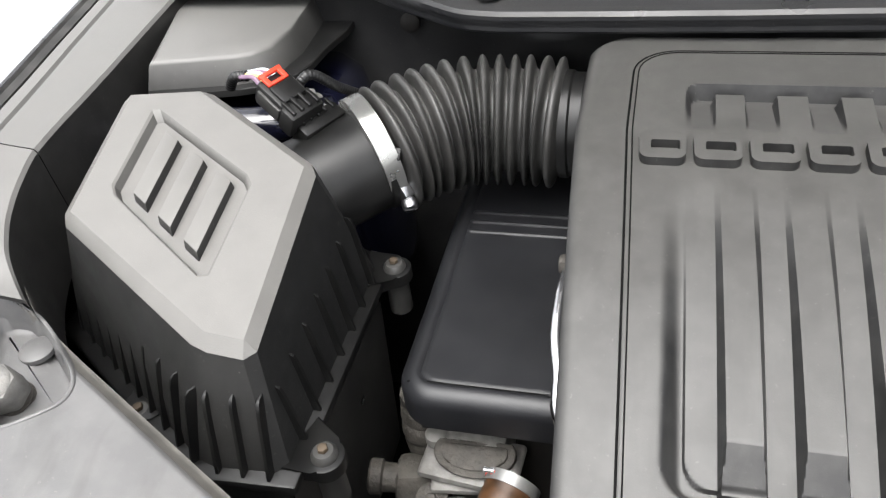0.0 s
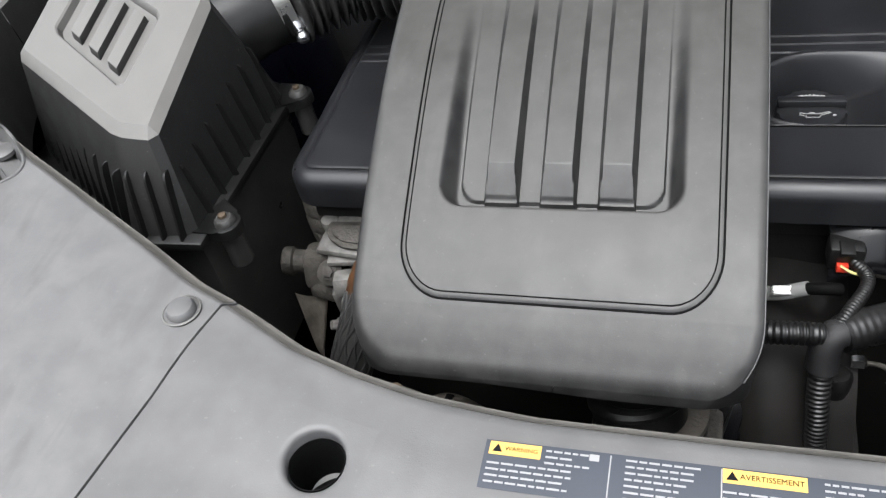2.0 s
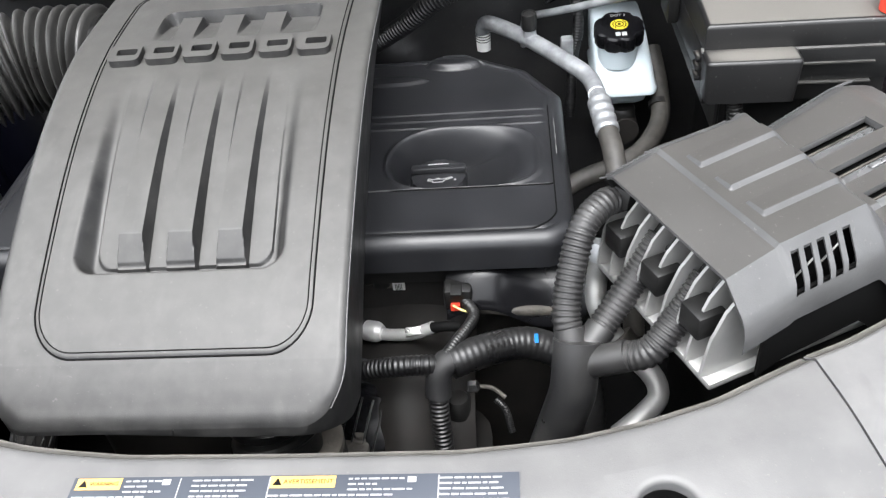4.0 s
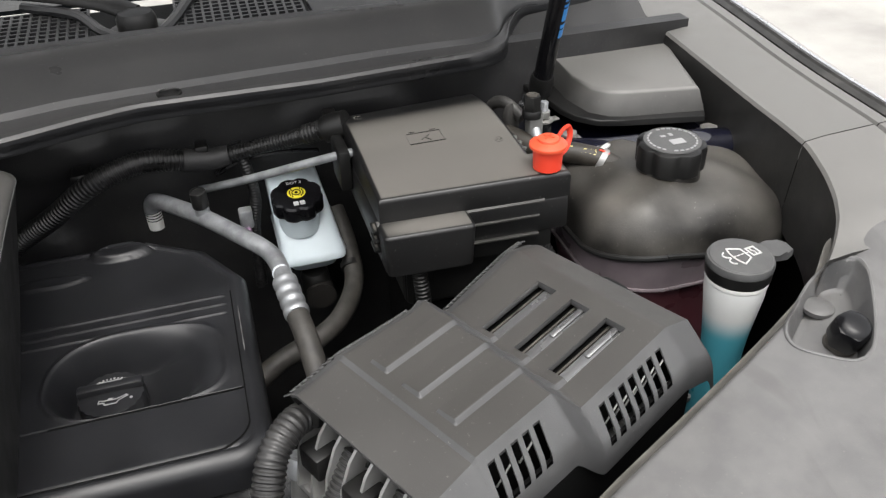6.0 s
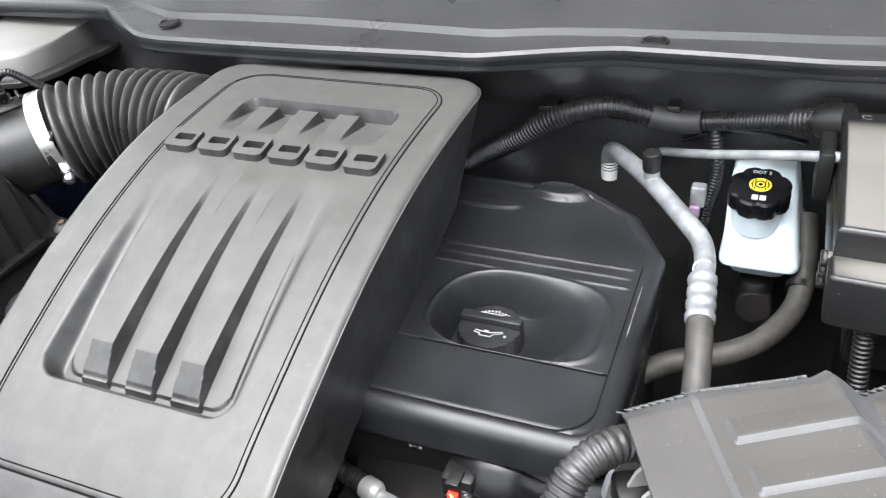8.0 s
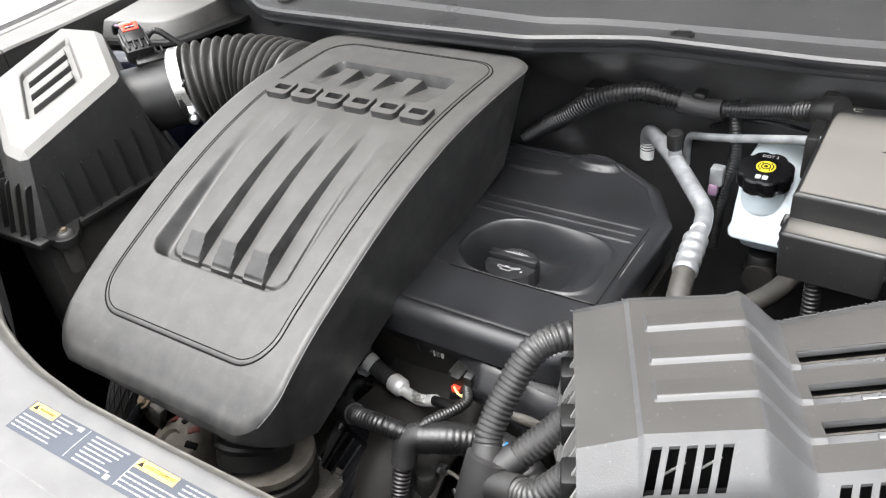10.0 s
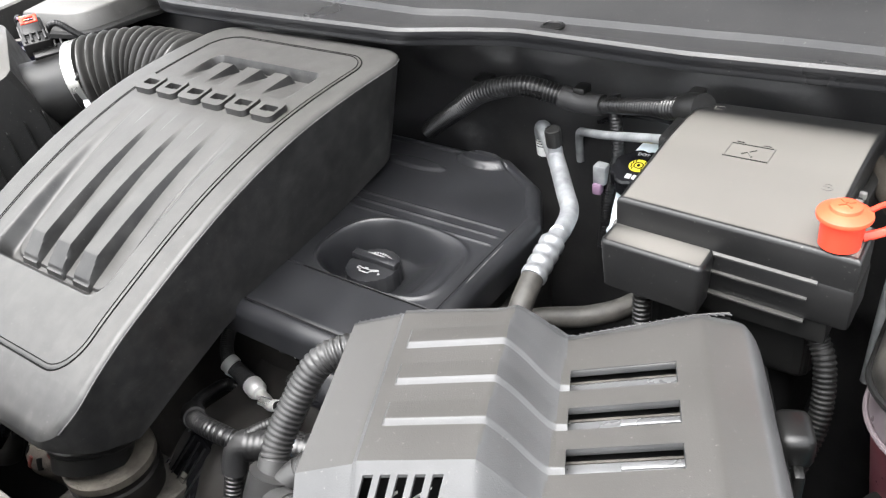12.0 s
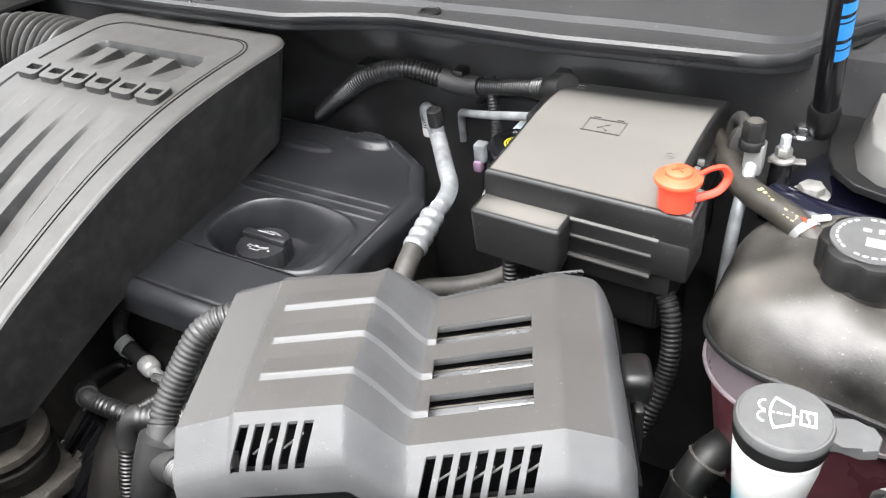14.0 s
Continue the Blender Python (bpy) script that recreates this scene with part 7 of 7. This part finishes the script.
part("bolt", bolt((0.462, 0.418, 0.985), 0.006, 0.016), M["castdirty"], se)

# ---- intake manifold, throttle body and engine parts below the covers ----
im = thing("intake_manifold", (0.56, 0.32, 0.8), "dusty brown-black plastic intake manifold", "intake manifold")


MANIFOLD_Z = smooth_table([(0.22, 0.845), (0.25, 0.895), (0.27, 0.922), (0.30, 0.940), (0.33, 0.938), (0.37, 0.930), (0.41, 0.935), (0.45, 0.955)], 0.02)


def manifold_place(u, v):
    """A broad moulded shell that curves down towards the front, dented between its runners."""
    y = 0.445 - 0.215 * v
    z = MANIFOLD_Z(y)
    z += 0.007 * math.cos((u - 0.50) * 2 * math.pi / 0.105) * ramp(v, 0.05, 0.45) * ramp(v, 1.05, 0.6)
    z -= 0.014 * math.exp(-(((u - 0.545) / 0.022) ** 2 + ((v - 0.34) / 0.12) ** 2))
    return (u, y - 0.012 * math.cos((u - 0.50) * 60) * v, z)


part("upper_shell", sheet(steps(0.425, 0.572, 40), steps(0, 1, 30), manifold_place, 0.005), M["manifold"], im, smooth=60)
part("plenum", block([(0.50, 0.26, 0.70, 0.16, 0.10, 0.03), (0.50, 0.27, 0.78, 0.17, 0.14, 0.04), (0.50, 0.29, 0.84, 0.17, 0.12, 0.04)]), M["manifold"], im, smooth=60)
for x, y, z in ((0.555, 0.285, 0.930),):
    part("boss", lathe([(0.013, -0.02), (0.013, 0.0), (0.010, 0.004), (0.004, 0.004)], (x, y, z), 20), M["black"], im)
sh = thing("heat_shield", (0.62, 0.40, 0.93), "glossy black pressed cover below the valve cover", "shield")
part("plate", sheet(steps(0.545, 0.690, 30), steps(0, 1, 14), lambda u, v: (u, 0.420 - 0.065 * v, 1.022 - 0.055 * v * v + 0.014 * math.sin((u - 0.545) * 44) * (0.3 + 0.7 * v) + 0.012 * ramp(v, 0.5, 0.6)), 0.004), M["gloss"], sh)
# metal-coloured roll paints a reflection along the black edge
part("rolled_edge", tube([(0.55, 0.375, 0.975), (0.585, 0.366, 0.982), (0.62, 0.362, 0.980), (0.66, 0.368, 0.975), (0.69, 0.38, 0.98)], 0.0065, 10), M["castdirty"], sh, "pale roll painted as a reflection on the edge")
for x, y, z in ((0.688, 0.405, 1.002), (0.605, 0.42, 1.012), (0.565, 0.432, 1.016)):
    part("bolt", bolt((x, y, z), 0.006, 0.007, (0, -0.6, 0.8)), M["castdirty"], sh)
bm = block([(0.36, 0.55, 0.60, 0.62, 0.34, 0.04), (0.36, 0.55, 0.90, 0.64, 0.30, 0.04), (0.36, 0.57, 0.995, 0.64, 0.26, 0.03)])
solo("engine_block", bm, M["manifold"], (0.36, 0.55, 0.60), "grimy dark cast engine block and head", "engine block")
tb = thing("throttle_unit", (0.41, 0.21, 0.85), "cast aluminium throttle body below the cover's neck", "throttle body")
part("bore", lathe([(0.044, -0.075), (0.045, -0.01), (0.048, -0.008), (0.048, 0.004), (0.045, 0.006), (0.045, 0.012)], (0.400, 0.218, 0.930), 36), M["manifold"], tb)
part("flange", prism(rounded(0.345, 0.150, 0.462, 0.272, 0.018, 4), 0.885, 0.902, 0.003), M["castdirty"], tb)
for x, y in ((0.355, 0.16), (0.452, 0.16), (0.452, 0.262), (0.355, 0.262)):
    part("bolt", bolt((x, y, 0.902), 0.006, 0.006), M["castdirty"], tb)
part("band_clamp", lathe([(0.0465, 0.0), (0.0485, 0.001), (0.0485, 0.010), (0.0465, 0.011)], (0.400, 0.218, 0.945), 36), M["tan"], tb)
al = thing("alternator", (0.188, 0.247, 0.75), "dusty tan alternator casing with cooling slots", "alternator")
am0 = Matrix.Translation((0.188, 0.247, 0.818)) @ Matrix.Rotation(radians(26), 4, "X") @ Matrix.Rotation(radians(-6), 4, "Y")
part("casing", lathe([(0.042, -0.07), (0.043, 0.0), (0.042, 0.018), (0.037, 0.028), (0.028, 0.033), (0.016, 0.035), (0.013, 0.030), (0.002, 0.030)], seg=40, m=am0), M["tan"], al)
# proud boxes: black ones paint shade in the slots, red ones the windings
for k in range(10):
    q = radians(-60 + 36 * k)
    part("slot", box((0, 0, 0), (0.016, 0.0095, 0.006), 0.002, am0 @ Matrix.Rotation(q, 4, "Z") @ Matrix.Translation((0.0325, 0, 0.0285)) @ Matrix.Rotation(radians(35), 4, "Y")), M["ruddy"] if k % 2 else M["deep"], al)
part("bracket", box((0, 0, 0), (0.030, 0.016, 0.044), 0.006, Matrix.Translation((0.148, 0.248, 0.868)) @ Matrix.Rotation(radians(24), 4, "Y")), M["castdirty"], al)
part("bolt", bolt((0.142, 0.244, 0.890), 0.008, 0.008, (-0.3, -0.5, 0.8)), M["rust"], al)
part("strut", tube([(0.140, 0.240, 0.885), (0.10, 0.20, 0.82)], 0.008, 12), M["gloss"], al)

ac = thing("throttle_actuator", (0.49, 0.22, 0.85), "black ribbed plastic throttle actuator housing", "actuator")
ay = Vector((0.011, 0.030, 0.028)).normalized()
ax_ = Vector((1.0, -0.15, 0.0))
ax_ = (ax_ - ay * ax_.dot(ay)).normalized()
az_ = ax_.cross(ay)
am = Matrix((((*ax_, 0)), ((*ay, 0)), ((*az_, 0)), ((0, 0, 0, 1)))).transposed()
am.translation = Vector((0.413, 0.279, 0.915)) + ax_ * 0.040 - az_ * 0.022 - ay * 0.012
part("housing", box((0, 0, 0), (0.078, 0.115, 0.040), 0.012, am, 3), M["gloss"], ac)
part("lid", box((0.004, 0, 0.0205), (0.056, 0.094, 0.006), 0.003, am), M["gloss"], ac)
for k in range(4):
    part("rib", box((-0.016 + 0.012 * k, 0.002, 0.0240), (0.0022, 0.080, 0.0025), 0.0008, am), M["black"], ac)
part("edge_strip", box((-0.037, 0, 0.016), (0.004, 0.108, 0.006), 0.0015, am), M["castdirty"], ac)
for c in ((-0.0335, -0.010, 0.0205), (-0.0285, -0.010, 0.0205), (-0.031, 0.036, 0.0205)):
    part("spring_clip", box(c, (0.0026, 0.016, 0.003), 0.0008, am), M["silver"], ac)
part("plug", box((0.010, -0.062, -0.02), (0.022, 0.030, 0.022), 0.003, am), M["black"], ac)
part("red_lock", box((0.018, -0.078, -0.02), (0.008, 0.006, 0.012), 0.001, am), M["red"], ac)

# left end of the head: castings, plug and braided hose
wh = thing("water_outlet", (0.06, 0.40, 0.9), "grimy cast aluminium coolant outlet under the valve cover", "coolant outlet")


def lump(c, s, r=0.006, turn=0.0, tip=0.0, taper=0.9):
    return box((0, 0, 0), s, r, Matrix.Translation(c) @ Matrix.Rotation(radians(turn), 4, "Z") @ Matrix.Rotation(radians(tip), 4, "X"), 2, None, taper)


part("upper_body", lump((0.083, 0.410, 0.955), (0.066, 0.050, 0.090), 0.010, -4), M["alu"], wh)
part("lower_lip", lump((0.080, 0.392, 0.978), (0.092, 0.052, 0.009), 0.004, -6, 8, 0.96), M["alu"], wh)
part("lower_lip", lump((0.073, 0.386, 0.966), (0.060, 0.040, 0.008), 0.003, 6, 10, 0.96), M["alu"], wh)
plug_m = about((0.084, 0.392, 0.989), (0.02, -0.45, 0.89))
pl_bm = B()
prism([(0.037 * math.cos(q), -max(-0.010, 0.022 * math.sin(q))) for q in steps(-0.5, math.pi + 0.5, 18)], 0.0, 0.008, 0.002, m=plug_m, bm=pl_bm)
prism([(0.030 * math.cos(q), -max(-0.006, 0.016 * math.sin(q))) for q in steps(-0.5, math.pi + 0.5, 18)], 0.0075, 0.0110, 0.0015, m=plug_m, bm=pl_bm)
part("outlet_plug", pl_bm, M["castdirty"], wh)
part("plug_lug", lathe([(0.010, 0), (0.010, 0.010), (0.007, 0.012)], (0.046, 0.402, 0.988), 14), M["alu"], wh)
part("upper_boss", tube([(0.030, 0.430, 0.93), (0.028, 0.425, 0.975), (0.030, 0.43, 1.02)], 0.022, 16, 0.004, lambda s, i: 0.022 - 0.003 * (i % 5 == 0)), M["castdirty"], wh)
part("side_body", lump((0.030, 0.390, 0.938), (0.056, 0.046, 0.044), 0.008, 12, -12, 0.82), M["castdirty"], wh)
part("side_foot", lump((0.034, 0.376, 0.918), (0.040, 0.040, 0.022), 0.006, -14, -8), M["castdirty"], wh)
part("side_pipe", lathe([(0.0135, 0), (0.0140, 0.016), (0.0170, 0.018), (0.0170, 0.028), (0.0150, 0.030), (0.012, 0.030), (0.011, 0.020)], seg=22, m=about((0.010, 0.386, 0.943), (-1, -0.15, 0.12))), M["castdirty"], wh)
part("bolt_seat", lathe([(0.015, 0), (0.015, 0.004), (0.012, 0.006)], seg=20, m=about((0.046, 0.366, 0.948), (0.1, -0.62, 0.78))), M["castdirty"], wh)
part("bolt", bolt((0.046, 0.362, 0.953), 0.007, 0.006, (0.1, -0.62, 0.78)), M["castdirty"], wh)
part("neck", tube([(0.122, 0.366, 0.990), (0.117, 0.348, 0.985), (0.111, 0.332, 0.975), (0.108, 0.318, 0.962)], 0.026, 24, 0.003, lambda s, i: 0.0228 - 0.0007 * (i % 4 == 0)), M["copper"], wh, "amber-brown hose neck")
nm_c = about((0.1215, 0.3635, 0.9895), (-0.005, -0.018, -0.005))
part("neck_clip", lathe([(0.0232, -0.005), (0.0242, -0.005), (0.0242, 0.005), (0.0232, 0.005)], seg=28, m=nm_c), M["fin"], wh, "pale spring clip with red marks")
for k in range(4):
    q = 2.2 + 0.55 * k
    part("paint_mark", box((0, 0, 0), (0.0008, 0.005, 0.0022), 0, nm_c @ Matrix.Translation((0.0244 * math.cos(q), 0.0244 * math.sin(q), 0)) @ Matrix.Rotation(q, 4, "Z") @ Matrix.Rotation(0.5 - 0.4 * k, 4, "X")), M["red"], wh, "small red paint mark")
part("clip_tail", box((0.103, 0.363, 1.010), (0.010, 0.004, 0.004), 0.001), M["silver"], wh)
for c, sz, r, tp in (((0.068, 0.356, 0.945), (0.030, 0.026, 0.024), 14, -10), ((0.072, 0.346, 0.925), (0.018, 0.024, 0.018), -15, 0), ((0.054, 0.358, 0.915), (0.016, 0.022, 0.040), 10, 8), ((0.060, 0.346, 0.895), (0.014, 0.020, 0.022), 30, 0)):
    part("lug", lump(c, sz, 0.005, r, tp), M["alu"], wh)
part("lug_bolt", bolt((0.050, 0.338, 0.890), 0.006, 0.010, (-0.7, -0.5, 0.5)), M["alu"], wh)
part("mount_plate", sheet(steps(0, 1, 10), steps(0, 1, 10), lambda u, v: (-0.006 + 0.036 * u * (1 - 0.75 * v) + 0.012 * v, 0.358 - 0.020 * v + 0.016 * u * (1 - v), 0.918 - 0.075 * v - 0.012 * math.sin(math.pi * u)), 0.006), M["tan"], wh)
rh = thing("radiator_hose", (0.10, 0.25, 0.85), "braided black radiator hose", "hose")
hose_line = [(0.109, 0.322, 0.966), (0.105, 0.300, 0.946), (0.096, 0.282, 0.920), (0.086, 0.262, 0.885), (0.078, 0.24, 0.84), (0.07, 0.21, 0.78)]
part("hose", tube(hose_line, 0.0228, 22, 0.004), M["rubber"], rh)
# textile braid: chevron ribs wound both ways
core = spline(hose_line, 0.002)
for turn in range(28):
    pts = []
    for i in range(0, min(len(core) - 1, 90), 2):
        t = (core[i + 1] - core[i]).normalized()
        side = Vector((0, 0, 1)).cross(t).normalized()
        up_v = t.cross(side)
        q = turn * 2 * math.pi / 14 + (0.020 if turn < 14 else -0.020) * i
        pts.append(core[i] + 0.0226 * (math.cos(q) * side + math.sin(q) * up_v))
    part("braid", tube(pts, 0.0016, 6, 0.003), M["tape"], rh)
ds = thing("dipstick_tube", (0.175, 0.42, 1.0), "bright curved metal tube beside the engine cover", "tube")
part("tube", tube([(0.165, 0.480, 1.135), (0.163, 0.455, 1.134), (0.163, 0.42, 1.125), (0.168, 0.395, 1.112), (0.172, 0.37, 1.09), (0.20, 0.36, 1.06)], 0.0052, 12), M["steel"], ds)
part("holder", box((0.166, 0.486, 1.137), (0.018, 0.012, 0.014), 0.003), M["castdirty"], ds)
pp = thing("cold_pipe", (0.72, 0.30, 0.95), "white frosted aluminium pipe behind the looms", "pipe")
part("pipe", tube([(0.728, 0.338, 1.085), (0.724, 0.330, 1.068), (0.721, 0.323, 1.050), (0.721, 0.306, 1.030), (0.741, 0.286, 1.000), (0.769, 0.264, 0.980), (0.775, 0.249, 0.965), (0.761, 0.239, 0.950), (0.735, 0.225, 0.935)], 0.0105, 16), M["fin"], pp)
part("collar", lathe([(0.0145, -0.008), (0.0155, -0.004), (0.0155, 0.006), (0.0145, 0.010)], seg=18, m=about((0.7265, 0.335, 1.078), (-0.2, -0.4, -0.9))), M["alupipe"], pp)
part("clamp", lathe([(0.018, -0.006), (0.018, 0.006), (0.016, 0.008)], seg=18, m=about((0.741, 0.286, 1.000), (0.6, -0.5, -0.6))), M["castdirty"], pp)
fp = thing("fuel_rail_fitting", (0.6, 0.29, 0.93), "small steel pipe fitting", "fitting")
part("nut", lathe([(0.008, 0), (0.010, 0.003), (0.010, 0.016), (0.006, 0.02)], seg=6, m=about((0.595, 0.290, 0.945), (1, 0, 0))), M["steel"], fp)
part("pipe", tube([(0.612, 0.290, 0.945), (0.635, 0.288, 0.943), (0.655, 0.275, 0.935)], 0.0035, 8), M["castdirty"], fp)
part("spring", ridged([(0.640, 0.268, 0.94), (0.655, 0.255, 0.93), (0.664, 0.235, 0.90)], 0.0055, 0.0036, 0.25), M["loom"], fp)

# looms beside the fuse box
for pts, r in (([(1.000, 0.552, 1.110), (1.014, 0.540, 1.085), (1.020, 0.520, 1.04), (1.010, 0.49, 0.99), (0.99, 0.46, 0.90)], 0.0095), ([(0.858, 0.530, 1.124), (0.860, 0.524, 1.09), (0.862, 0.515, 1.05), (0.86, 0.50, 0.98)], 0.0085)):
    lm = thing("fuse_box_loom", pts[0], "black corrugated loom hanging from the fuse box", "wiring loom", "fuse box looms")
    part("conduit", ridged(pts, r, 0.0046, 0.13), M["black"], lm)
bs = thing("lower_hose", (1.05, 0.43, 0.95), "black rubber hose with spring clips below the coolant tank", "hose")
part("hose", tube([(1.085, 0.50, 0.99), (1.072, 0.475, 0.985), (1.060, 0.45, 0.95), (1.05, 0.43, 0.85)], 0.017, 18), M["black"], bs)
for k, p in enumerate(((1.074, 0.478, 0.986), (1.064, 0.460, 0.966))):
    part("spring_clip", lathe([(0.0185, -0.002), (0.0195, 0.0), (0.0185, 0.002)], seg=22, m=about(p, (0.4, 0.5, 0.8))), M["castdirty"], bs)

# air flow sensor plug with its wires
mp = thing("sensor_plug", (-0.13, 0.58, 1.2), "black and red wiring plug on the air flow tube", "plug")
pm = PM
part("socket", box((0, 0, 0.012), (0.046, 0.030, 0.020), 0.003, pm), M["black"], mp)
for k in range(4):
    part("rib", box((-0.0165 + 0.011 * k, -0.0165, 0.016), (0.0045, 0.005, 0.020), 0.001, pm), M["black"], mp)
part("body", box((0, 0, 0.042), (0.040, 0.028, 0.042), 0.004, pm), M["black"], mp)
part("side_grip", box((-0.021, 0, 0.040), (0.004, 0.018, 0.034), 0.0015, pm), M["bellows"], mp)
part("side_grip", box((0.021, 0, 0.040), (0.004, 0.018, 0.034), 0.0015, pm), M["bellows"], mp)
part("latch_step", box((0, -0.0150, 0.036), (0.030, 0.005, 0.024), 0.0015, pm), M["black"], mp)
for c, w in (((0, -0.0165, 0.064), (0.030, 0.004, 0.005)), ((-0.011, -0.0165, 0.056), (0.006, 0.004, 0.014)), ((0.011, -0.0165, 0.056), (0.006, 0.004, 0.014)), ((0, -0.0165, 0.0505), (0.018, 0.004, 0.004))):
    part("red_lock", box(c, w, 0.001, pm), M["red"], mp, "red plug lock")
for k, nm in enumerate(("wirepink", "wireyellow", "wirewhite", "wirepink", "wirewhite")):
    a = pm @ Vector((-0.012 + 0.006 * k, -0.003 + 0.003 * (k % 2), 0.060))
    b = pm @ Vector((-0.011 + 0.0045 * k, -0.004, 0.076))
    c = pm @ Vector((-0.016 + 0.003 * k, 0.006, 0.090))
    part("wire", tube([a, b, c], 0.0026, 8, 0.003), M[nm], mp)
part("wire_sleeve", ridged([pm @ Vector((-0.010, 0.004, 0.086)), pm @ Vector((-0.016, 0.014, 0.098)), pm @ Vector((-0.016, 0.034, 0.102))], 0.006, 0.004), M["loom"], mp)
part("conduit", ridged([pm @ Vector((0.012, 0.016, 0.040)), (-0.120, 0.622, 1.225), (-0.10, 0.650, 1.195), (-0.08, 0.70, 1.15), (-0.07, 0.78, 1.08)], 0.006, 0.0038), M["loom"], mp)
fb2 = thing("firewall_stud", (-0.078, 0.80, 1.17), "grey round stud in the firewall", "stud")
part("head", lathe([(0.012, 0), (0.012, 0.004), (0.009, 0.006), (0.002, 0.0065)], seg=24, m=about((-0.075, 0.828, 1.178), (0, -1, 0.1))), M["manifold"], fb2)
for x, y in ((0.036, 0.742), (0.635, 0.774)):
    ck = thing("cowl_clip", (x, y, 1.235), "dark round push clip in the cowl gutter", "clip", "cowl clips")
    part("ring", lathe([(0.014, 0), (0.014, 0.002), (0.011, 0.003), (0.010, 0.0015), (0.001, 0.0015)], (x, y, 1.2372), 28), M["black"], ck)

# ---- labels on the front cover ----
def cover_z(x, y):
    return panel_height(x, y, EDGE(abs(x - MID))) + 0.0004


lb = thing("warning_label", (0.483, 0.05, 1.12), "dark warning label with amber headings on the radiator cover", "label")


def flat_patch(x0, y0, x1, y1, lift):
    return sheet(steps(x0, x1, max(2, int((x1 - x0) / 0.012))), steps(y0, y1, 3), lambda u, v: (u, v, cover_z(u, v) + lift), 0.0002)


part("film", flat_patch(0.326, 0.030, 0.642, 0.0625, 0.0004), M["sticker"], lb)
for x0, x1, text in ((0.329, 0.362, "WARNING"), (0.470, 0.516, "AVERTISSEMENT")):
    part("heading", flat_patch(x0, 0.0525, x1, 0.0615, 0.0008), M["amber"], lb, "amber heading field")
    m = Matrix.Translation(((x0 + x1) / 2 + 0.004, 0.057, cover_z((x0 + x1) / 2, 0.057) + 0.0010))
    part("words", words(text, 0.0044 if len(text) < 9 else 0.0048, m, 0.0001), M["gloss"], lb, "black printed heading word")
    t = B()
    prism([(x0 + 0.002, 0.0545), (x0 + 0.0085, 0.0545), (x0 + 0.0052, 0.0600)], cover_z(x0, 0.057) + 0.0008, cover_z(x0, 0.057) + 0.0012, bm=t)
    part("warning_triangle", t, M["gloss"], lb)
rng = random.Random(4)
for x0, x1 in ((0.329, 0.398), (0.414, 0.460), (0.470, 0.575), (0.588, 0.637)):
    for row in range(7):
        y = 0.0590 - 0.0041 * row
        a = x0
        if row < 3 and x0 in (0.329, 0.470):
            a = x0 + (0.036 if x0 < 0.4 else 0.055)
        end = x1 - rng.uniform(0.0, 0.25) * (x1 - x0)
        bm = B()
        while a < end - 0.004:
            w = min(rng.uniform(0.003, 0.009), end - a)
            join(bm, flat_patch(a, y - 0.00062, a + w, y + 0.00062, 0.0008))
            a += w + 0.0012
        part("print_bar", bm, M["print"], lb)
sc = B()
scuff = steps(0.300, 0.480, 40)
for i, (xa, xb) in enumerate(zip(scuff, scuff[1:])):
    w = 0.0007 + 0.0002 * math.sin(i * 0.4)
    join(sc, sheet([xa, xb], [0.0065 - w, 0.0065 + w], lambda u, v: (u, v + 0.0008 * math.sin(u * 40), cover_z(u, v) + 0.0002), 0.0001))
part("scuff", sc, M["scuff"], bpy.data.objects["radiator_cover"], "pale scuff line in the plastic")
for x, y in ((0.392, 0.058), (0.455, 0.0345), (0.566, 0.058), (0.630, 0.0345)):
    part("book_mark", flat_patch(x, y - 0.0022, x + 0.006, y + 0.0022, 0.0009), M["print"], lb)
for x in (0.3985, 0.463, 0.581):
    part("divider", flat_patch(x + 0.006, 0.032, x + 0.0068, 0.061, 0.0008), M["print"], lb)
